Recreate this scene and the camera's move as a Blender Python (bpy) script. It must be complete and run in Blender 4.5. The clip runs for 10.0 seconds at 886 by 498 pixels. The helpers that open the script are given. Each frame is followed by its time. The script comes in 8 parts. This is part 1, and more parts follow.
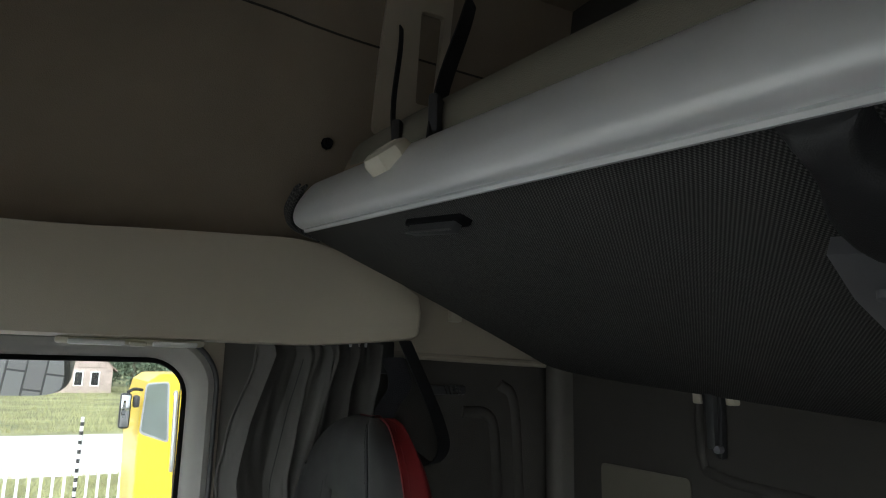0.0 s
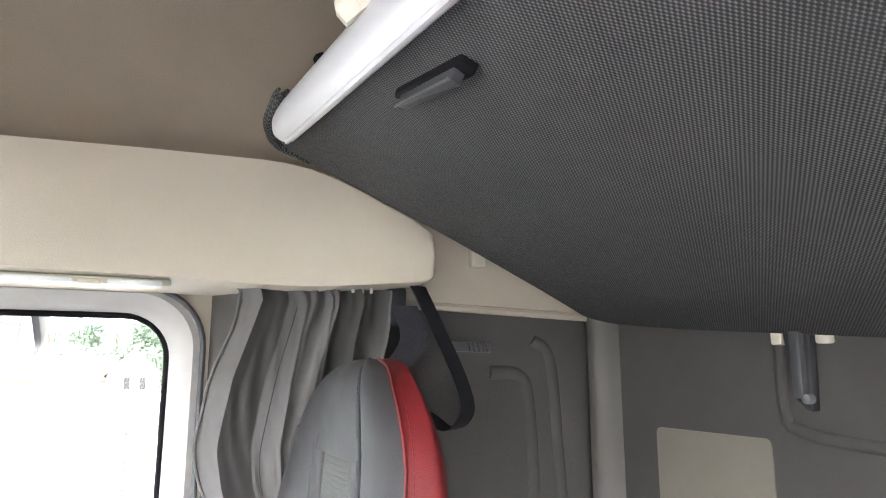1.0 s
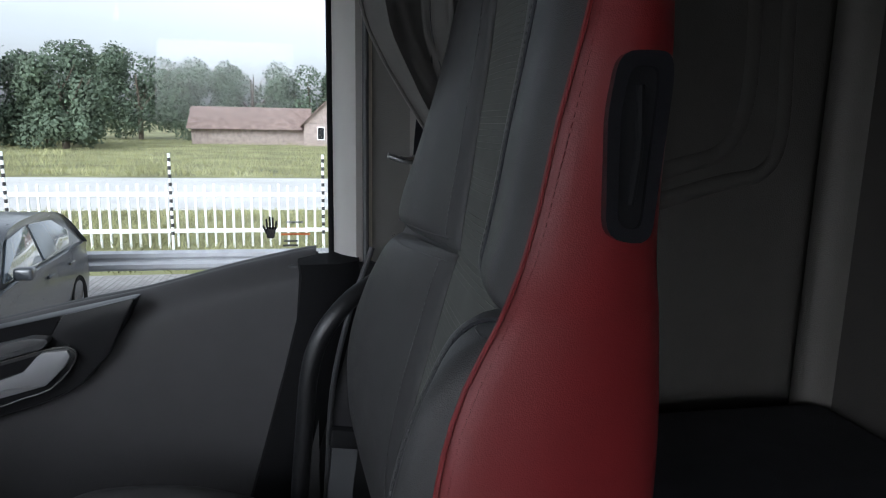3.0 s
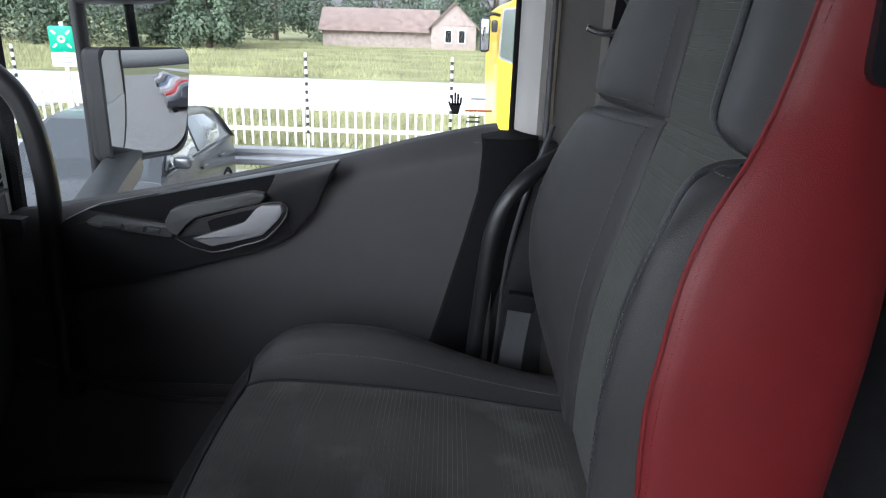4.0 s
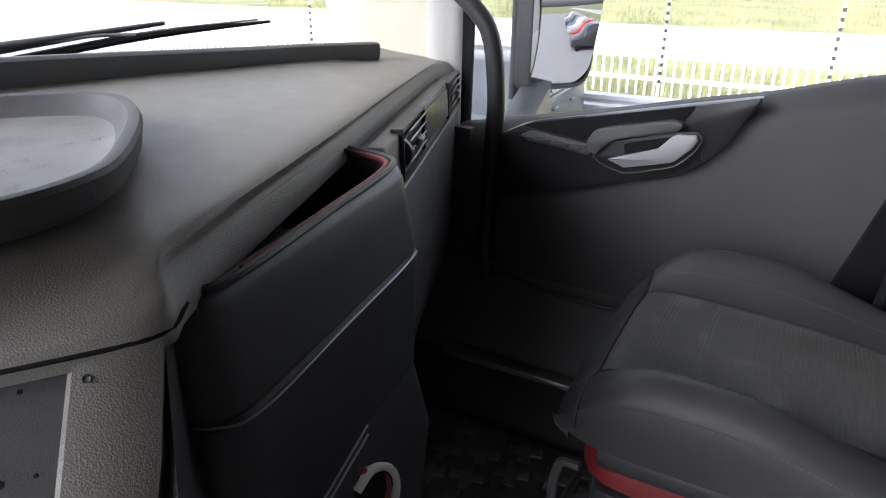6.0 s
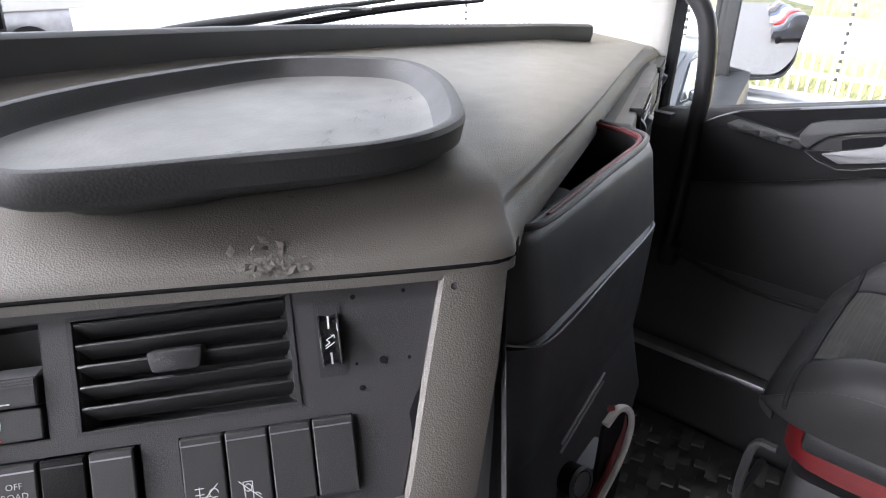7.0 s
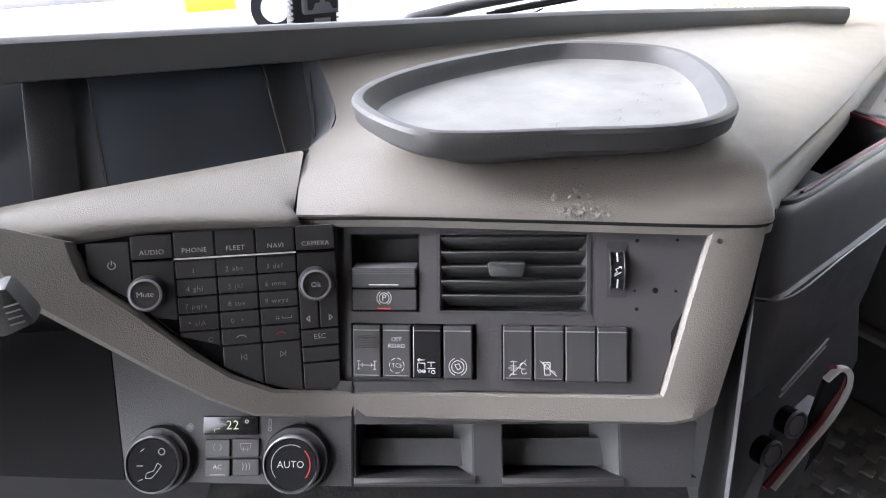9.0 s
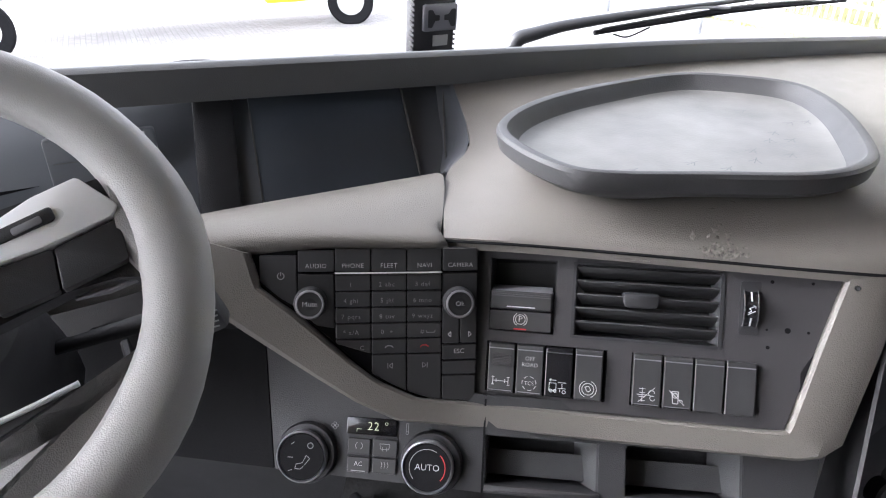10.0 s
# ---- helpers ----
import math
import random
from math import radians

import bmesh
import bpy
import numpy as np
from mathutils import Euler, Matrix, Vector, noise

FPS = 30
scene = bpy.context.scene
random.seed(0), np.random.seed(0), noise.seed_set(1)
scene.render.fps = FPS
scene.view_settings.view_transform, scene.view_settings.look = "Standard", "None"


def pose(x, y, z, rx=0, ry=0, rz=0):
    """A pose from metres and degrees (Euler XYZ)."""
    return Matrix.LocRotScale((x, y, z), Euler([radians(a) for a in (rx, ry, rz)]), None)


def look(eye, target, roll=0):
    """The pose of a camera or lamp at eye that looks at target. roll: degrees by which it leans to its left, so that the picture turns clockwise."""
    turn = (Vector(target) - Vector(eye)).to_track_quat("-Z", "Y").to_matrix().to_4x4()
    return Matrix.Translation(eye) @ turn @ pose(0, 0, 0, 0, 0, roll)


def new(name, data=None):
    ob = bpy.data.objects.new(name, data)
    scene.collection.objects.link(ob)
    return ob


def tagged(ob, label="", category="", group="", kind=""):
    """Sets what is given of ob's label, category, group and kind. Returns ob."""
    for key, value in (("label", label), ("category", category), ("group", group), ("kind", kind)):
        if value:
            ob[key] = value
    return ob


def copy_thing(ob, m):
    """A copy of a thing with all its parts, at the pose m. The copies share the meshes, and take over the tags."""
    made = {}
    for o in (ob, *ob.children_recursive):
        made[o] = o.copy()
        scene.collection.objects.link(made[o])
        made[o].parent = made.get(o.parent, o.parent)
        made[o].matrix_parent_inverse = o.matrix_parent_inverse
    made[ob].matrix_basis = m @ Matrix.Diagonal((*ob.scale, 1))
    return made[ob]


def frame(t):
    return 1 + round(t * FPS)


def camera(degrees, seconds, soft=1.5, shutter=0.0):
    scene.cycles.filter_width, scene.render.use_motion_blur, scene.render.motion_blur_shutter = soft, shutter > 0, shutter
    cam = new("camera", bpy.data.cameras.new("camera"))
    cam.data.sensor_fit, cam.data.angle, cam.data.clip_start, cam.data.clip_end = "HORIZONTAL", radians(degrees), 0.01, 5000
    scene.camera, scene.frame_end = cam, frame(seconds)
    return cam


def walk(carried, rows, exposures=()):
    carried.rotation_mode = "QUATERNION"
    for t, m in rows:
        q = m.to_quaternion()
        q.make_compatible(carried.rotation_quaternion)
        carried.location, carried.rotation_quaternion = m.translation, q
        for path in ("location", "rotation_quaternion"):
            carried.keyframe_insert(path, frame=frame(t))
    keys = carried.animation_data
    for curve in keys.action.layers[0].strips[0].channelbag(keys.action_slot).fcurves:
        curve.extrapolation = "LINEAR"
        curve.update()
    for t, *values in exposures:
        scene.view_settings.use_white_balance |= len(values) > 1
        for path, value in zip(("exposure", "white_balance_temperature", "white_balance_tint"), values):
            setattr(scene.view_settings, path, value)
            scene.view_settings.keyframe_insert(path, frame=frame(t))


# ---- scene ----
cam = camera(67.7, 10.0, soft=1.1)
PATH = [
    (0, (0.114, 0.527, 2.008), (1.847, -0.403, 2.371), 1.3),
    (0.5, (0.223, 0.458, 1.958), (1.931, -0.514, 2.333), 0.7),
    (1, (0.274, 0.409, 1.936), (2.056, -0.425, 2.293), 0.0),
    (1.5, (0.307, 0.375, 1.855), (2.158, -0.359, 2.046), 0.3),
    (2, (0.357, 0.351, 1.787), (2.249, -0.298, 1.796), 0.4),
    (2.5, (0.383, 0.358, 1.726), (2.311, -0.141, 1.539), 0.8),
    (3, (0.401, 0.369, 1.677), (2.334, 0.014, 1.307), 1.1),
    (3.2, (0.4, 0.381, 1.662), (2.321, 0.07, 1.202), 1.2),
    (4.3, (0.328, 0.48, 1.637), (2.207, 0.594, 0.963), 1.6),
    (4.5, (0.314, 0.487, 1.636), (2.183, 0.678, 0.951), 1.2),
    (5, (0.28, 0.524, 1.624), (2.102, 0.973, 0.932), 1.2),
    (5.2, (0.261, 0.535, 1.627), (2.047, 1.093, 0.92), 1.4),
    (6.3, (0.183, 0.565, 1.625), (1.717, 1.553, 0.804), 0.3),
    (6.5, (0.155, 0.577, 1.626), (1.641, 1.627, 0.796), 0.7),
    (7, (0.083, 0.612, 1.63), (1.452, 1.798, 0.782), 1.3),
    (7.5, (0.034, 0.618, 1.64), (1.243, 1.95, 0.766), 1.0),
    (8, (-0.002, 0.632, 1.644), (1.072, 2.048, 0.726), 0.5),
    (8.5, (-0.034, 0.592, 1.663), (0.943, 2.057, 0.716), -0.0),
    (9, (-0.077, 0.562, 1.684), (0.847, 2.056, 0.729), -0.2),
    (9.5, (-0.095, 0.544, 1.698), (0.781, 2.065, 0.739), -0.2),
    (10, (-0.156, 0.58, 1.728), (0.616, 2.15, 0.758), 0.4),
]
EXPOSURES = [(0, 1.45, 3), (0.3, 3.15, 10), (0.5, 3.95, 13), (1.2, 4.4, 13), (1.5, 3.95, 12), (2, 3.05, 12), (2.5, 1.8, 10), (3, 1.0, 9), (4.5, 2.0, 11), (5, 2.1, 12), (6.5, 2.35, 14), (7, 2.85, 15), (8, 3.45, 16), (9, 3.57, 16), (9.5, 3.5, 15), (10, 3.3, 15)]
walk(cam, [(t, look(eye, target, roll)) for t, eye, target, roll in PATH],
     [(t, stops, 5700 if 2.2 < t < 5.2 else 6000, tint) for t, stops, tint in EXPOSURES])


# ---------------------------------------------------------------- light
def make_world():
    w = bpy.data.worlds.new("world")
    scene.world = w
    w.use_nodes = True
    nt = w.node_tree
    nt.nodes.clear()
    out = nt.nodes.new("ShaderNodeOutputWorld")
    bg = nt.nodes.new("ShaderNodeBackground")
    sky = nt.nodes.new("ShaderNodeTexSky")
    sky.sky_type = 'NISHITA'
    sky.sun_disc = False
    sky.sun_elevation = radians(30)
    sky.sun_rotation = radians(-63)
    sky.dust_density = 4.0
    sky.air_density = 1.2
    hsv = nt.nodes.new("ShaderNodeHueSaturation")
    hsv.inputs["Saturation"].default_value = 0.12
    nt.links.new(sky.outputs[0], hsv.inputs["Color"])
    nt.links.new(hsv.outputs[0], bg.inputs["Color"])
    bg.inputs["Strength"].default_value = 0.15
    nt.links.new(bg.outputs[0], out.inputs["Surface"])


make_world()
sun_data = bpy.data.lights.new("sun", 'SUN')
sun_data.energy = 0.7
sun_data.angle = radians(50)
sun_data.color = (1.0, 0.97, 0.93)
sun = new("sun", sun_data)
sun.matrix_world = look((-18, 9, 13), (0, 0, 0))


# ---------------------------------------------------------------- materials
def mat(name, color, rough=0.6, metal=0.0, grain=0.0, scale=600.0, var=0.12, var_scale=6.0, spec=0.5, coat=0.0):
    """A surface with broad tone variation, fine grain relief and a little uneven gloss."""
    m = bpy.data.materials.new(name)
    m.use_nodes = True
    nt = m.node_tree
    b = nt.nodes["Principled BSDF"]
    b.inputs["Metallic"].default_value = metal
    b.inputs["Specular IOR Level"].default_value = spec
    b.inputs["Coat Weight"].default_value = coat
    co = nt.nodes.new("ShaderNodeTexCoord")
    n1 = nt.nodes.new("ShaderNodeTexNoise")
    n1.inputs["Scale"].default_value = var_scale
    n1.inputs["Detail"].default_value = 5
    nt.links.new(co.outputs["Object"], n1.inputs["Vector"])
    ramp = nt.nodes.new("ShaderNodeMapRange")
    ramp.inputs["From Min"].default_value = 0.3
    ramp.inputs["From Max"].default_value = 0.7
    ramp.inputs["To Min"].default_value = 1 - var
    ramp.inputs["To Max"].default_value = 1 + var
    nt.links.new(n1.outputs["Fac"], ramp.inputs["Value"])
    mul = nt.nodes.new("ShaderNodeMixRGB")
    mul.blend_type = 'MULTIPLY'
    mul.inputs["Fac"].default_value = 1
    mul.inputs["Color1"].default_value = (*color, 1)
    nt.links.new(ramp.outputs["Result"], mul.inputs["Color2"])
    nt.links.new(mul.outputs["Color"], b.inputs["Base Color"])
    r2 = nt.nodes.new("ShaderNodeMapRange")
    r2.inputs["To Min"].default_value = max(0.03, rough - 0.08)
    r2.inputs["To Max"].default_value = min(1.0, rough + 0.08)
    n3 = nt.nodes.new("ShaderNodeTexNoise")
    n3.inputs["Scale"].default_value = 35
    nt.links.new(co.outputs["Object"], n3.inputs["Vector"])
    nt.links.new(n3.outputs["Fac"], r2.inputs["Value"])
    nt.links.new(r2.outputs["Result"], b.inputs["Roughness"])
    if grain:
        n2 = nt.nodes.new("ShaderNodeTexVoronoi")
        n2.inputs["Scale"].default_value = scale
        nt.links.new(co.outputs["Object"], n2.inputs["Vector"])
        bump = nt.nodes.new("ShaderNodeBump")
        bump.inputs["Strength"].default_value = grain
        bump.inputs["Distance"].default_value = 0.0006
        nt.links.new(n2.outputs["Distance"], bump.inputs["Height"])
        nt.links.new(bump.outputs["Normal"], b.inputs["Normal"])
    return m


def emit(name, color, strength):
    m = bpy.data.materials.new(name)
    m.use_nodes = True
    b = m.node_tree.nodes["Principled BSDF"]
    b.inputs["Base Color"].default_value = (*[c * 0.3 for c in color], 1)
    b.inputs["Emission Color"].default_value = (*color, 1)
    b.inputs["Emission Strength"].default_value = strength
    return m


def glass_mat(name, tint=(0.97, 0.98, 0.98)):
    m = bpy.data.materials.new(name)
    m.use_nodes = True
    nt = m.node_tree
    nt.nodes.clear()
    out = nt.nodes.new("ShaderNodeOutputMaterial")
    tr = nt.nodes.new("ShaderNodeBsdfTransparent")
    tr.inputs["Color"].default_value = (*tint, 1)
    gl = nt.nodes.new("ShaderNodeBsdfGlossy")
    gl.inputs["Roughness"].default_value = 0.02
    mix = nt.nodes.new("ShaderNodeMixShader")
    fr = nt.nodes.new("ShaderNodeFresnel")
    fr.inputs["IOR"].default_value = 1.3
    nt.links.new(fr.outputs[0], mix.inputs["Fac"])
    nt.links.new(tr.outputs[0], mix.inputs[1])
    nt.links.new(gl.outputs[0], mix.inputs[2])
    nt.links.new(mix.outputs[0], out.inputs["Surface"])
    return m


TAUPE = mat("taupe_soft_plastic", (0.140, 0.130, 0.115), 0.5, grain=0.5, scale=820, var=0.06)
DARK = mat("dark_grey_plastic", (0.060, 0.061, 0.063), 0.5, grain=0.35, scale=900, var=0.08)
DARKER = mat("black_plastic", (0.026, 0.026, 0.028), 0.5, grain=0.3, scale=900)
PANEL = mat("charcoal_panel_plastic", (0.044, 0.042, 0.044), 0.45, grain=0.2, scale=1200, var=0.06)
KNEE = mat("dark_knee_plastic", (0.032, 0.032, 0.034), 0.55, grain=0.3, scale=900, var=0.08)
KEYM = mat("key_plastic", (0.039, 0.039, 0.040), 0.4, grain=0.15, scale=1500, var=0.1, var_scale=20)
GLOSSK = mat("gloss_black_plastic", (0.012, 0.012, 0.014), 0.16)
# besides dust, glare off the windscreen is mixed into this colour
SCREEN = mat("dusty_glare_screen", (0.052, 0.060, 0.072), 0.34, var=0.15, var_scale=8)
SPOKEM = mat("bright_silver_trim", (0.88, 0.88, 0.88), 0.3, metal=0.1, var=0.02)
BEIGE = mat("beige_plastic", (0.68, 0.61, 0.49), 0.45, grain=0.25, scale=700, var=0.04)
COVER = mat("dull_cream_cover", (0.19, 0.178, 0.140), 0.6, grain=0.3, scale=700, var=0.06)
DOORL = mat("grained_door_lining", (0.050, 0.049, 0.051), 0.6, grain=0.35, scale=900, var=0.06)
CREAM = mat("cream_plastic", (0.62, 0.58, 0.47), 0.4, var=0.05)
LINING = mat("taupe_felt_lining", (0.37, 0.312, 0.238), 0.9, grain=0.6, scale=500, var=0.07)
WALLG = mat("grey_brown_lining", (0.062, 0.058, 0.052), 0.8, grain=0.4, scale=500, var=0.06)
SILVER = mat("silver_paint_aluminium", (0.72, 0.73, 0.74), 0.35, metal=0.25, var=0.05)
BARM = mat("black_tube_coating", (0.012, 0.012, 0.013), 0.38, var=0.1)
ISLE = mat("satin_black_moulding", (0.013, 0.013, 0.014), 0.33, var=0.1)
POSTM = mat("grey_brown_post", (0.115, 0.108, 0.097), 0.7, grain=0.4, scale=500, var=0.06)
# vent slats are dark grey; this paler grey paints in their highlights
SLATM = mat("highlight_grey_slats", (0.30, 0.30, 0.31), 0.35, metal=0.2, var=0.03)
BANDM = mat("brown_beige_plastic", (0.42, 0.37, 0.295), 0.5, grain=0.25, scale=700, var=0.05)
CHROME = mat("satin_chrome", (0.75, 0.75, 0.76), 0.18, metal=1.0, var=0.03)
SATIN = mat("satin_silver_plastic", (0.27, 0.27, 0.28), 0.42, metal=0.4, var=0.03)
GREYMET = mat("grey_metal", (0.35, 0.35, 0.37), 0.35, metal=0.7)
LEATHER = mat("dark_grey_leather", (0.040, 0.039, 0.0395), 0.46, spec=0.3, grain=0.3, scale=1000, var=0.08)
BOXM = mat("black_box_plastic", (0.040, 0.042, 0.045), 0.42, grain=0.2, scale=1200, var=0.08)
RED = mat("red_leather", (0.162, 0.012, 0.014), 0.5, grain=0.25, scale=1000, var=0.07)
REDTRIM = mat("red_rubber_trim", (0.13, 0.012, 0.015), 0.5)
RUBBER = mat("grey_rubber", (0.041, 0.041, 0.042), 0.6, grain=0.3, scale=500, var=0.15, var_scale=10)
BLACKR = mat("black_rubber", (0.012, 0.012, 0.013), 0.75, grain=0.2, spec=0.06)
WHITE = mat("white_paint", (0.8, 0.8, 0.79), 0.4, var=0.04)
OFFW = mat("grey_white_frame", (0.46, 0.45, 0.425), 0.45, var=0.04)
CLOTH = mat("grey_curtain_cloth", (0.100, 0.096, 0.089), 0.62, grain=0.5, scale=1500, var=0.08)
BELT = mat("black_webbing", (0.02, 0.02, 0.025), 0.8, grain=0.7, scale=700)
PRINT = mat("white_print", (0.64, 0.64, 0.64), 0.6, var=0.02)
DIMPRINT = mat("dim_grey_print", (0.34, 0.34, 0.34), 0.6, var=0.02)
REDPRINT = mat("red_print", (0.65, 0.05, 0.05), 0.5)
GLASS = glass_mat("window_glass")
FASCIAM = mat("grained_fascia_plastic", (0.088, 0.087, 0.089), 0.55, grain=0.35, scale=900, var=0.08)
MATM = mat("dusty_black_rubber", (0.13, 0.128, 0.124), 0.55, grain=0.3, scale=400, var=0.25, var_scale=7)
SEAMTHREAD = mat("grey_thread", (0.085, 0.085, 0.085), 0.8)


def clear_mirror():
    m = bpy.data.materials.new("mirror_silver")
    m.use_nodes = True
    b = m.node_tree.nodes["Principled BSDF"]
    b.inputs["Base Color"].default_value = (0.42, 0.43, 0.44, 1)
    b.inputs["Metallic"].default_value = 1.0
    b.inputs["Roughness"].default_value = 0.0
    return m


MIRROR = clear_mirror()


def weave():
    """Coarse black mesh cloth: light dots in rows on black."""
    m = mat("black_mesh_fabric", (0.05, 0.05, 0.048), 0.85, var=0.06)
    nt = m.node_tree
    b = nt.nodes["Principled BSDF"]
    co = nt.nodes.new("ShaderNodeTexCoord")
    sep = nt.nodes.new("ShaderNodeSeparateXYZ")
    nt.links.new(co.outputs["Object"], sep.inputs[0])

    def wave(axis, period, shift=None):
        mu = nt.nodes.new("ShaderNodeMath")
        mu.operation = 'MULTIPLY'
        mu.inputs[1].default_value = 2 * math.pi / period
        nt.links.new(sep.outputs[axis], mu.inputs[0])
        si = nt.nodes.new("ShaderNodeMath")
        si.operation = 'SINE'
        if shift is not None:
            ad = nt.nodes.new("ShaderNodeMath")
            nt.links.new(mu.outputs[0], ad.inputs[0])
            nt.links.new(shift, ad.inputs[1])
            mu = ad
        nt.links.new(mu.outputs[0], si.inputs[0])
        return si.outputs[0]

    rows = wave("Y", 0.0052)
    cols = wave("X", 0.0038)
    prod = nt.nodes.new("ShaderNodeMath")
    prod.operation = 'MULTIPLY'
    nt.links.new(rows, prod.inputs[0])
    nt.links.new(cols, prod.inputs[1])
    mr = nt.nodes.new("ShaderNodeMapRange")
    mr.inputs["From Min"].default_value = -0.2
    mr.inputs["From Max"].default_value = 0.6
    nt.links.new(prod.outputs[0], mr.inputs["Value"])
    mix = nt.nodes.new("ShaderNodeMixRGB")
    mix.inputs["Color1"].default_value = (0.024, 0.024, 0.023, 1)
    mix.inputs["Color2"].default_value = (0.15, 0.148, 0.14, 1)
    nt.links.new(mr.outputs[0], mix.inputs["Fac"])
    nt.links.new(mix.outputs[0], b.inputs["Base Color"])
    bump = nt.nodes.new("ShaderNodeBump")
    bump.inputs["Distance"].default_value = 0.001
    nt.links.new(mr.outputs[0], bump.inputs["Height"])
    nt.links.new(bump.outputs[0], b.inputs["Normal"])
    return m


def stripes(name, axis, dark, pale, soil=0.7):
    """Ribbed seat cloth: groups of fine pale lines across the seat, with pale dirt."""
    m = mat(name, (0.06, 0.062, 0.058), 0.9, var=0.1)
    nt = m.node_tree
    b = nt.nodes["Principled BSDF"]
    co = nt.nodes.new("ShaderNodeTexCoord")
    sep = nt.nodes.new("ShaderNodeSeparateXYZ")
    nt.links.new(co.outputs["Object"], sep.inputs[0])

    def bands(scale, lo, hi, detail):
        c = nt.nodes.new("ShaderNodeCombineXYZ")
        nt.links.new(sep.outputs[axis], c.inputs[0])
        sl = nt.nodes.new("ShaderNodeMath")
        sl.operation = 'MULTIPLY'
        sl.inputs[1].default_value = 0.0015
        nt.links.new(sep.outputs["X"], sl.inputs[0])
        nt.links.new(sl.outputs[0], c.inputs[1])
        n = nt.nodes.new("ShaderNodeTexNoise")
        n.inputs["Scale"].default_value = scale
        n.inputs["Detail"].default_value = detail
        nt.links.new(c.outputs[0], n.inputs["Vector"])
        r = nt.nodes.new("ShaderNodeMapRange")
        r.inputs["From Min"].default_value = lo
        r.inputs["From Max"].default_value = hi
        nt.links.new(n.outputs["Fac"], r.inputs["Value"])
        return r.outputs[0]
    groups = bands(26, 0.44, 0.52, 1)
    ph = nt.nodes.new("ShaderNodeMath")
    ph.operation = 'MULTIPLY'
    ph.inputs[1].default_value = 2 * math.pi / 0.0055
    nt.links.new(sep.outputs[axis], ph.inputs[0])
    si = nt.nodes.new("ShaderNodeMath")
    si.operation = 'SINE'
    nt.links.new(ph.outputs[0], si.inputs[0])
    mr = nt.nodes.new("ShaderNodeMapRange")
    mr.inputs["From Min"].default_value = 0.86
    mr.inputs["From Max"].default_value = 0.97
    nt.links.new(si.outputs[0], mr.inputs["Value"])
    lines = mr.outputs[0]
    fac = nt.nodes.new("ShaderNodeMath")
    fac.operation = 'MULTIPLY'
    nt.links.new(lines, fac.inputs[0])
    nt.links.new(groups, fac.inputs[1])
    dirt = nt.nodes.new("ShaderNodeTexNoise")
    dirt.inputs["Scale"].default_value = 12
    dirt.inputs["Detail"].default_value = 7
    nt.links.new(co.outputs["Object"], dirt.inputs["Vector"])
    dm = nt.nodes.new("ShaderNodeMapRange")
    dm.inputs["From Min"].default_value = 0.54
    dm.inputs["From Max"].default_value = 0.74
    dm.inputs["To Max"].default_value = soil
    nt.links.new(dirt.outputs["Fac"], dm.inputs["Value"])
    mix = nt.nodes.new("ShaderNodeMixRGB")
    mix.inputs["Color1"].default_value = (*dark, 1)
    mix.inputs["Color2"].default_value = (*pale, 1)
    nt.links.new(fac.outputs[0], mix.inputs["Fac"])
    mix2 = nt.nodes.new("ShaderNodeMixRGB")
    mix2.inputs["Color2"].default_value = (0.20, 0.20, 0.19, 1)
    nt.links.new(dm.outputs[0], mix2.inputs["Fac"])
    nt.links.new(mix.outputs[0], mix2.inputs["Color1"])
    nt.links.new(mix2.outputs[0], b.inputs["Base Color"])
    bump = nt.nodes.new("ShaderNodeBump")
    bump.inputs["Distance"].default_value = 0.0006
    nt.links.new(fac.outputs[0], bump.inputs["Height"])
    nt.links.new(bump.outputs[0], b.inputs["Normal"])
    return m


MESHCLOTH = weave()
RIBCLOTH = stripes("ribbed_backrest_cloth", "Z", (0.073, 0.0745, 0.067), (0.130, 0.133, 0.118), 0.12)
RIBCUSHION = stripes("ribbed_cushion_cloth", "Y", (0.078, 0.076, 0.071), (0.15, 0.147, 0.138), 0.65)
DUSTY = mat("dusty_grey_rubber", (0.115, 0.113, 0.106), 0.5, spec=0.4, var=0.3, var_scale=9, grain=0.2, scale=300)
SKINFLAKE = mat("flaked_pad_skin", (0.16, 0.15, 0.132), 0.8, var=0.5, var_scale=300)
STRIPGREY = mat("brushed_grey_plastic", (0.098, 0.095, 0.091), 0.4, grain=0.15, scale=900)


# ---------------------------------------------------------------- shape tools
def V(*a):
    return Vector(a if len(a) > 1 else a[0])


def thing(name, label, category, group="", kind="", at=(0, 0, 0)):
    """An Empty that carries the parts of one thing."""
    ob = new(name)
    ob.empty_display_size = 0.05
    ob.matrix_basis = Matrix.Translation(at)
    return tagged(ob, label, category, group, kind)


def mesh_of(name, bm, material, smooth=True):
    me = bpy.data.meshes.new(name)
    bmesh.ops.recalc_face_normals(bm, faces=bm.faces)
    bm.to_mesh(me)
    bm.free()
    me.materials.append(material)
    for p in me.polygons:
        p.use_smooth = smooth
    return me


def world_of(ob):
    m = ob.matrix_basis.copy()
    while ob.parent:
        ob = ob.parent
        m = ob.matrix_basis @ m
    return m


def part(name, bm, material, parent, label="", smooth=True, sharp=40, kind=""):
    """Links a bmesh, given in world metres, as one mesh under a thing or a part."""
    me = mesh_of(name, bm, material, smooth)
    if smooth:
        me.set_sharp_from_angle(angle=radians(sharp))
    ob = new(name, me)
    if parent is not None:
        ob.parent = parent
        ob.matrix_basis = world_of(parent).inverted()
    return tagged(ob, label, "", "", kind)


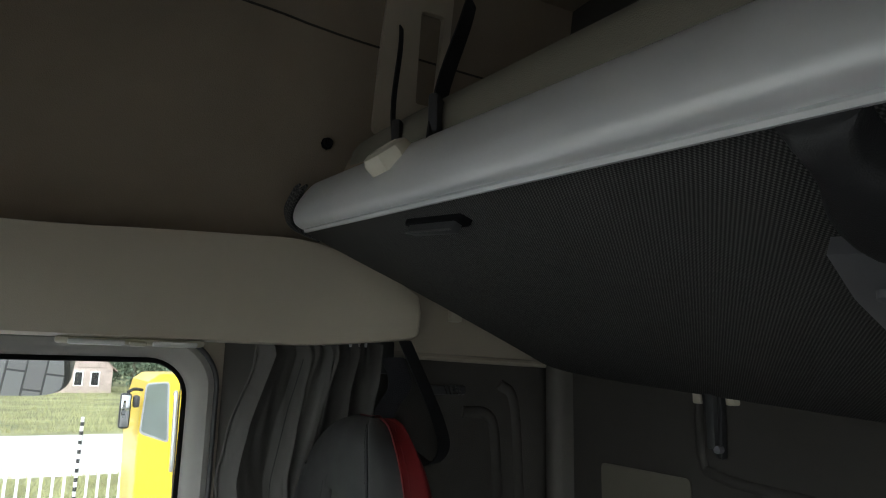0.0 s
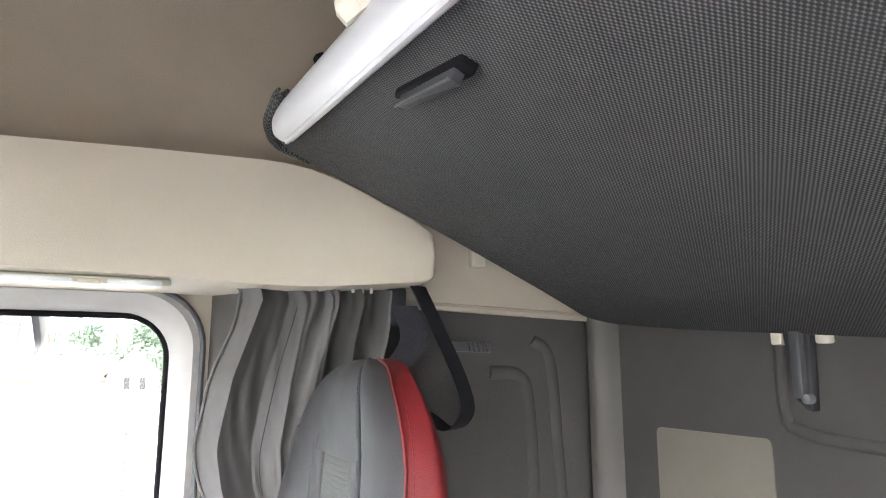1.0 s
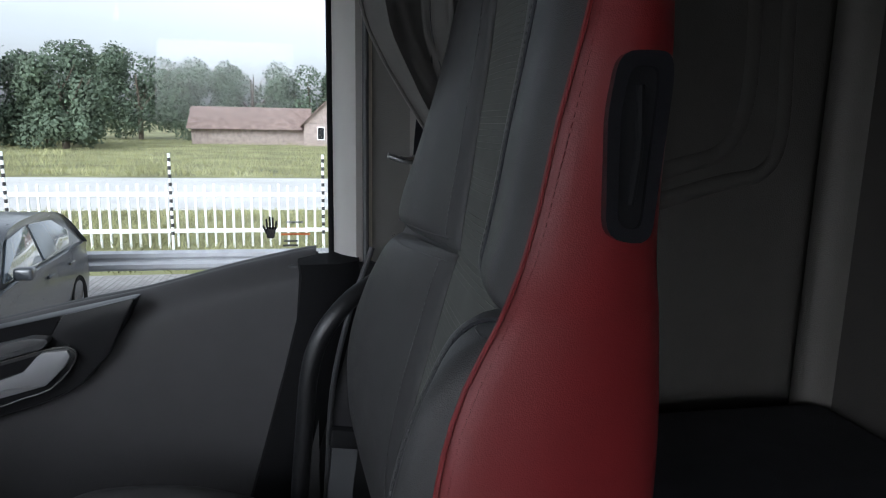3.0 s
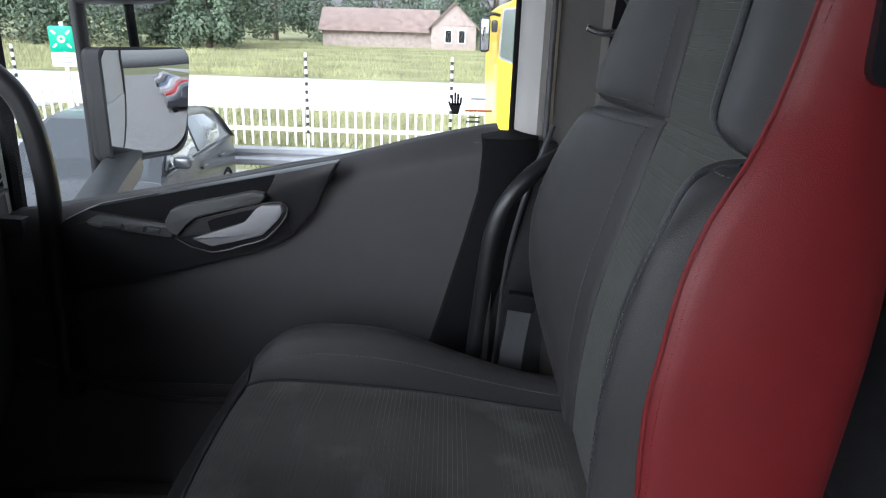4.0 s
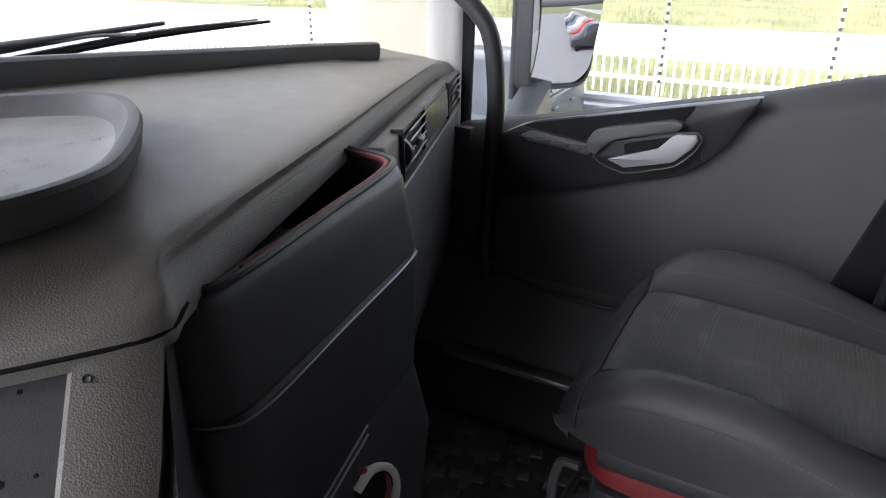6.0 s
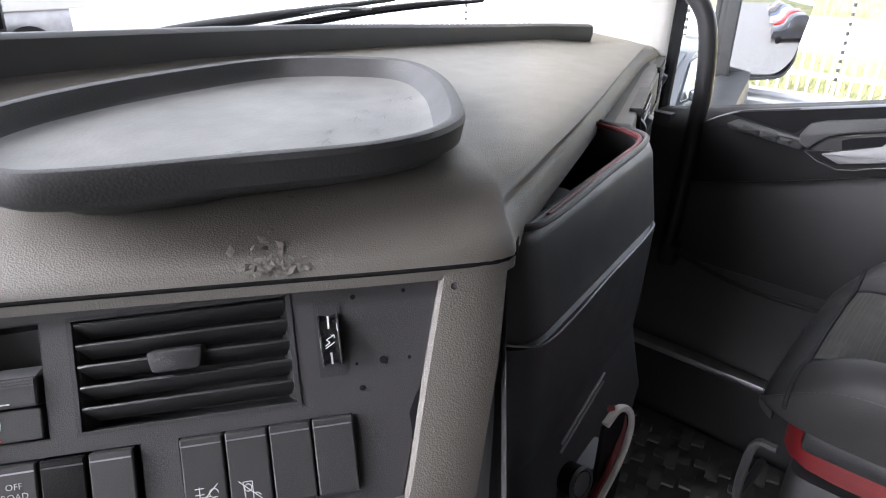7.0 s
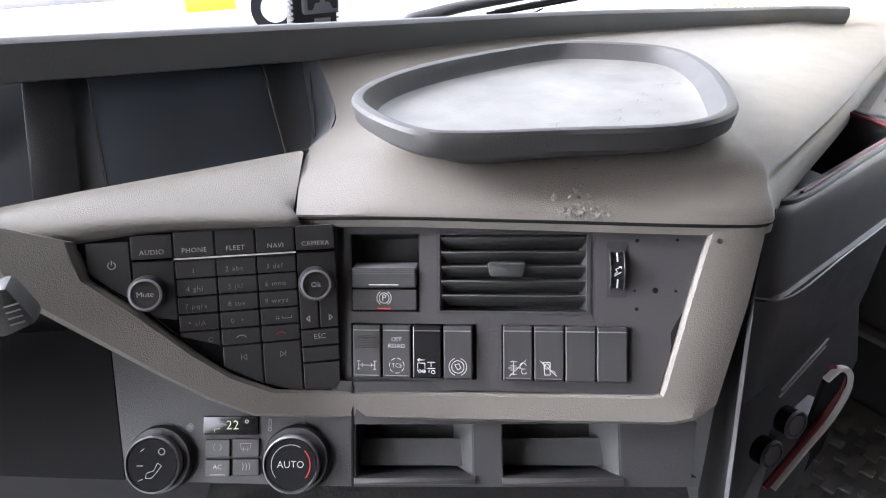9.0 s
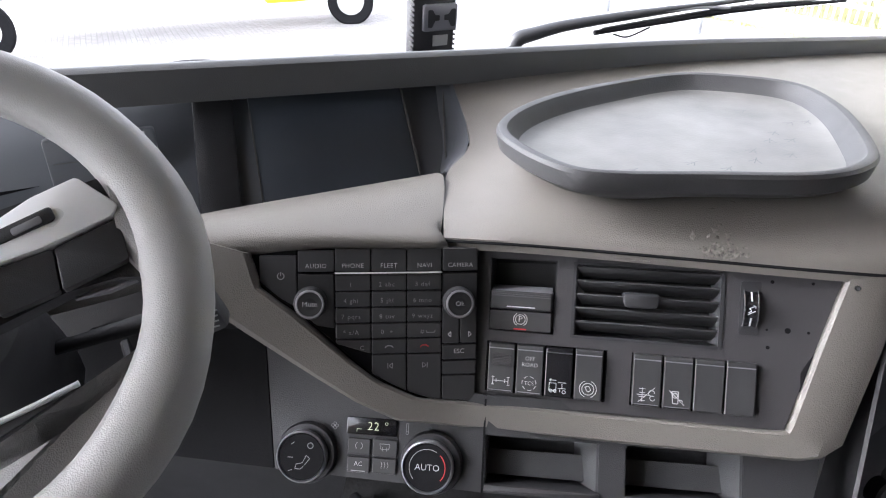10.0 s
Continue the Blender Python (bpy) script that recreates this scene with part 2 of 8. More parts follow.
def solo(name, bm, material, label, category, kind="", group="", smooth=True, sharp=40):
    ob = part(name, bm, material, None, label, smooth, sharp)
    return tagged(ob, label, category, group, kind)


def merge(target, source):
    """Adds one bmesh to another."""
    me = bpy.data.meshes.new("tmp")
    source.to_mesh(me)
    source.free()
    target.from_mesh(me)
    bpy.data.meshes.remove(me)
    return target


def box(size, m=None, bevel=0.0, seg=2):
    bm = bmesh.new()
    bmesh.ops.create_cube(bm, size=1)
    bmesh.ops.scale(bm, vec=size, verts=bm.verts)
    if bevel:
        bmesh.ops.bevel(bm, geom=list(bm.edges), offset=bevel, segments=seg, profile=0.5, affect='EDGES')
    if m is not None:
        bmesh.ops.transform(bm, matrix=m, verts=bm.verts)
    return bm


def span(x0, y0, z0, x1, y1, z1, bevel=0.0, seg=2):
    """A box between two corners."""
    return box((x1 - x0, y1 - y0, z1 - z0), Matrix.Translation(((x0 + x1) / 2, (y0 + y1) / 2, (z0 + z1) / 2)), bevel, seg)


def basis(o, u, v):
    """A pose whose x runs along u, y along v and z out of the surface."""
    u, v = V(u).normalized(), V(v)
    n = u.cross(v).normalized()
    v = n.cross(u)
    m = Matrix((u, v, n)).transposed().to_4x4()
    m.translation = V(o)
    return m


def smooth_line(pts, per=6, closed=False):
    """A Catmull-Rom curve through the points."""
    pts = [V(p) for p in pts]
    n = len(pts)
    out = []
    for i in range(n if closed else n - 1):
        p0 = pts[(i - 1) % n] if closed or i > 0 else pts[0] * 2 - pts[1]
        p1, p2 = pts[i], pts[(i + 1) % n]
        p3 = pts[(i + 2) % n] if closed or i + 2 < n else p2 * 2 - p1
        for k in range(per):
            t = k / per
            out.append(0.5 * (2 * p1 + (p2 - p0) * t + (2 * p0 - 5 * p1 + 4 * p2 - p3) * t * t + (3 * p1 - p0 - 3 * p2 + p3) * t ** 3))
    if not closed:
        out.append(pts[-1])
    return out


def skin(rings, closed=True, caps=True):
    """Faces between rings of equal length."""
    bm = bmesh.new()
    vs = [[bm.verts.new(p) for p in ring] for ring in rings]
    n = len(rings[0])
    for a, b in zip(vs, vs[1:]):
        for i in range(n if closed else n - 1):
            j = (i + 1) % n
            bm.faces.new((a[i], a[j], b[j], b[i]))
    if closed and caps:
        bm.faces.new(list(reversed(vs[0])))
        bm.faces.new(vs[-1])
    return bm


def tube(pts, r, sides=12, per=5, flat=1.0, closed=False, up=(0, 0, 1)):
    """A round or flattened bar along a smooth line. r: one radius or one for each point."""
    line = smooth_line(pts, per, closed) if per > 1 else [V(p) for p in pts]
    n = len(line)
    rings = []
    side = None
    for i, p in enumerate(line):
        a = line[(i - 1) % n] if closed or i else line[0]
        b = line[(i + 1) % n] if closed or i < n - 1 else line[-1]
        d = (b - a).normalized()
        if side is None:
            side = d.cross(V(up))
            if side.length < 1e-4:
                side = d.cross(V(1, 0, 0))
        side = (side - d * side.dot(d)).normalized()
        top = side.cross(d)
        rr = r if not isinstance(r, (list, tuple)) else np.interp(i / (n - 1) * (len(r) - 1), range(len(r)), r)
        rings.append([p + side * math.cos(k / sides * 2 * math.pi) * rr + top * math.sin(k / sides * 2 * math.pi) * rr * flat for k in range(sides)])
    if closed:
        rings.append(rings[0])
        bm = skin(rings, True, False)
        bmesh.ops.remove_doubles(bm, verts=bm.verts, dist=1e-6)
        return bm
    return skin(rings)


def rounded(poly, r, seg=4):
    """A 2D outline with its corners rounded by r (a number or one for each corner)."""
    out = []
    n = len(poly)
    for i in range(n):
        a, p, b = V((*poly[i - 1], 0)), V((*poly[i], 0)), V((*poly[(i + 1) % n], 0))
        rr = r[i] if isinstance(r, (list, tuple)) else r
        d1, d2 = (a - p), (b - p)
        k = min(rr, d1.length * 0.49, d2.length * 0.49)
        s, e = p + d1.normalized() * k, p + d2.normalized() * k
        for j in range(seg + 1):
            t = j / seg
            q = s * (1 - t) ** 2 + p * 2 * t * (1 - t) + e * t * t
            out.append((q.x, q.y))
    return out


def plate(poly, depth, m, bevel=0.0, lift=0.0):
    """A slab of that 2D outline, its face at lift over the plane of m, depth thick."""
    area = sum(a[0] * b[1] - b[0] * a[1] for a, b in zip(poly, poly[1:] + poly[:1]))
    if area < 0:
        poly = poly[::-1]
    bm = bmesh.new()
    c = V((sum(p[0] for p in poly) / len(poly), sum(p[1] for p in poly) / len(poly), 0))
    levels = [(0, lift - depth), (0, lift - bevel), (bevel * 0.3, lift - bevel * 0.3), (bevel, lift)] if bevel else [(0, lift - depth), (0, lift)]
    n = len(poly)
    rings = []
    for inset, z in levels:
        ring = []
        for i in range(n):
            p, a, b = V((*poly[i], 0)), V((*poly[i - 1], 0)), V((*poly[(i + 1) % n], 0))
            t = (b - a).normalized()
            q = p + V((-t.y, t.x, 0)) * inset
            ring.append(bm.verts.new(m @ V((q.x, q.y, z))))
        rings.append(ring)
    for a, b in zip(rings, rings[1:]):
        for i in range(n):
            j = (i + 1) % n
            bm.faces.new((a[i], a[j], b[j], b[i]))
    bm.faces.new(rings[0][::-1])
    bm.faces.new(rings[-1])
    return bm


def rect(u0, v0, u1, v1, r=0.0, seg=3):
    p = [(u0, v0), (u1, v0), (u1, v1), (u0, v1)]
    return rounded(p, r, seg) if r else p


def circle(u, v, r, n=28):
    return [(u + r * math.cos(k / n * 2 * math.pi), v + r * math.sin(k / n * 2 * math.pi)) for k in range(n)]


def ring_plate(outer, inner, depth, m, lift=0.0):
    """A flat frame between two outlines of equal length."""
    bm = bmesh.new()
    lv = [[bm.verts.new(m @ V((*p, z))) for p in poly] for poly, z in ((outer, lift - depth), (outer, lift), (inner, lift), (inner, lift - depth))]
    n = len(outer)
    for a, b in zip(lv, lv[1:] + lv[:1]):
        for i in range(n):
            j = (i + 1) % n
            bm.faces.new((a[i], a[j], b[j], b[i]))
    return bm


def tray_box(u0, v0, u1, v1, deep, wall, m, lift=0.0):
    """A recess open to the front: floor and four walls of that thickness, behind the plane of m."""
    bm = plate(rect(u0, v0, u1, v1), 0.003, m, lift=lift - deep)
    for r in ((u0 - wall, v0 - wall, u1 + wall, v0), (u0 - wall, v1, u1 + wall, v1 + wall), (u0 - wall, v0, u0, v1), (u1, v0, u1 + wall, v1)):
        merge(bm, plate(rect(*r), deep + 0.003, m, lift=lift - 0.0005))
    return bm


def lathe(profile, m, n=32):
    """Turns (radius, height) points about the z of m."""
    rings = [[m @ V((r * math.cos(k / n * 2 * math.pi), r * math.sin(k / n * 2 * math.pi), z)) for k in range(n)] for r, z in profile]
    return skin(rings)


def sheet(grid, thick=0.0, down=(0, 0, -1)):
    """A surface through rows of points, with a thickness."""
    rows, cols = len(grid), len(grid[0])
    bm = bmesh.new()
    top = [[bm.verts.new(p) for p in row] for row in grid]
    for a in range(rows - 1):
        for b in range(cols - 1):
            bm.faces.new((top[a][b], top[a][b + 1], top[a + 1][b + 1], top[a + 1][b]))
    if thick:
        d = V(down) * thick
        low = [[bm.verts.new(V(p) + d) for p in row] for row in grid]
        for a in range(rows - 1):
            for b in range(cols - 1):
                bm.faces.new((low[a][b], low[a + 1][b], low[a + 1][b + 1], low[a][b + 1]))
        edge = [(top[0], low[0]), (top[-1], low[-1]), ([r[0] for r in top], [r[0] for r in low]), ([r[-1] for r in top], [r[-1] for r in low])]
        for t, l in edge:
            for i in range(len(t) - 1):
                bm.faces.new((t[i], t[i + 1], l[i + 1], l[i]))
    return bm


def smooth_grid(rows, across=5, along=4):
    """Refines rows of points both ways."""
    fine = [smooth_line(r, across) for r in rows]
    cols = [smooth_line(c, along) for c in zip(*fine)]
    return [list(r) for r in zip(*cols)]


def text(body, size, m, material, parent, name="lettering", lift=0.0004, spread=1.0):
    """Raised lettering centred on the plane of m."""
    cu = bpy.data.curves.new(name, 'FONT')
    cu.body, cu.size, cu.align_x, cu.align_y, cu.extrude, cu.space_character = body, size, 'CENTER', 'CENTER', 0.00012, spread
    cu.resolution_u = 2
    cu.offset = -0.014 * size
    tmp = bpy.data.objects.new("tmp", cu)
    scene.collection.objects.link(tmp)
    me = bpy.data.meshes.new_from_object(tmp)
    bpy.data.objects.remove(tmp)
    bm = bmesh.new()
    bm.from_mesh(me)
    bpy.data.meshes.remove(me)
    bmesh.ops.transform(bm, matrix=m @ Matrix.Translation((0, 0, lift)), verts=bm.verts)
    return part(name, bm, material, parent, smooth=False)


def stroke(lines, w, m, lift=0.0006):
    """Thin raised strokes, each a 2D polyline of that width."""
    bm = bmesh.new()
    for line in lines:
        for a, b in zip(line, line[1:]):
            d = V((b[0] - a[0], b[1] - a[1], 0))
            if d.length < 1e-6:
                continue
            s = V((-d.y, d.x, 0)).normalized() * w / 2
            q = [m @ V((p[0] + k * s.x, p[1] + k * s.y, lift)) for p, k in ((a, 1), (a, -1), (b, -1), (b, 1))]
            bm.faces.new([bm.verts.new(p) for p in q])
    return bm


def arc(u, v, r, a0, a1, n=12):
    return [(u + r * math.cos(radians(a0 + (a1 - a0) * k / n)), v + r * math.sin(radians(a0 + (a1 - a0) * k / n))) for k in range(n + 1)]


def stitches(pts, parent, per=8, pitch=0.008, r=0.0006, material=None):
    """A row of thread stitches along a line."""
    line = smooth_line(pts, per)
    bm = bmesh.new()
    left, start = 0.0, None
    run = 0.0
    for a, b in zip(line, line[1:]):
        d = (b - a)
        steps = max(1, int(d.length / (pitch / 4)))
        for k in range(steps):
            p = a + d * (k / steps)
            run += d.length / steps
            if run % pitch < pitch * 0.62:
                if start is None:
                    start = p
            elif start is not None:
                if (p - start).length > 1e-5:
                    merge(bm, tube([start, p], r, 4, 1))
                start = None
    return part("stitching", bm, material or SEAMTHREAD, parent, smooth=False)


# ---------------------------------------------------------------- cab shell
FLOOR_Z, ROOF_Z, BACK_Y = 0.65, 2.80, -0.355
XR, XL = 1.40, -0.98            # passenger and driver side glass planes


def cab_shell():
    solo("floor", span(XL - 0.1, BACK_Y - 0.08, FLOOR_Z - 0.06, XR + 0.08, 1.75, FLOOR_Z), DARK, "black rubber-coated cab floor", "floor", "structure")
    solo("ceiling", span(XL - 0.1, BACK_Y - 0.08, ROOF_Z, XR + 0.1, 1.25, ROOF_Z + 0.06), LINING, "taupe felt cab headlining", "ceiling", "structure")
    # rear wall
    solo("wall_back", span(XL - 0.1, BACK_Y - 0.06, FLOOR_Z, XR + 0.08, BACK_Y, ROOF_Z), WALLG, "grey-brown lined rear cab wall", "wall", "structure")
    # passenger side: lower wall behind the door, upper wall over the shelf
    side = sheet([[V(1.372, 0.298, z), V(1.31, 0.275, z), V(1.268, 0.235, z), V(1.262, 0.0, z), V(1.256, -0.355, z)] for z in (FLOOR_Z, 1.2, 1.7, 2.035, 2.14)], 0.05, (1, 0.2, 0))
    solo("wall_side_rear", side, WALLG, "grey-brown lined side wall behind the seat", "wall", "structure")
    solo("wall_side_upper", sheet([[V(1.262, y, 2.15), V(1.250, y, 2.25), V(1.228, y, 2.37), V(1.216, y, 2.48), V(1.206, y, 2.62), V(1.17, y, ROOF_Z + 0.01)] for y in (BACK_Y, 0.1, 0.6, 1.25)], 0.05, (1, 0, 0)), LINING, "taupe felt upper side wall", "wall", "structure")
    solo("wall_side_band", sheet([[V(1.236, y, 2.030), V(1.234, y, 2.10), V(1.226, y, 2.21)] for y in (BACK_Y, -0.1, 0.06)], 0.03, (1, 0, 0)), BANDM, "smooth beige side wall band", "wall", "structure")
    solo("trim_side_ledge", tube([V(1.232, -0.335, 2.025), V(1.236, -0.15, 2.031), V(1.240, 0.03, 2.037)], 0.007, 8), BANDM, "thin beige ledge on the side wall", "trim", "structure")
    solo("trim_pillar_cover", sheet([[V(1.366, 0.293, z), V(1.306, 0.270, z), V(1.262, 0.231, z), V(1.256, 0.12, z)] for z in (1.50, 1.8, 2.10)], 0.004, (1, 0.2, 0)), POSTM, "smooth grey-brown pillar cover beside the window", "trim", "structure")
    # rounded corner post between side and rear wall
    post = [V(1.268, -0.356, 0), V(1.250, -0.336, 0), V(1.228, -0.318, 0), V(1.206, -0.316, 0), V(1.192, -0.330, 0), V(1.188, -0.358, 0)]
    ring = smooth_line(post, 5)
    solo("wall_corner_post", skin([[p + V(0, 0, z) for p in ring] for z in (FLOOR_Z, 2.1)]), POSTM, "rounded grey-brown corner post", "wall", "structure")
    for pts in (((-0.215, 1.985), (-0.25, 1.95), (-0.262, 1.8), (-0.268, 1.67), (-0.243, 1.618), (-0.17, 1.60), (-0.0, 1.55)), ((-0.13, 1.93), (-0.185, 1.925), (-0.205, 1.88), (-0.21, 1.72), (-0.18, 1.65), (-0.11, 1.625), (0.0, 1.59))):
        solo("trim_wall_rib", tube([V(1.264, y - 0.008, z) for y, z in pts], 0.013, 12, 6), WALLG, "moulded rib in the side wall", "trim", "structure")
    # driver side is unseen: added walls close it, the opening sized for light
    solo("wall_driver_rear", span(XL - 0.06, BACK_Y, FLOOR_Z, XL, 0.50, 2.05), BEIGE, "unseen beige driver side wall, its edge set to shape the light", "wall", "structure")
    solo("wall_driver_front", span(XL - 0.06, 1.28, FLOOR_Z, XL, 1.7, 1.40), DARK, "dark grey driver side footwell wall", "wall", "structure")
    solo("wall_driver_upper", span(XL - 0.06, BACK_Y, 2.05, XL + 0.1, 1.25, ROOF_Z), LINING, "taupe upper driver side wall", "wall", "structure")
    solo("wall_sill", span(1.345, BACK_Y, FLOOR_Z - 0.06, 1.42, 1.75, 0.86, 0.006), DARKER, "black passenger door sill", "wall", "structure")
    solo("wall_jamb", span(1.35, 0.285, 0.86, 1.43, 0.42, 1.475, 0.004), DARKER, "black door jamb", "wall", "structure")
    # front: header over the windscreen, bulkhead under the dashboard
    solo("wall_front_header", sheet([[V(x, 1.34, 2.12), V(x, 1.28, 2.3), V(x, 1.22, ROOF_Z)] for x in (XL - 0.1, 0.2, XR + 0.08)], 0.05, (0, 1, 0)), LINING, "taupe header over the windscreen", "wall", "structure")
    solo("wall_front_low", span(XL - 0.1, 1.62, FLOOR_Z, XR + 0.08, 1.70, 1.27), DARKER, "black front bulkhead", "wall", "structure")


cab_shell()


def windscreen():
    ob = thing("window_windscreen", "large clear curved windscreen", "window", kind="structure", at=(0.2, 1.6, 1.45))
    rows = []
    for k in range(9):
        x = XL + 0.05 + (XR - XL - 0.1) * k / 8
        bow = 0.10 * (1 - ((x - 0.2) / 1.2) ** 2)
        rows.append([V(x, 1.49 + bow * 2.1, 1.38), V(x, 1.42 + bow * 1.6, 1.75), V(x, 1.33 + bow, 2.14)])
    g = part("pane", sheet(rows), GLASS, ob)
    g.visible_shadow = False
    # pillars at both ends
    for x, s in ((1.40, 1), (XL, -1)):
        pts = [V(x + 0.02 * s, 1.22, 1.30), V(x + 0.02 * s, 1.215, 1.50), V(x + 0.005 * s, 1.20, 1.80), V(x - 0.03 * s, 1.16, 2.12)]
        part("pillar", tube(pts, [0.045, 0.042, 0.04, 0.05], 14, 4), OFFW, ob, "cream-grey pillar trim")
        part("pillar_front", sheet([[p + V(-0.02 * s, 0.02, 0), p + V(-0.03 * s, 0.12, 0.0), p + V(-0.0 * s, 0.30, 0)] for p in pts], 0.012, (s, 0, 0)), CREAM, ob, "cream pillar cover")
        part("pillar_seal", tube([p + V(0.0, -0.045, 0) for p in pts], 0.014, 8, 4), BLACKR, ob, "black door seal")


windscreen()


# ---------------------------------------------------------------- passenger door and window
def passenger_door():
    d = thing("door_passenger", "dark grey truck door lining with chrome handle", "door", kind="structure", at=(1.36, 0.7, 0.8))
    # lining: top edge falls forward; a recess with the armrest and switches in front
    top = [(1.16, 1.325), (1.05, 1.345), (0.86, 1.382), (0.72, 1.413), (0.625, 1.431), (0.51, 1.461), (0.412, 1.483), (0.380, 1.488)]
    rows = []
    for y, zt in top:
        rows.append([V(1.395, y, zt + 0.004), V(1.375, y, zt + 0.004), V(1.345, y, zt - 0.018), V(1.333, y, zt - 0.06), V(1.33, y, 1.22), V(1.34, y, 1.0), V(1.36, y, 0.84)])
    part("lining", sheet(smooth_grid(rows, 4, 3), 0.02, (1, 0, 0)), DOORL, d, "dark grey grained door lining")
    # dark rear strip that leans forward at the bottom
    strip = [[V(1.395, y, z), V(1.338, y, z), V(1.318, y - 0.004, z), V(1.318, y - 0.055, z), V(1.34, y - 0.085, z), V(1.385, y - 0.09, z)] for y, z in ((0.406, 1.482), (0.404, 1.465), (0.41, 1.40), (0.428, 1.33), (0.455, 1.23), (0.485, 1.12), (0.55, 0.85))]
    strip.insert(0, [p.lerp(V(1.37, 0.37, 1.487), 0.8) + V(0, 0, 0.002) for p in strip[0]])
    part("rear_strip", sheet(strip, 0.01, (1, 0, 0)), BLACKR, d, "black plastic edge strip")
    # handle island
    M = basis((1.326, 0.0, 0.0), (0, -1, 0), (0, 0, 1))
    flip = lambda pts: [(-y, z) for y, z in pts]
    isl = rounded(flip([(1.055, 1.33), (1.002, 1.358), (0.71, 1.421), (0.618, 1.440), (0.632, 1.411), (0.684, 1.327), (0.729, 1.302), (0.879, 1.258), (1.06, 1.21)]), [0.02, 0.02, 0.01, 0.006, 0.02, 0.03, 0.03, 0.05, 0.03])
    part("handle_island", plate(isl, 0.03, M, 0.003, 0.008), ISLE, d, "black armrest island")
    # no depth here: a flat black plate stands for the recess's shade
    part("grip_recess", plate(rounded(flip([(1.002, 1.356), (0.986, 1.362), (0.712, 1.4195), (0.727, 1.391), (0.742, 1.392), (0.835, 1.371), (0.868, 1.362), (0.890, 1.342)]), 0.004), 0.02, M, 0, 0.0095), BLACKR, d, "flat black plate painting the shade of the grip recess")
    sp = part("switch_plate", plate(rounded(flip([(1.004, 1.339), (0.985, 1.350), (0.864, 1.335), (0.875, 1.317), (0.996, 1.331)]), 0.005), 0.02, M, 0.003, 0.016), DARK, d, "window switch plate")
    for y0, y1 in ((0.975, 0.945), (0.940, 0.912), (0.908, 0.888)):
        z0, z1 = 1.3435 - (0.985 - y0) * 0.115, 1.3435 - (0.985 - y1) * 0.115
        part("switch", plate(rounded(flip([(y0, z0), (y1, z1), (y1 + 0.004, z1 - 0.010), (y0 + 0.004, z0 - 0.010)]), 0.002), 0.01, M, 0.0015, 0.0185), KEYM, sp)
    part("top_cap", plate(rounded(flip([(0.709, 1.420), (0.620, 1.441), (0.632, 1.418), (0.644, 1.392), (0.658, 1.362), (0.690, 1.330), (0.697, 1.366), (0.704, 1.377), (0.735, 1.373), (0.723, 1.396)]), 0.002), 0.008, M, 0.0005, 0.0095), ISLE, d, "black cap beside the handle")
    part("armrest", plate(rounded(flip([(0.879, 1.344), (0.868, 1.364), (0.847, 1.372), (0.745, 1.395), (0.727, 1.393), (0.724, 1.388), (0.734, 1.378), (0.806, 1.360), (0.834, 1.351), (0.849, 1.339), (0.862, 1.323), (0.875, 1.330)]), 0.003), 0.03, M, 0.003, 0.0245), DARK, d, "grey moulded grip")
    cup = [(0.867, 1.318), (0.841, 1.344), (0.808, 1.355), (0.738, 1.375), (0.703, 1.379), (0.694, 1.367), (0.704, 1.347), (0.730, 1.321), (0.764, 1.310), (0.813, 1.297)]
    part("handle_cup", plate(rounded(flip(cup), 0.003), 0.02, M, 0.002, 0.018), ISLE, d, "black handle cup")
    # the rim's highlight, drawn as a thin pale tube
    part("cup_edge_glint", tube([M @ V((-y, z, 0.0182)) for y, z in cup], 0.0009, 6, 2, closed=True), STRIPGREY, d, "fine pale tube painting the highlight on the cup edge")
    # shade inside the cup, painted as a thin black plate
    part("cup_hollow_shade", plate(rounded(flip([(0.816, 1.346), (0.804, 1.352), (0.741, 1.369), (0.760, 1.348), (0.812, 1.331)]), 0.002), 0.002, M, 0, 0.0186), BLACKR, d, "flat black plate painting the shade behind the lever")
    lever = rounded(flip([(0.840, 1.319), (0.759, 1.347), (0.740, 1.369), (0.732, 1.374), (0.703, 1.376), (0.700, 1.367), (0.708, 1.353), (0.733, 1.328), (0.767, 1.319), (0.811, 1.308)]), 0.002)
    part("door_lever", plate(lever, 0.006, M, 0.0015, 0.0235), SATIN, d, "satin silver door lever")
    part("pocket_lip", tube([V(1.31, 1.12, 1.10), V(1.30, 1.0, 1.06), V(1.30, 0.85, 1.04), V(1.31, 0.62, 1.05)], 0.005, 8), DARKER, d, "dark map pocket edge")
    part("sill_strip", span(1.30, 0.78, 0.832, 1.335, 1.16, 0.848, 0.004), GREYMET, d, "bare metal sill strip")
    part("lower_lining", sheet([[V(1.335, y, 1.05), V(1.345, y, 0.9), V(1.33, y, 0.83)] for y in (0.4, 0.8, 1.3)], 0.02, (1, 0, 0)), FASCIAM, d)
    part("front_lining", sheet([[V(1.34, 1.12, z), V(1.35, 1.22, z), V(1.38, 1.5, z)] for z in (0.8, 1.1, 1.33)], 0.02, (1, 0, 0)), FASCIAM, d)

    w = thing("window_1", "clear door window in a grey-white frame with black seal", "window", kind="structure", at=(1.4, 0.7, 1.45))
    gm = basis((XR, 0, 0), (0, 1, 0), (0, 0, 1))
    g = part("pane", plate([(0.355, 1.40), (1.215, 1.30), (1.215, 2.02), (0.355, 2.02)], 0.004, gm), GLASS, w)
    g.visible_shadow = False

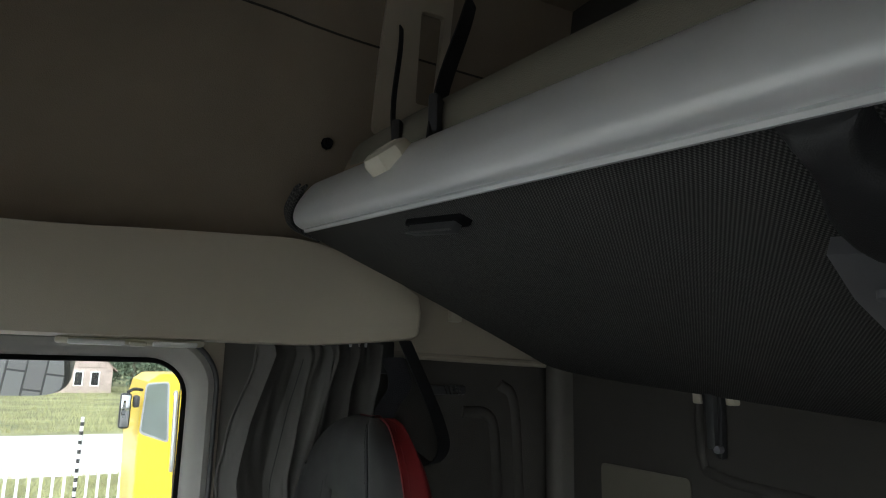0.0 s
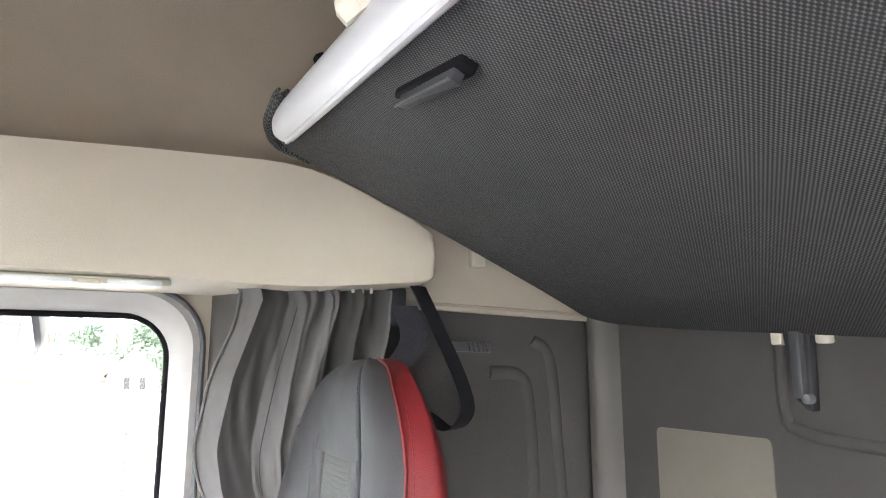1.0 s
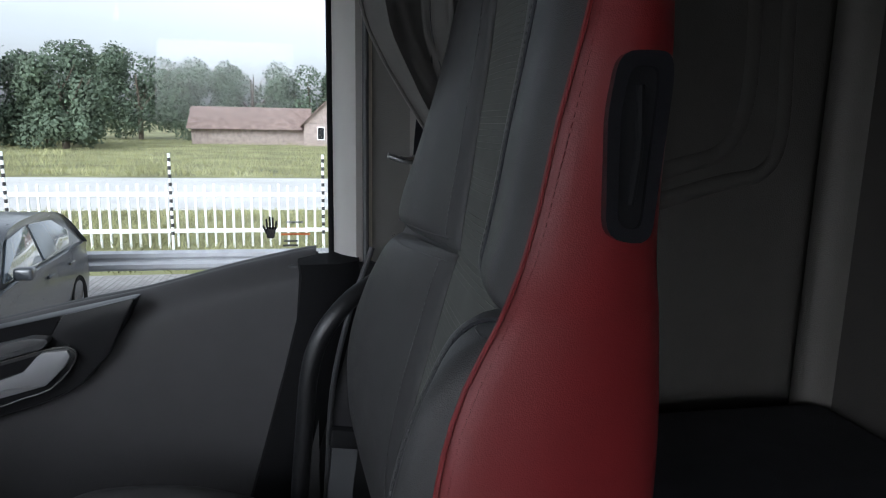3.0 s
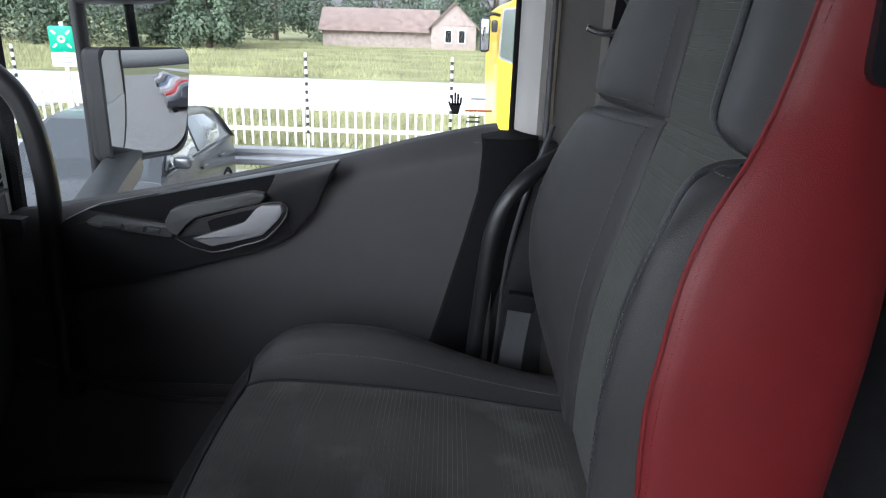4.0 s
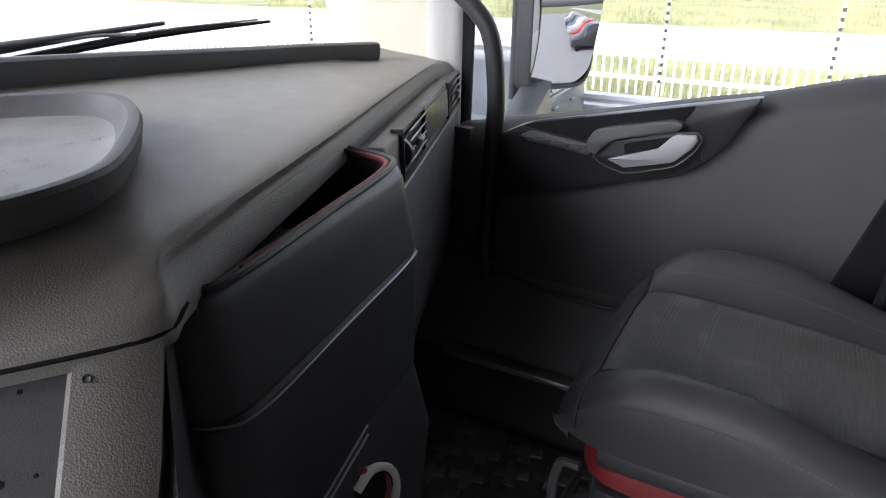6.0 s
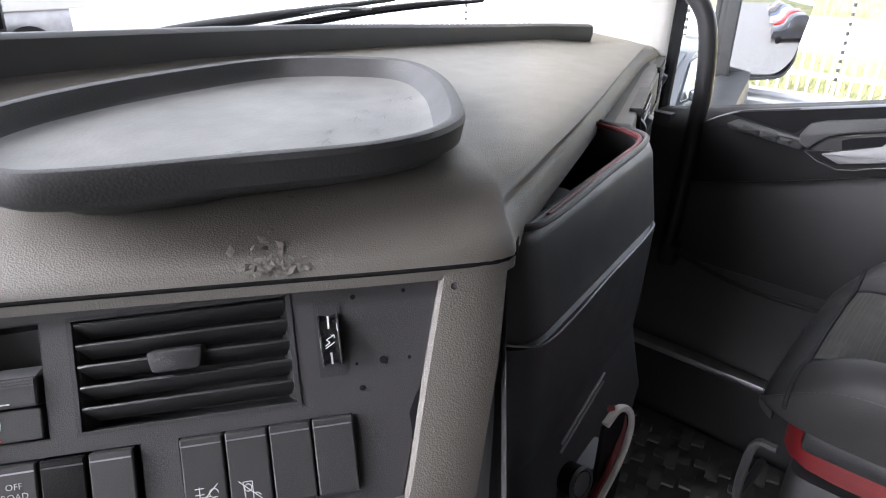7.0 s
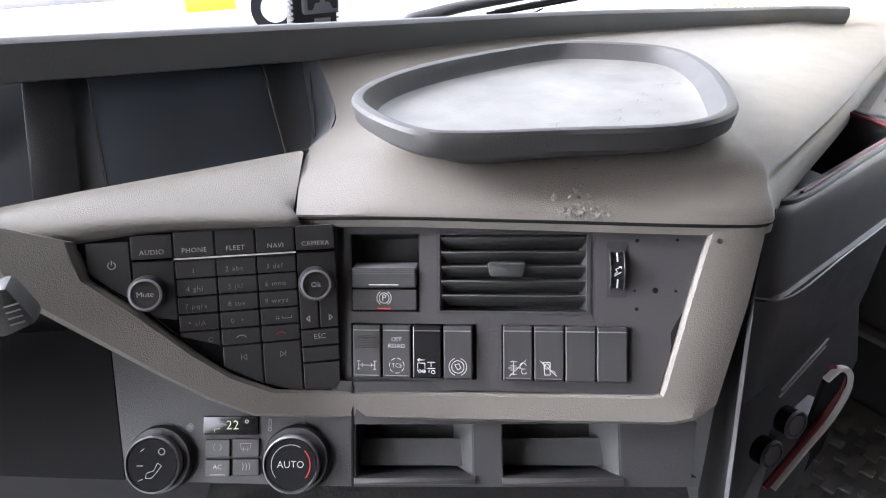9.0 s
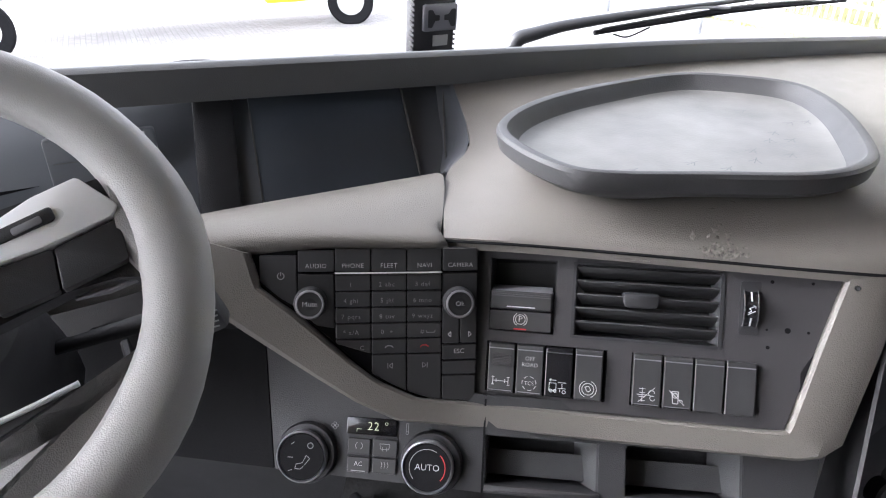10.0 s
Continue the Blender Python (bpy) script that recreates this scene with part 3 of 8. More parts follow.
    def frame_line(y0, y1, z1, r, x):
        bend = [V(x, y0 + r - r * math.cos(a), z1 - r + r * math.sin(a)) for a in np.linspace(0, math.pi / 2, 10)]
        return [V(x, y0, 1.44), V(x, y0, 1.65), V(x, y0, 1.80)] + bend + [V(x, (y0 + y1) / 2, z1 - 0.001), V(x, y1, z1 - 0.003)]
    part("seal", tube(frame_line(0.357, 1.2, 2.016, 0.064, 1.392), 0.005, 10, 1), BLACKR, w, "black rubber seal")
    lines = [frame_line(y0, 1.2, z1, r, x) for y0, z1, r, x in ((0.354, 2.020, 0.070, 1.386), (0.345, 2.028, 0.074, 1.372), (0.336, 2.036, 0.078, 1.366), (0.322, 2.048, 0.084, 1.362), (0.312, 2.055, 0.088, 1.368))]
    part("frame", sheet(lines, 0.01, (1, 0, 0)), OFFW, w, "wide grey-white frame")
    part("header_trim", sheet([frame_line(y0, 1.2, z1, r, x) for y0, z1, r, x in ((0.311, 2.056, 0.088, 1.371), (0.295, 2.080, 0.06, 1.372), (0.262, 2.13, 0.02, 1.374))], 0.006, (1, 0, 0)), BANDM, w, "beige trim round the frame corner")
    part("frame_seal", tube(frame_line(0.308, 1.2, 2.058, 0.090, 1.364), 0.0045, 8, 1), DARK, w, "dark inner seal")
    st = basis((XR - 0.004, 0.435, 1.52), (0, -1, 0), (0, 0, 1))
    return d, w, st


DOOR, WINDOW, STICKER = passenger_door()


def sticker():
    s = thing("alarm_sticker", "transparent mirrored alarm sticker with black hand on the glass", "sticker", at=(1.396, 0.43, 1.52))
    M = STICKER
    H = M @ pose(-0.010, 0, 0) @ Matrix.Diagonal((0.68, 0.85, 1, 1)) @ pose(0.010, 0, 0)
    hand = bmesh.new()
    merge(hand, plate(rounded([(-0.02, -0.016), (-0.004, -0.016), (0.001, 0.004), (-0.021, 0.004)], 0.004), 0.0004, H, 0, 0.0008))
    for u0, u1, v in ((-0.0185, -0.020, 0.019), (-0.0125, -0.013, 0.023), (-0.0065, -0.0065, 0.021), (-0.0008, 0.001, 0.015)):
        merge(hand, plate(rounded([(u0 - 0.0021, 0.0), (u0 + 0.0021, 0.0), (u1 + 0.002, v), (u1 - 0.002, v)], 0.0015), 0.0004, H, 0, 0.0008))
    merge(hand, plate(rounded([(-0.021, -0.01), (-0.029, 0.006), (-0.026, 0.008), (-0.019, -0.002)], 0.0015), 0.0004, H, 0, 0.0008))
    part("hand_print", hand, GLOSSK, s, "black open hand", smooth=False)
    part("orange_bar", plate(rect(0.004, -0.009, 0.046, -0.006), 0.0003, M, 0, 0.0006), mat("orange_print", (0.75, 0.2, 0.05), 0.6), s)
    mm = M @ pose(0.024, 0.0, 0.0006, 0, 180, 0)
    text("ALARM", 0.008, mm, mat("orange_letters", (0.75, 0.25, 0.1), 0.6), s)
    part("print_bar", plate(rect(0.012, 0.009, 0.036, 0.012), 0.0003, M, 0, 0.0006), DIMPRINT, s)
    part("print_bar", plate(rect(0.006, -0.026, 0.028, -0.023), 0.0003, M, 0, 0.0006), PANEL, s)
    part("print_bar", plate(rect(0.008, -0.019, 0.028, -0.0165), 0.0003, M, 0, 0.0006), PANEL, s)


sticker()


def overhead_shelf():
    s = thing("overhead_shelf", "smooth beige overhead shelf above the door", "shelf", at=(1.2, 0.5, 2.05))
    ys = [(0.003, 1.176), (0.008, 1.164), (0.022, 1.160), (0.06, 1.157), (0.2, 1.150), (0.35, 1.130), (0.6, 1.100), (0.9, 1.09), (1.22, 1.08)]
    rows = []
    for i, (y, x) in enumerate(ys):
        zb = 2.060 + (0.016 if i == 0 else 0.008 if i == 1 else 0.002 if i == 2 else 0) - 0.016 * min(1, max(0, (y - 0.01) / 0.2))
        zt = np.interp(y, [0.003, 0.06, 0.2, 0.3, 0.6, 1.2], [2.138, 2.165, 2.212, 2.212, 2.190, 2.18])
        rows.append([V(1.37, y, zb + 0.006), V(x + 0.06, y, zb), V(x + 0.008, y, zb + 0.001), V(x, y, zb + 0.010), V(x - 0.004, y, (zb + zt) / 2), V(x + 0.004, y, zt - 0.012), V(x + 0.02, y, zt), V(x + 0.13, y, zt + 0.005)])
    part("fascia", sheet(smooth_grid(rows, 4, 4), 0.004, (1, 0, 0)), BEIGE, s)
    part("end_cap", sheet([[V(1.186, 0.006, 2.074), V(1.186, 0.006, 2.126)], [V(1.262, 0.004, 2.058), V(1.262, 0.004, 2.16)]], 0.004, (0, 1, 0)), BEIGE, s)
    lamp = part("reading_lamp", span(1.135, 0.37, 2.034, 1.18, 0.56, 2.043, 0.003), CREAM, s, "cream lamp strip with clear lens")
    part("lens", span(1.128, 0.475, 2.0325, 1.15, 0.545, 2.040, 0.003), WHITE, lamp, "clear ribbed lens")
    part("lens", span(1.128, 0.38, 2.0325, 1.15, 0.44, 2.040, 0.003), WHITE, lamp, "clear ribbed lens")
    part("switch", span(1.128, 0.447, 2.032, 1.15, 0.47, 2.039, 0.003), CREAM, lamp)


overhead_shelf()


# ---------------------------------------------------------------- raised upper bunk
BUNK = basis((0.80, 0.258, 2.196), (1, 0.029, 0.097), (0, 0.938, 0.346))   # v runs up and forward along the underside


def upper_bunk():
    b = thing("upper_bunk", "raised upper bunk with silver rail and black mesh underside", "bunk bed", at=(0.8, -0.28, 2.0))
    # underside cloth: u along the rail, v from the rear (-0.56) to the rail (0)
    out = rounded([(0.262, 0.012), (0.314, -0.02), (0.324, -0.10), (0.330, -0.27), (0.366, -0.52), (0.386, -0.612), (0.345, -0.645), (0.20, -0.653), (0.0, -0.646), (-0.25, -0.633), (-1.6, -0.60), (-1.6, 0.0)], [0.008, 0.02, 0.05, 0.1, 0.1, 0.02, 0.03, 0.05, 0.1, 0.1, 0.01, 0.01], 5)
    m = BUNK @ pose(0, 0, 0, 180, 0, 0)
    flip = [(u, -v) for u, v in out]
    ob = part("underside", plate(flip, 0.02, m, 0.008, 0.0), MESHCLOTH, b, "black mesh cloth stretched under the bunk")
    # object axes follow the cloth so that the weave runs along the rail
    ob.matrix_basis = world_of(b).inverted() @ BUNK
    ob.data.transform(BUNK.inverted())
    # silver rail with a rounded front
    prof = [(-0.020, -0.004), (-0.010, -0.009), (0.004, -0.006), (0.012, 0.006), (0.014, 0.020), (0.011, 0.040), (0.004, 0.060), (-0.004, 0.068), (-0.016, 0.069), (-0.018, 0.0)]
    ring = smooth_line([V((0, p[0], p[1])) for p in prof], 3)
    rail = skin([[BUNK @ (p * k + V((u, 0, 0))) for p in ring] for u, k in ((0.258, 0.88), (0.255, 0.96), (0.250, 1.0), (0.22, 1.0), (0, 1.0), (-1.6, 1.0))])
    part("front_rail", rail, SILVER, b, "brushed silver rounded rail")
    part("welt", tube([BUNK @ V((u, -0.012, -0.011)) for u in (0.24, 0, -0.8, -1.6)], 0.0035, 6, 2), SILVER, b)
    bag = bmesh.new()
    for dv, dw, r in ((0.0, 0.0, 1.0), (0.006, 0.004, 0.7), (-0.004, 0.008, 0.8)):
        merge(bag, tube([BUNK @ V((a, v + dv, w + dw)) for a, v, w in ((0.262, 0.014, 0.048), (0.270, 0.015, 0.042), (0.280, 0.013, 0.030), (0.298, 0.008, 0.012), (0.316, -0.012, 0.002), (0.322, -0.06, 0.002))], [0.003 * r, 0.005 * r, 0.006 * r, 0.006 * r, 0.005 * r, 0.003 * r], 8))
    part("end_bag", bag, MESHCLOTH, b, "frayed black cloth corner")
    # mattress edge behind the rail
    part("mattress", tube([BUNK @ V((u, -0.055, 0.115)) for u in (0.22, 0.20, 0, -0.8, -1.6)], [0.02, 0.04, 0.045, 0.045, 0.045], 14, 3), COVER, b, "olive-taupe mattress edge")
    part("mattress_top", plate([(0.22, -0.02), (0.30, -0.59), (-1.6, -0.57), (-1.6, -0.02)], 0.10, BUNK, 0.02, 0.13), LINING, b)
    # lamp grip on the underside; a wider black plate paints its shadow outline
    q = BUNK @ pose(-0.066, -0.060, 0, 180, 0, 0)
    lm = rounded([(-0.058, -0.006), (0.050, -0.014), (0.057, -0.010), (0.047, 0.006), (-0.050, 0.013), (-0.058, 0.010)], 0.003)
    part("grip_shadow_rim", plate(lm, 0.010, q, 0.002, 0.006), BLACKR, b, "black rim painting the shadow round the grip")
    top = rounded([(-0.046, -0.0035), (0.044, -0.0095), (0.049, -0.007), (0.041, 0.002), (-0.044, 0.008)], 0.002)
    part("grip_bar", plate(top, 0.012, q, 0.002, 0.016), DARK, b, "grey grip bar")
    # highlight along the bar, put in as a pale tube
    part("grip_edge_glint", tube([q @ V((u, v, 0.0155)) for u, v in ((-0.045, -0.0035), (0.043, -0.0092), (0.0485, -0.0065))], 0.0010, 6, 2), STRIPGREY, b, "pale tube painting the highlight on the grip edge")
    # latch and support arm
    part("latch_arm", skin([[BUNK @ V((u + s * 0.022, v, w + k * 0.006)) for s, k in ((-1, -1), (1, -1), (1, 1), (-1, 1))] for u, v, w in ((-0.486, -0.122, -0.024), (-0.480, -0.17, -0.032), (-0.476, -0.25, -0.036), (-0.474, -0.40, -0.030))]), GREYMET, b, "grey metal support arm")
    part("arm_bolt", lathe([(0.0, 0.006), (0.006, 0.005), (0.007, 0.0)], BUNK @ pose(-0.484, -0.158, -0.039, 180, 0, 0), 12), GREYMET, b)
    part("latch", skin(smooth_grid([[BUNK @ V((-0.514 + a * h * 0.78, v, w - 0.022 * k)) for a, k in ((-1, -0.4), (-0.95, 0.6), (-0.5, 1.0), (0.5, 1.0), (0.95, 0.6), (1, -0.4))] for v, w, h in ((-0.014, 0.002, 0.030), (-0.022, -0.006, 0.022), (-0.045, -0.012, 0.020), (-0.085, -0.014, 0.040), (-0.125, -0.012, 0.045), (-0.155, -0.006, 0.040), (-0.166, 0.0, 0.028))], 3, 3)), DARKER, b, "black plastic latch")
    return b


upper_bunk()


def bunk_strap():
    s = thing("bunk_strap", "black bunk strap with cream end fitting", "strap", at=(1.05, 0.16, 2.3))
    for u, w, rise in ((0.005, 0.007, V(0.15, -0.062, 0.25)), (-0.086, 0.022, V(0.15, -0.126, 0.276))):
        lo = BUNK @ V((u, -0.012, 0.068))
        up = lo + rise
        part("webbing", sheet([[lo.lerp(up, t) + V(0.012 * math.sin(t * 5) - w * 0.7, w * 0.7, 0), lo.lerp(up, t) + V(0.012 * math.sin(t * 5) + w * 0.7, -w * 0.7, 0)] for t in np.linspace(-0.1, 1, 12)], 0.002, (0.7, 0.7, 0)), BELT, s)
        part("buckle", box((w * 2.4, 0.012, 0.045), Matrix.Translation(lo.lerp(up, 0.12)) @ pose(0, 0, 0, 0, 0, -45), 0.004), DARKER, s, "black strap buckle")
    q = BUNK @ pose(-0.046, 0.006, 0.037, -60, 0, 0)
    part("end_fitting", lathe([(0.0, -0.004), (0.028, 0.0), (0.030, 0.012), (0.027, 0.019), (0.018, 0.022), (0.016, 0.020), (0.0, 0.0205)], q, 8), CREAM, s, "cream plastic hexagonal button")
    pm = basis((1.204, 0.030, 2.548), (0.06, 1, 0), (-0.10, 0, 1)) @ pose(0, 0, 0, 0, 180, 0)
    part("cover_pad", ring_plate(rounded([(-0.066, -0.108), (0.072, -0.100), (0.085, 0.20), (-0.052, 0.20)], 0.02, 6), rounded([(0.017, -0.036), (0.058, -0.036), (0.066, 0.15), (0.017, 0.15)], 0.008, 6), 0.016, pm, 0.010), BEIGE, s, "beige pad with a cut-out behind the strap")


bunk_strap()
w_stud = lathe([(0.0, 0.012), (0.008, 0.012), (0.008, 0.003), (0.011, 0.002), (0.011, -0.01)], basis((1.222, 0.176, 2.408), (0, 1, 0), (0, 0, 1)) @ pose(0, 0, 0, 180, 0, 0), 8)
solo("wall_stud", w_stud, BLACKR, "small black stud on the felt wall", "stud")
solo("trim_wall_seam", tube([V(1.203, 0.9, 2.655), V(1.203, 0.36, 2.632), V(1.205, 0.21, 2.619), V(1.206, 0.08, 2.611), V(1.207, -0.3, 2.60)], 0.0022, 8), WALLG, "dark seam between the felt panels", "trim", "structure")


# ---------------------------------------------------------------- rear wall things
def rear_wall_things():
    sp = thing("wall_speaker", "cream square loudspeaker cover on the rear wall", "speaker", at=(1.0, -0.355, 1.71))
    m = basis((1.0025, -0.353, 1.777), (1, 0, 0), (0, 0, 1))
    part("cover", plate(rect(-0.1045, -0.069, 0.1045, 0.069, 0.010), 0.012, m, 0.004, 0.012), COVER, sp, "cream perforated cover")
    part("cone_ring", ring_plate(circle(-0.02, -0.005, 0.053), circle(-0.02, -0.005, 0.046), 0.003, m, 0.0138), COVER, sp)
    br = thing("bunk_bracket", "black steel bunk bracket on the rear wall", "bracket", at=(0.838, -0.355, 1.9))
    part("plate", plate(rounded([(-0.024, 0.02), (0.016, 0.02), (0.012, -0.09), (0.004, -0.09), (-0.012, -0.075), (-0.016, -0.04)], 0.005), 0.012, basis((0.836, -0.350, 1.975), (-1, 0, 0), (0, 0, 1)), 0.003, 0.01), DARKER, br)
    part("slide", span(0.828, -0.345, 1.90, 0.843, -0.330, 1.99, 0.003), DARK, br)
    for x in (0.868, 0.806):
        part("cap", span(x - 0.008, -0.357, 1.966, x + 0.008, -0.340, 1.99, 0.003), CREAM, br, "cream plastic cap")
    part("bolt", lathe([(0, 0.012), (0.006, 0.011), (0.006, 0)], basis((0.826, -0.342, 1.90), (-1, 0, 0), (0, 0, 1)), 8), GREYMET, br)
    solo("trim_wall_channel", tube([V(0.874, -0.358, 1.99), V(0.876, -0.358, 1.91), V(0.872, -0.358, 1.876), V(0.855, -0.358, 1.860), V(0.74, -0.358, 1.848), V(0.2, -0.358, 1.83)], 0.009, 12), WALLG, "moulded channel in the rear wall", "trim", "structure")
    solo("wall_clip", box((0.014, 0.026, 0.034), Matrix.Translation((1.228, -0.100, 2.118)), 0.003), CREAM, "small cream clip on the side wall", "clip")
    hk = thing("coat_hook", "chrome ribbed coat hook on the side wall", "hook", at=(1.245, -0.11, 1.975))
    part("base", span(1.248, -0.140, 1.963, 1.262, -0.065, 1.981, 0.004), DARK, hk, "dark ribbed plate")
    for k in range(5):
        part("rib", tube([V(1.246, -0.128 + k * 0.008, 1.964), V(1.244, -0.121 + k * 0.008, 1.980)], 0.0018, 6, 1), CHROME, hk)
    lb = thing("lower_bunk", "dark lower bunk mattress behind the seats", "bunk bed", at=(0.2, -0.1, 1.1))
    part("mattress", span(XL + 0.02, BACK_Y + 0.01, 1.14, 1.2, 0.03, 1.30, 0.04, 4), BELT, lb, "black covered mattress")
    part("base", span(XL + 0.02, BACK_Y + 0.01, FLOOR_Z + 0.002, 1.2, -0.02, 1.14, 0.01), DARKER, lb, "black bunk box")


rear_wall_things()


# ---------------------------------------------------------------- curtain and belt
def curtain():
    c = thing("side_curtain", "dark grey pleated cab curtain tied back", "curtain", at=(1.17, 0.2, 1.7))
    rows = []
    nz, nu = 34, 150
    for i in range(nz):
        t = i / (nz - 1)
        z = 2.053 - 0.44 * t
        yf = np.interp(t, [0, 0.04, 0.12, 0.3, 0.5, 0.62, 0.8, 1.0], [0.298, 0.272, 0.283, 0.312, 0.326, 0.314, 0.266, 0.205])
        yr = np.interp(t, [0, 0.3, 1.0], [0.056, 0.068, 0.13])
        row = []
        for k in range(nu):
            s = k / (nu - 1)
            y = yf + (yr - yf) * s
            # turned hem, then a broad smooth panel, then bunched folds
            body = np.interp(s, [0, 0.05, 0.10, 0.16, 0.30, 0.46, 0.54, 0.7, 1.0], [1.205, 1.192, 1.176, 1.190, 1.212, 1.196, 1.205, 1.205, 1.212])
            calm = min(1.0, max(0.0, (s - 0.42) * 7.0))
            ph = 30 * s + 2.6 * noise.noise(V((s * 4.0, t * 1.1, 1.0))) + 0.9 * t
            wave = math.sin(ph)
            fold = 0.024 * (abs(wave) ** 0.6) * (1 if wave > 0 else -1) * calm * (1 - 0.45 * t) * (0.7 + 0.6 * noise.noise(V((s * 7, 3.0, t))))
            pinch = 0.010 * math.sin(s * 95 + 3 * math.sin(s * 9)) * max(0.0, 1 - 7 * t) * min(1.0, max(0.0, (s - 0.30) * 6))
            crease = -0.006 * math.exp(-((s - 0.40 - 0.10 * t) / 0.012) ** 2) * min(1.0, t * 4)
            n = noise.noise(V((s * 6 + t * 2, t * 4.5, 2.0))) * 0.015 * (0.3 + t) + noise.noise(V((s * 16 - t * 6, t * 9, 5.0))) * 0.0045
            row.append(V(body + fold + pinch + crease + n, y + 0.005 * math.cos(ph) * calm, z + 0.005 * math.sin(s * 30) * (1 - t)))
        rows.append(row)
    part("cloth", sheet(rows, 0.0015, (1, 0, 0)), CLOTH, c, "dark grey gathered cloth", sharp=80)
    for k in (52,):
        part("seam_line", tube([r[k] + V(-0.0008, 0, 0) for r in rows[2::3]], 0.0006, 6, 3), BELT, c)
    part("edge_hem", tube([r[0] + V(-0.002, 0.001, 0) for r in rows[1::3]], 0.0022, 6, 3), CLOTH, c)
    part("rail", tube([V(1.200, 0.27, 2.057), V(1.200, 0.18, 2.057), V(1.205, 0.07, 2.060)], 0.005, 8), CREAM, c, "pale curtain rail")
    for k, y in enumerate((0.262, 0.236, 0.223, 0.184, 0.170, 0.151, 0.122, 0.106, 0.094)):
        part("glider", box((0.005, 0.004, 0.010), Matrix.Translation((1.196, y, 2.050)), 0.001), WHITE, c, "white curtain glider")


curtain()


def seat_belt():
    b = thing("seat_belt", "black seat belt with upper guide on the pillar", "seat belt", at=(1.17, 0.05, 2.0))
    part("guide", box((0.03, 0.03, 0.06), Matrix.Translation((1.228, 0.045, 2.03)), 0.006), DARKER, b, "black upper belt guide")
    line = [V(1.203, 0.04, 2.03), V(1.208, 0.02, 1.98), V(1.21, 0.05, 1.93), V(1.21, 0.065, 1.85)]
    part("webbing", sheet([[p + V(0, -0.022, 0), p + V(0, 0.022, 0)] for p in smooth_line(line, 5)], 0.002, (1, 0, 0)), BELT, b)
    # slack loop hanging behind the seat top
    loop = [V(1.190, 0.022, 2.06), V(1.185, -0.003, 2.008), V(1.18, -0.043, 1.924), V(1.174, -0.053, 1.873), V(1.169, -0.023, 1.848), V(1.174, 0.017, 1.873)]
    part("slack_loop", sheet([[p + V(0.012, -0.018, 0), p + V(-0.012, 0.018, 0)] for p in smooth_line(loop, 6)], 0.002, (1, 0.4, 0)), BELT, b, "slack black webbing loop")
    low = [V(1.225, 0.215, 1.80), V(1.22, 0.240, 1.705), V(1.222, 0.246, 1.66), V(1.228, 0.252, 1.532), V(1.240, 0.262, 1.42), V(1.238, 0.272, 1.28)]
    part("lap_webbing", sheet([[p + V(0.009, -0.012, 0), p + V(-0.009, 0.012, 0)] for p in smooth_line(low, 6)], 0.002, (1, 0, 0)), BELT, b)
    part("hook", tube([V(1.20, 0.245, 1.636), V(1.20, 0.27, 1.634), V(1.20, 0.292, 1.64)], [0.007, 0.005, 0.004], 8), CHROME, b, "chrome hook")
    bk = thing("belt_buckle", "black belt tongue on grey webbing beside the cushion", "buckle", at=(1.15, 0.35, 1.2))
    part("tongue", box((0.018, 0.044, 0.028), pose(1.242, 0.343, 1.258, 8, 0, 0), 0.005), BLACKR, bk)
    part("webbing", sheet([[V(1.242, 0.326, 1.25), V(1.242, 0.360, 1.25)], [V(1.236, 0.334, 1.19), V(1.236, 0.368, 1.19)], [V(1.225, 0.342, 1.10), V(1.225, 0.376, 1.10)]], 0.002, (1, 0, 0)), BOXM, bk, "fuzzy dark grey webbing")


seat_belt()


def grab_bars():
    g = thing("grab_bar", "black tubular grab bar beside the seat", "grab bar", group="grab bars", at=(1.3, 0.35, 1.2))
    part("bar", tube([V(1.325, 0.25, 1.47), V(1.295, 0.288, 1.468), V(1.265, 0.345, 1.435), V(1.258, 0.385, 1.37), V(1.258, 0.40, 1.25), V(1.265, 0.42, 1.0)], 0.0125, 14, 6), BARM, g)
    solo("trim_door_seal", tube([V(1.345, 0.30, 1.50), V(1.315, 0.335, 1.41), V(1.305, 0.36, 1.30), V(1.30, 0.37, 1.15), V(1.30, 0.39, 0.9)], 0.004, 8), DARK, "dark door seal line", "trim", "structure")
    h = thing("pillar_grab_bar", "black tubular grab bar on the front pillar", "grab bar", group="grab bars", at=(1.3, 1.1, 1.2))
    line = [V(1.365, 1.27, 1.635), V(1.345, 1.20, 1.605), V(1.332, 1.122, 1.558), V(1.328, 1.078, 1.505), V(1.326, 1.062, 1.404), V(1.322, 1.064, 1.30), V(1.315, 1.07, 1.08)]
    part("bar", tube(line, 0.0165, 14, 6), BARM, h)
    part("mount", lathe([(0.0, 0.014), (0.018, 0.014), (0.026, 0.006), (0.028, -0.004)], basis((1.368, 1.275, 1.637), (0, 0, 1), (-0.4, 0.9, 0)) @ pose(0, 0, 0, 90, 0, 0), 16), DARKER, h, "black end mount")
    part("mount", box((0.04, 0.04, 0.06), pose(1.322, 1.07, 1.06), 0.012), DARKER, h, "black lower mount")
    part("mount", box((0.05, 0.05, 0.06), pose(1.268, 0.42, 0.99), 0.012), DARKER, g, "black lower mount")


grab_bars()


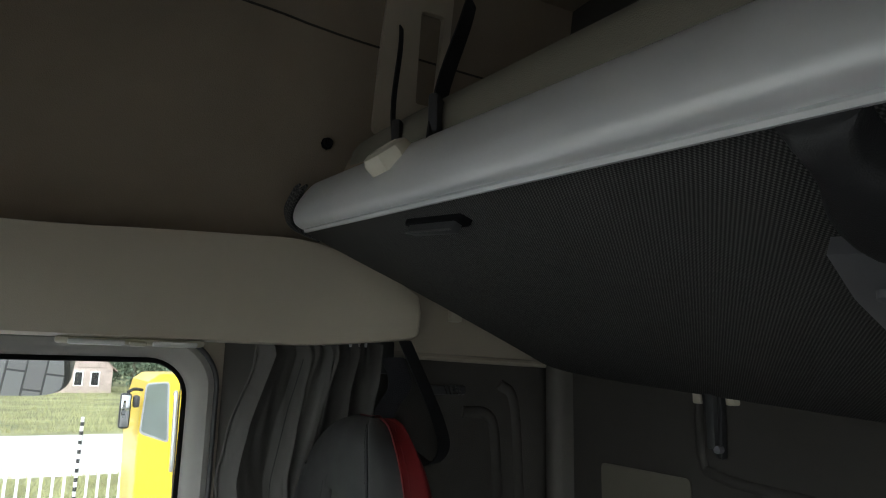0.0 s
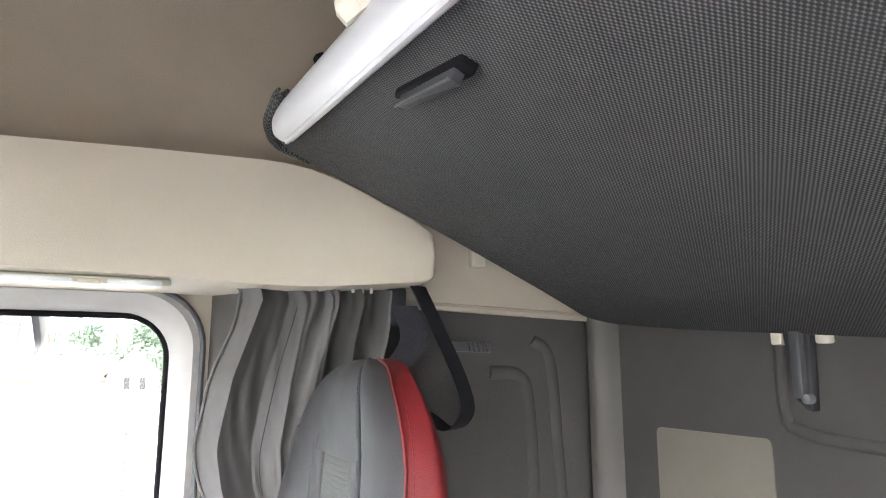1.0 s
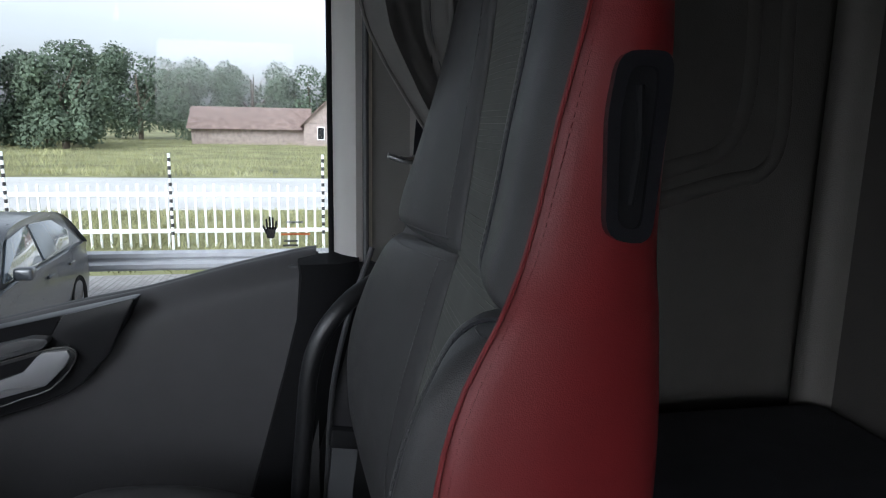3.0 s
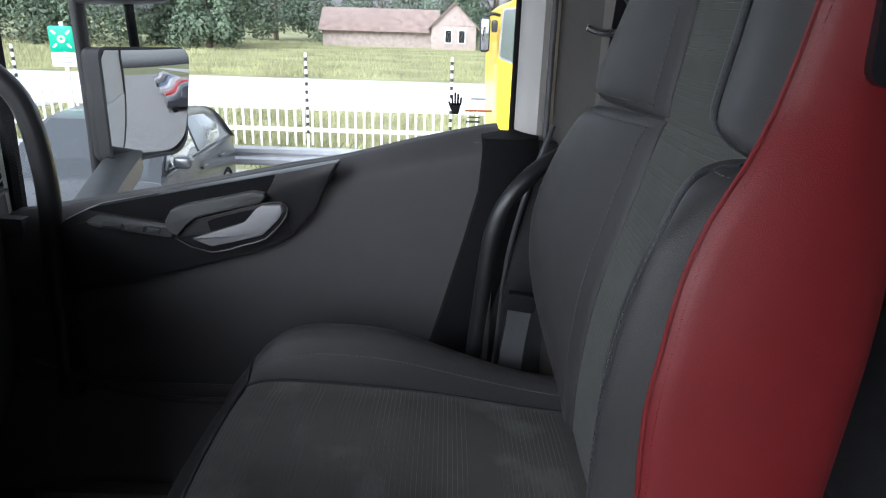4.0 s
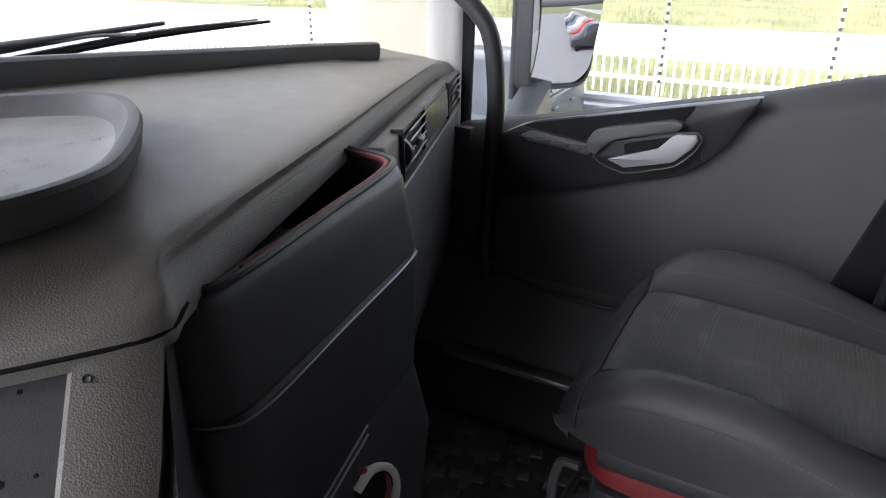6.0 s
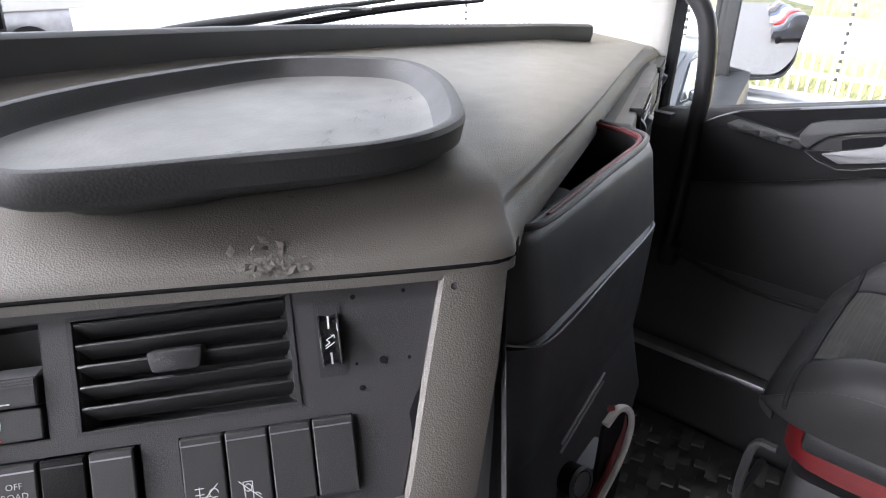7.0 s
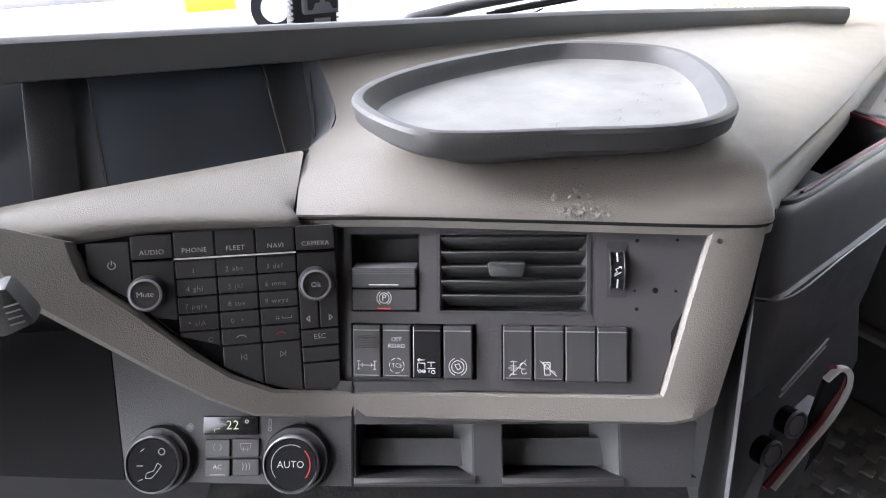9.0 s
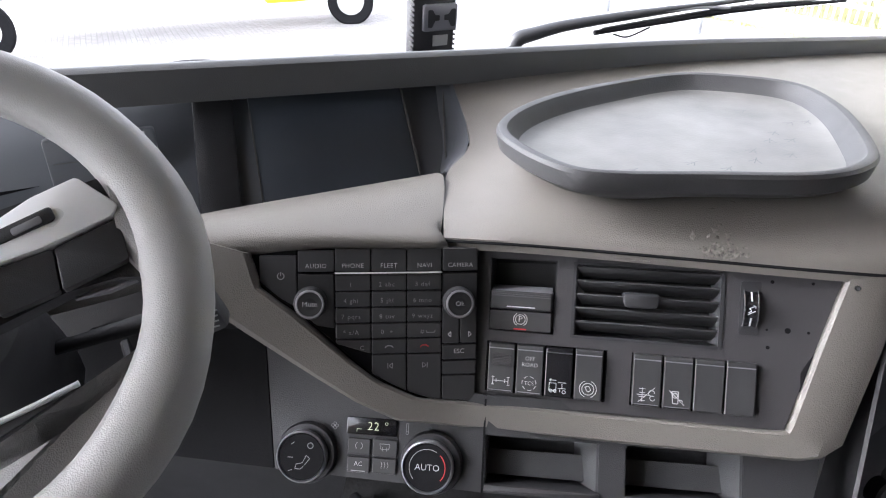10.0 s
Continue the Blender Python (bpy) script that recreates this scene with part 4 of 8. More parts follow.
# ---------------------------------------------------------------- passenger seat
def passenger_seat():
    s = thing("passenger_seat", "dark grey and red leather truck seat with ribbed cloth centre", "seat", at=(0.97, 0.45, 0.7))
    # height: red seam (x, y), front seam (x, y), cloth edges x and depth, far crest (x, y), far side (x, y), back y
    table = [(1.19, 0.766, 0.300, 0.782, 0.334, 0.800, 1.025, 0.302, 1.150, 0.300, 1.200, 0.240, 0.150),
             (1.25, 0.764, 0.304, 0.782, 0.336, 0.802, 1.025, 0.302, 1.170, 0.322, 1.225, 0.262, 0.150),
             (1.32, 0.762, 0.308, 0.780, 0.337, 0.806, 1.025, 0.297, 1.195, 0.340, 1.252, 0.285, 0.148),
             (1.38, 0.760, 0.311, 0.780, 0.336, 0.812, 1.025, 0.287, 1.208, 0.342, 1.268, 0.290, 0.146),
             (1.43, 0.760, 0.306, 0.780, 0.330, 0.818, 1.025, 0.275, 1.212, 0.334, 1.268, 0.286, 0.144),
             (1.48, 0.764, 0.298, 0.780, 0.318, 0.822, 1.025, 0.261, 1.205, 0.318, 1.250, 0.276, 0.142),
             (1.52, 0.770, 0.284, 0.786, 0.301, 0.826, 1.025, 0.251, 1.188, 0.303, 1.224, 0.268, 0.141),
             (1.556, 0.776, 0.264, 0.850, 0.266, 0.880, 1.025, 0.241, 1.165, 0.288, 1.198, 0.262, 0.140),
             (1.59, 0.786, 0.247, 0.878, 0.246, 0.918, 1.025, 0.236, 1.166, 0.280, 1.202, 0.254, 0.139),
             (1.63, 0.789, 0.236, 0.884, 0.237, 0.922, 1.025, 0.230, 1.160, 0.268, 1.200, 0.240, 0.138),
             (1.68, 0.788, 0.227, 0.887, 0.228, 0.926, 1.025, 0.224, 1.152, 0.254, 1.192, 0.224, 0.137),
             (1.74, 0.790, 0.212, 0.888, 0.217, 0.928, 1.025, 0.215, 1.146, 0.238, 1.184, 0.210, 0.136),
             (1.80, 0.802, 0.197, 0.888, 0.208, 0.930, 1.024, 0.210, 1.142, 0.225, 1.176, 0.200, 0.135),
             (1.85, 0.816, 0.188, 0.890, 0.205, 0.934, 1.020, 0.207, 1.136, 0.214, 1.166, 0.192, 0.134),
             (1.89, 0.838, 0.185, 0.897, 0.204, 0.944, 1.012, 0.205, 1.118, 0.207, 1.144, 0.187, 0.137),
             (1.92, 0.866, 0.182, 0.912, 0.199, 0.954, 1.000, 0.199, 1.082, 0.199, 1.102, 0.182, 0.145),
             (1.938, 0.900, 0.175, 0.932, 0.189, 0.958, 0.994, 0.189, 1.044, 0.189, 1.058, 0.176, 0.154),
             (1.946, 0.930, 0.174, 0.946, 0.178, 0.962, 0.986, 0.178, 1.008, 0.178, 1.016, 0.170, 0.163)]

    def level(z):
        return [float(np.interp(z, [r[0] for r in table], [r[k] for r in table])) for k in range(1, 13)]

    def loft(heights, section, across=4, along=3, ends=()):
        """A sheet through the sections at the given heights; ends maps a height to how far the section has risen there."""
        rows = []
        for z in heights:
            k = dict(ends).get(z, 1.0)
            rows.append([V(x, y, z) for x, y in section(level(z), k)])
        return smooth_grid(rows, across, along)

    def shell(r, k):
        xr, yr, x1, y1, xa, xb, yi, xc, yc, xs, ys, yb = r
        return [(xr, yr), (xr - 0.006, yr - 0.016), (xr - 0.006, (yr + yb) / 2 - 0.002), (xr + 0.016, yb + 0.012), (xr + 0.06, yb + 0.001), ((xr + xs) / 2, yb - 0.006), (xs - 0.04, yb + 0.006), (xs - 0.005, (ys + yb) / 2), (xs, ys)]

    def near_roll(r, k):
        xr, yr, x1, y1, xa, xb, yi, xc, yc, xs, ys, yb = r
        e = x1 + (xr + 0.016 - x1) * (1 - k)
        low = yi - 0.008
        pts = [(xr, yr), (xr + (e - xr) * 0.30, yr + (y1 - yr) * 0.4 + 0.010), (xr + (e - xr) * 0.75, yr + (y1 - yr) * 0.8 + 0.008), (e, y1)]
        return [(x, low + (y - low) * (0.35 + 0.65 * k)) for x, y in pts]

    def near_edge(r, k):
        xr, yr, x1, y1, xa, xb, yi, xc, yc, xs, ys, yb = r
        e = x1 + (xr + 0.016 - x1) * (1 - k)
        low = yi - 0.008
        pts = [(e, y1), (e + (xa - x1) * 0.35, y1 + 0.002), (e + (xa - x1) * 0.8, max(yi - 0.002, y1 - 0.012)), (e + (xa - x1), yi - 0.008)]
        return [(x, low + (y - low) * (0.35 + 0.65 * k)) for x, y in pts]

    def cloth(r, k):
        xr, yr, x1, y1, xa, xb, yi, xc, yc, xs, ys, yb = r
        xn = min(xa - 0.006, xr + 0.03 if k < 1 else xa - 0.006)
        return [(xn, yi - 0.004), (xn + (xb - xn) * 0.3, yi), (xn + (xb - xn) * 0.7, yi), (xb + 0.004, yi - 0.003)]

    def far_roll(r, k):
        xr, yr, x1, y1, xa, xb, yi, xc, yc, xs, ys, yb = r
        low = yi - 0.006
        pts = [(xb, yi - 0.006), (xb + 0.006, yi + 0.004), (xb + (xc - xb) * 0.45, yi + (yc - yi) * 0.55 + 0.004), (xc - 0.012, yc), (xc + (xs - xc) * 0.6, yc - (yc - ys) * 0.25), (xs, ys)]
        return [(x - (1 - k) * 0.010, low + (y - low) * (0.6 + 0.4 * k)) for x, y in pts]

    def head(r, k):
        xr, yr, x1, y1, xa, xb, yi, xc, yc, xs, ys, yb = r
        pts = [(x1, y1), (xa, yi + 0.004), ((xa + xb) / 2, yi + 0.005), (xb, yi + 0.004), (xc - 0.01, yc), (xs, ys)]
        return pts
    upper = [1.557, 1.563, 1.575, 1.60, 1.63, 1.68, 1.74, 1.80, 1.85, 1.865]
    rise = ((1.557, 0.10), (1.563, 0.55), (1.575, 0.92))
    lower = [1.19, 1.25, 1.32, 1.38, 1.43, 1.48, 1.51, 1.535, 1.547, 1.553]
    fall = ((1.535, 0.92), (1.547, 0.6), (1.553, 0.10))
    heights = [r[0] for r in table]
    # plain under-body, hidden behind the covers but for the pinched joint
    part("under_cover", sheet(loft([1.535, 1.547, 1.556, 1.565, 1.577], lambda r, k: [(r[0], r[1]), (r[0] + 0.02, r[6] + 0.004), (r[4], r[6] - 0.004)])), RIBCLOTH, s)
    part("under_cover", sheet(loft([1.53, 1.547, 1.556, 1.565, 1.582], lambda r, k: [(r[5], r[6] - 0.006), ((r[5] + r[7]) / 2, (r[6] + r[8]) / 2 - 0.012), (r[7], r[8] - 0.014), (r[9] - 0.002, r[10] - 0.003)])), LEATHER, s)
    part("back_shell", sheet(loft(heights, shell)), RED, s, "red leather side and back shell")
    part("backrest", sheet(loft([1.19, 1.25, 1.32, 1.38, 1.43, 1.48, 1.52, 1.556, 1.59, 1.63, 1.68, 1.74, 1.80, 1.84, 1.858], cloth)), RIBCLOTH, s, "ribbed grey-green cloth centre")
    rolls = []
    for name, hs, sec, ends, label in (("side_roll", upper, near_roll, rise, "upper leather side roll"), ("side_roll", lower, near_roll, fall, "lower leather side roll"), ("edge_strip", upper, near_edge, rise, "narrow leather edge strip"), ("edge_strip", lower, near_edge, fall, "narrow leather edge strip"), ("front_roll", upper, far_roll, rise, "upper leather front roll"), ("front_roll", lower, far_roll, fall, "lower leather front roll")):
        g = loft(hs, sec, 4, 3, ends)
        rolls.append(g)
        part(name, sheet(g), LEATHER, s, label)
    top = loft([1.848, 1.865, 1.89, 1.92, 1.938, 1.946], head)
    part("head_pad", sheet(top), LEATHER, s, "dark grey leather head pad")
    ht = loft([1.86, 1.89, 1.92, 1.938, 1.946], near_roll)
    part("head_side", sheet(ht), LEATHER, s, "dark grey leather head side")
    # welts and stitching
    seam = [r[0] for r in loft(heights, shell)]
    part("welt", tube([p + V(-0.001, 0.002, 0) for p in seam[::3]], 0.0018, 6, 2), RED, s)
    stitches([p + V(-0.0036, -0.0045, 0) for p in seam[4::4]], s, 2, 0.0062, 0.0006, RED)
    for g in (rolls[0], rolls[1], ht):
        line = [r[-1] for r in g]
        part("welt", tube([p + V(0, 0.0012, 0) for p in line[::2]], 0.0022, 6, 2), BELT, s)
        stitches([p + V(0.005, 0.003, 0) for p in line[1::3]], s, 2, 0.0062, 0.00055)
    for g in (rolls[4], rolls[5]):
        line = [r[5] for r in g]
        stitches([p + V(-0.001, 0.0022, 0) for p in line[1::3]], s, 2, 0.0062, 0.00055)
    for g, up in ((rolls[5], -1), (rolls[4], 1)):
        row = g[-5] if up < 0 else g[4]
        stitches([p + V(0, 0.0028, 0.001) for p in row[4:20:3]], s, 2, 0.0062, 0.00055)
    stitches([p + V(0, 0.003, 0) for p in rolls[1][-4][3:]], s, 2, 0.0062, 0.00055)
    # recessed grip in the red side
    M = basis((0.783, 0.183, 1.666), (-0.04, -1, 0.0), (0.03, 0.10, 1))
    oval = rounded([(-0.017, -0.056), (0.012, -0.060), (0.020, 0.040), (0.018, 0.056), (-0.014, 0.056), (-0.020, 0.02)], 0.012)
    inner = rounded([(-0.010, -0.048), (0.005, -0.051), (0.011, 0.036), (0.010, 0.047), (-0.007, 0.047), (-0.012, 0.02)], 0.008)
    part("grip_frame", ring_plate(oval, inner, 0.03, M, 0.010), GLOSSK, s, "black plastic grip frame")
    part("grip_recess", plate(inner, 0.01, M, 0, 0.0065), BLACKR, s, "dark recess with lever")
    part("recline_lever", tube([M @ V((-0.002, -0.035, 0.008)), M @ V((0.001, 0.0, 0.009)), M @ V((0.0, 0.036, 0.008))], 0.0028, 8), BLACKR, s)
    # cushion: sections along y, each from the near edge to the far edge
    cc = 1.0
    sec = [(0.27, 1.150, 1.166, 1.0), (0.36, 1.161, 1.184, 1.0), (0.45, 1.174, 1.212, 1.0), (0.53, 1.183, 1.236, 1.0), (0.61, 1.188, 1.242, 1.0), (0.660, 1.189, 1.236, 0.995), (0.692, 1.186, 1.218, 0.975), (0.714, 1.178, 1.195, 0.94), (0.737, 1.160, 1.166, 0.87), (0.746, 1.146, 1.148, 0.82), (0.744, 1.132, 1.133, 0.79), (0.730, 1.118, 1.118, 0.77)]
    rows = []
    for y, zc, zb, k in sec:
        wi, w = 0.117, 0.213 * k
        low = min(zc, 1.136)
        rows.append([V(cc - w * 0.96, y, low), V(cc - w * 0.99, y, (low + zb) / 2), V(cc - w * 0.955, y, zb - 0.016), V(cc - w * 0.80, y, zb - 0.004), V(cc - wi, y, zc), V(cc - wi * 0.4, y, zc + 0.006), V(cc + wi * 0.4, y, zc + 0.006), V(cc + wi, y, zc), V(cc + w * 0.77, y, zb), V(cc + w * 0.94, y, zb - 0.012), V(cc + w, y, (low + zb) / 2), V(cc + w * 0.97, y, low)])
    g = smooth_grid(rows, 4, 4)
    cut = 7 * 4
    part("cushion_centre", sheet([r[16:29] for r in g[:cut + 1]]), RIBCUSHION, s, "ribbed cloth cushion with pale dirt marks")
    part("cushion_roll", sheet([r[28:] for r in g[:cut + 1]]), LEATHER, s, "leather cushion side")
    part("cushion_roll", sheet([r[:17] for r in g[:cut + 1]]), LEATHER, s, "leather cushion side")
    part("cushion_front", sheet(g[cut:]), LEATHER, s, "rolled leather cushion front")
    for col in (16, 28):
        part("welt", tube([r[col] for r in g[:cut + 1:2]], 0.0026, 6, 2), BELT, s)
        stitches([r[col + (2 if col == 28 else -2)] + V(0, 0, 0.0015) for r in g[:cut + 1:3]], s, 2, 0.0062, 0.00055)
    part("welt", tube([p + V(0, 0, 0.001) for p in g[cut][2:-2:2]], 0.0030, 6, 2), BELT, s)
    stitches([p + V(0, 0.001, 0.001) for p in g[cut + 8][4:-4:3]], s, 2, 0.0062, 0.00055)
    stitches([r[6] + V(-0.0012, 0, 0.0006) for r in g[:cut + 9:2]], s, 2, 0.0062, 0.0006)
    part("cushion_underside", span(cc - 0.192, 0.26, 1.10, cc + 0.192, 0.690, 1.135, 0.01), DARKER, s)
    # red skirt, then the pedestal
    sk = rounded([(cc - 0.188, 0.22), (cc + 0.188, 0.22), (cc + 0.188, 0.716), (cc - 0.188, 0.716)], 0.07)
    part("skirt", plate(sk, 0.060, Matrix.Identity(4), 0.004, 1.136), RED, s, "red leather skirt")
    part("pedestal", plate(rounded([(cc - 0.17, 0.24), (cc + 0.17, 0.24), (cc + 0.17, 0.70), (cc - 0.17, 0.70)], 0.03), 0.40, Matrix.Identity(4), 0.01, 1.05), DARKER, s, "black seat pedestal")
    part("slide_lever", tube([V(cc - 0.15, 0.715, 1.06), V(cc - 0.15, 0.742, 1.05), V(cc - 0.15, 0.745, 0.96), V(cc - 0.03, 0.745, 0.94)], 0.006, 8), DARK, s, "dark slide lever")


passenger_seat()


# ---------------------------------------------------------------- dashboard
def turned(m, a):
    return m @ pose(0, 0, 0, 0, 0, a)


RF = basis((0.237, 0.9397, 1.3693), (0.7826, -0.6194, 0.0623), (0.2362, 0.388, 0.8909))
KF = turned(basis((0.0408, 1.063, 1.3768), (0.9484, -0.3172, 0.0), (0.1285, 0.3841, 0.9143)), -3.0)
CF = turned(basis((0.051, 0.999, 1.2528), (0.8157, -0.5784, 0.0), (0.3173, 0.4475, 0.8361)), 2.5)


def on(m, u, v, w=0.0):
    return m @ V((u, v, w))


DASH = thing("dashboard", "taupe and charcoal truck dashboard wrapped towards the driver", "dashboard", at=(0.3, 1.2, 0.9))


def dash_body():
    d = DASH
    # soft top pad, station by station from the driver's hood to the passenger pillar
    st = [((0.090, 1.079, 1.432), (0.113, 1.125, 1.445), (0.149, 1.190, 1.448), (0.197, 1.228, 1.464), (0.214, 1.309, 1.511)),
          ((0.160, 1.026, 1.436), (0.172, 1.047, 1.450), (0.215, 1.10, 1.457), (0.27, 1.20, 1.463), (0.28, 1.308, 1.513)),
          ((0.260, 0.945, 1.440), (0.270, 0.962, 1.454), (0.32, 1.03, 1.462), (0.40, 1.20, 1.466), (0.44, 1.305, 1.510)),
          ((0.365, 0.862, 1.443), (0.372, 0.876, 1.453), (0.42, 0.95, 1.463), (0.53, 1.15, 1.467), (0.60, 1.300, 1.503)),
          ((0.410, 0.837, 1.443), (0.418, 0.852, 1.453), (0.46, 0.92, 1.463), (0.58, 1.13, 1.467), (0.65, 1.298, 1.500)),
          ((0.438, 0.850, 1.445), (0.443, 0.863, 1.455), (0.49, 0.93, 1.463), (0.62, 1.13, 1.467), (0.69, 1.297, 1.498)),
          ((0.520, 0.880, 1.449), (0.527, 0.889, 1.459), (0.57, 0.95, 1.464), (0.69, 1.14, 1.466), (0.76, 1.294, 1.495)),
          ((0.700, 0.943, 1.451), (0.707, 0.952, 1.460), (0.74, 1.0, 1.463), (0.84, 1.17, 1.465), (0.90, 1.288, 1.487)),
          ((0.980, 1.048, 1.448), (0.985, 1.057, 1.459), (1.02, 1.10, 1.461), (1.09, 1.22, 1.462), (1.13, 1.272, 1.476)),
          ((1.256, 1.148, 1.444), (1.258, 1.158, 1.455), (1.28, 1.18, 1.457), (1.33, 1.28, 1.458), (1.38, 1.362, 1.463)),
          ((1.395, 1.185, 1.430), (1.394, 1.20, 1.444), (1.40, 1.24, 1.448), (1.42, 1.30, 1.452), (1.43, 1.36, 1.458))]
    near = (1, 1, 1, 0.95, 0.75, 0.5, 0.38, 0.38, 0.38, 1, 1)      # how far in the shoulder lies
    st = [(*r[:2], tuple(V(r[1]).lerp(V(r[2]), k)), *r[3:]) for r, k in zip(st, near)]
    crown = (0, 0.4, 0.8, 1, 1, 1, 1, 0.8, 0.4, 0, 0)
    g = smooth_grid([[V(p) + V(0, 0, h * c) for p, h in zip(r, (0, 0.010 - 0.007 * k, 0.020, 0.019, 0.0))] for r, c, k in zip(st, crown, near)], 5, 5)
    part("top_pad", sheet(g, 0.012), TAUPE, d, "taupe grained soft top pad", sharp=60)
    part("pad_seam", tube([V(r[0]) + V(0, 0.001, -0.0035) for r in st[:6]], 0.0018, 6, 4), BLACKR, d)
    # flaked skin along the front edge
    scuff = bmesh.new()
    rng = random.Random(4)
    for k in range(80):
        i = 10 + rng.choice((0.95, 1.25, 1.35)) + rng.gauss(0, 0.24)
        j = abs(rng.gauss(0, 2.6)) + 0.3
        i0, j0 = int(i), min(int(j), 11)
        p = g[i0][j0].lerp(g[i0 + 1][j0], i - i0).lerp(g[i0][j0 + 1].lerp(g[i0 + 1][j0 + 1], i - i0), min(1, j - j0))
        n = (g[i0 + 1][j0] - g[i0][j0]).cross(g[i0][j0 + 1] - g[i0][j0]).normalized()
        n = n if n.z > 0 else -n
        t1 = V(rng.gauss(0, 1), rng.gauss(0, 1), rng.gauss(0, 1)).cross(n).normalized()
        t2 = n.cross(t1)
        s, h = rng.uniform(0.0015, 0.0058), rng.uniform(0.0006, 0.0032)
        c = [p + t1 * s + n * h, p + t2 * s * 0.6 + n * 0.0004, p - t1 * s * rng.uniform(0.4, 1) + n * 0.0005, p - t2 * s * 0.5 + n * h * 0.7]
        scuff.faces.new([scuff.verts.new(q) for q in c])
    part("torn_skin", scuff, SKINFLAKE, d, "torn flaking skin at the pad edge", smooth=False, kind="stuff")
    # black lip along the windscreen
    lip = [V(-0.9, 1.302, 1.600), V(-0.2, 1.302, 1.571), V(0.30, 1.302, 1.546), V(0.6, 1.297, 1.532), V(0.9, 1.287, 1.513), V(1.1, 1.272, 1.502), V(1.235, 1.257, 1.4925)]
    prof = [(0.020, -1.25), (-0.001, -1.10), (-0.005, -0.60), (-0.004, -0.12), (0.001, 0.0), (0.008, 0.02), (0.045, -0.35), (0.09, -1.2)]
    rings = []
    for p in smooth_line(lip, 5):
        h = 0.036 - 0.008 * min(1, max(0, (p.x - 0.2) / 1.0))
        rings.append([p + V(0, a, b * h) for a, b in prof])
    part("windscreen_lip", skin(rings), DARK, d, "dark grey moulded windscreen lip", sharp=40)
    part("demist_shelf", sheet([[V(x, 1.33, 1.45), V(x, 1.56, 1.35), V(x, 1.78, 1.24)] for x in (-0.95, 0.2, 1.42)], 0.02), BLACKR, d)
    # taupe surround below the instruments, left of the seam
    top = [V(0.139, 1.183, 1.449), V(0.03, 1.185, 1.449), V(-0.12, 1.19, 1.448), V(-0.32, 1.22, 1.43), V(-0.6, 1.24, 1.42)]
    low = [V(0.086, 1.080, 1.428), on(KF, 0.03, 0.0585, 0.002), on(KF, -0.12, 0.057, 0.002), V(-0.26, 1.19, 1.385), V(-0.6, 1.20, 1.38)]
    rows = []
    for a, b in zip(low, top):
        o = (a - V(0.3, 2.2, 0.6)).normalized()
        rows.append([a + V(0, 0.006, -0.012), a, a.lerp(b, 0.3) + o * 0.010, a.lerp(b, 0.75) + o * 0.012, b, b + V(0.0, 0.02, -0.012)])
    part("cluster_surround", sheet(smooth_grid(rows, 4, 4), 0.01, (0, 1, -0.2)), TAUPE, d, "taupe instrument surround", sharp=60)
    part("seam_shadow_gap", tube([V(0.0885, 1.081, 1.4285), V(0.110, 1.127, 1.4425), V(0.141, 1.186, 1.4475)], 0.0022, 6), BLACKR, d)
    # taupe bezel that runs round the key pad and switch panel
    K, R = (lambda u, v, w=0.0: on(KF, u, v, w)), (lambda u, v, w=0.0: on(RF, u, v, w))
    nK, nR = KF.col[2].xyz, RF.col[2].xyz
    pairs = [(K(-0.141, 0.052), K(-0.22, 0.075), nK), (K(-0.132, 0.0205), K(-0.195, 0.014), nK), (K(-0.096, -0.009), K(-0.145, -0.022), nK), (K(-0.0525, -0.049), K(-0.088, -0.062), nK), (K(-0.0240, -0.071), K(-0.046, -0.090), nK), (K(0.0110, -0.0875), K(-0.008, -0.109), nK),
             (K(0.0110, -0.0875).lerp(R(-0.163, -0.0835), 0.55), K(-0.008, -0.109).lerp(R(-0.158, -0.1085), 0.55), (nK + nR).normalized()), (R(-0.150, -0.0835), R(-0.145, -0.1085), nR), (R(-0.03, -0.0825), R(-0.02, -0.1075), nR), (R(0.108, -0.081), R(0.128, -0.1055), nR), (R(0.1165, -0.0795), R(0.146, -0.101), nR), (R(0.119, -0.072), R(0.163, -0.088), nR), (R(0.1375, -0.004), R(0.1885, -0.002), nR), (R(0.158, 0.066), R(0.2036, 0.066), nR)]
    rows = []
    for a, b, n in pairs:
        rows.append([a - n * 0.008, a + n * 0.005, a.lerp(b, 0.07) + n * 0.008, a.lerp(b, 0.86) + n * 0.008, b + n * 0.003, b.lerp(a, -0.05) - n * 0.02] if b.x < 0.34 else [a - n * 0.008, a + n * 0.005, a.lerp(b, 0.06) + n * 0.008, a.lerp(b, 0.62) + n * 0.008, b + n * 0.001, b.lerp(a, -0.06) - n * 0.055])
    part("centre_bezel", sheet(rows, 0.003, tuple(-nR)), TAUPE, d, "taupe grained bezel", sharp=22)
    part("bezel_screw_hole", lathe([(0.0014, 0.0), (0.0022, 0.0005), (0.0026, -0.002)], RF @ pose(0.1635, 0.050, 0.0088), 12), DARKER, d)
    # dark carcass behind and below
    L = [(-0.95, 1.30), (-0.5, 1.25), (-0.2, 1.19), (-0.08, 1.13), (0.09, 1.08), (0.25, 0.96), (0.40, 0.86), (0.47, 0.885)]
    rows = []
    for z, s in ((1.41, 0.05), (1.34, 0.06), (1.215, 0.06), (1.19, 0.05), (1.16, 0.05), (1.0, 0.10), (FLOOR_Z, 0.18)):
        rows.append([V(x - s * 0.25, y + s, z) for x, y in L])
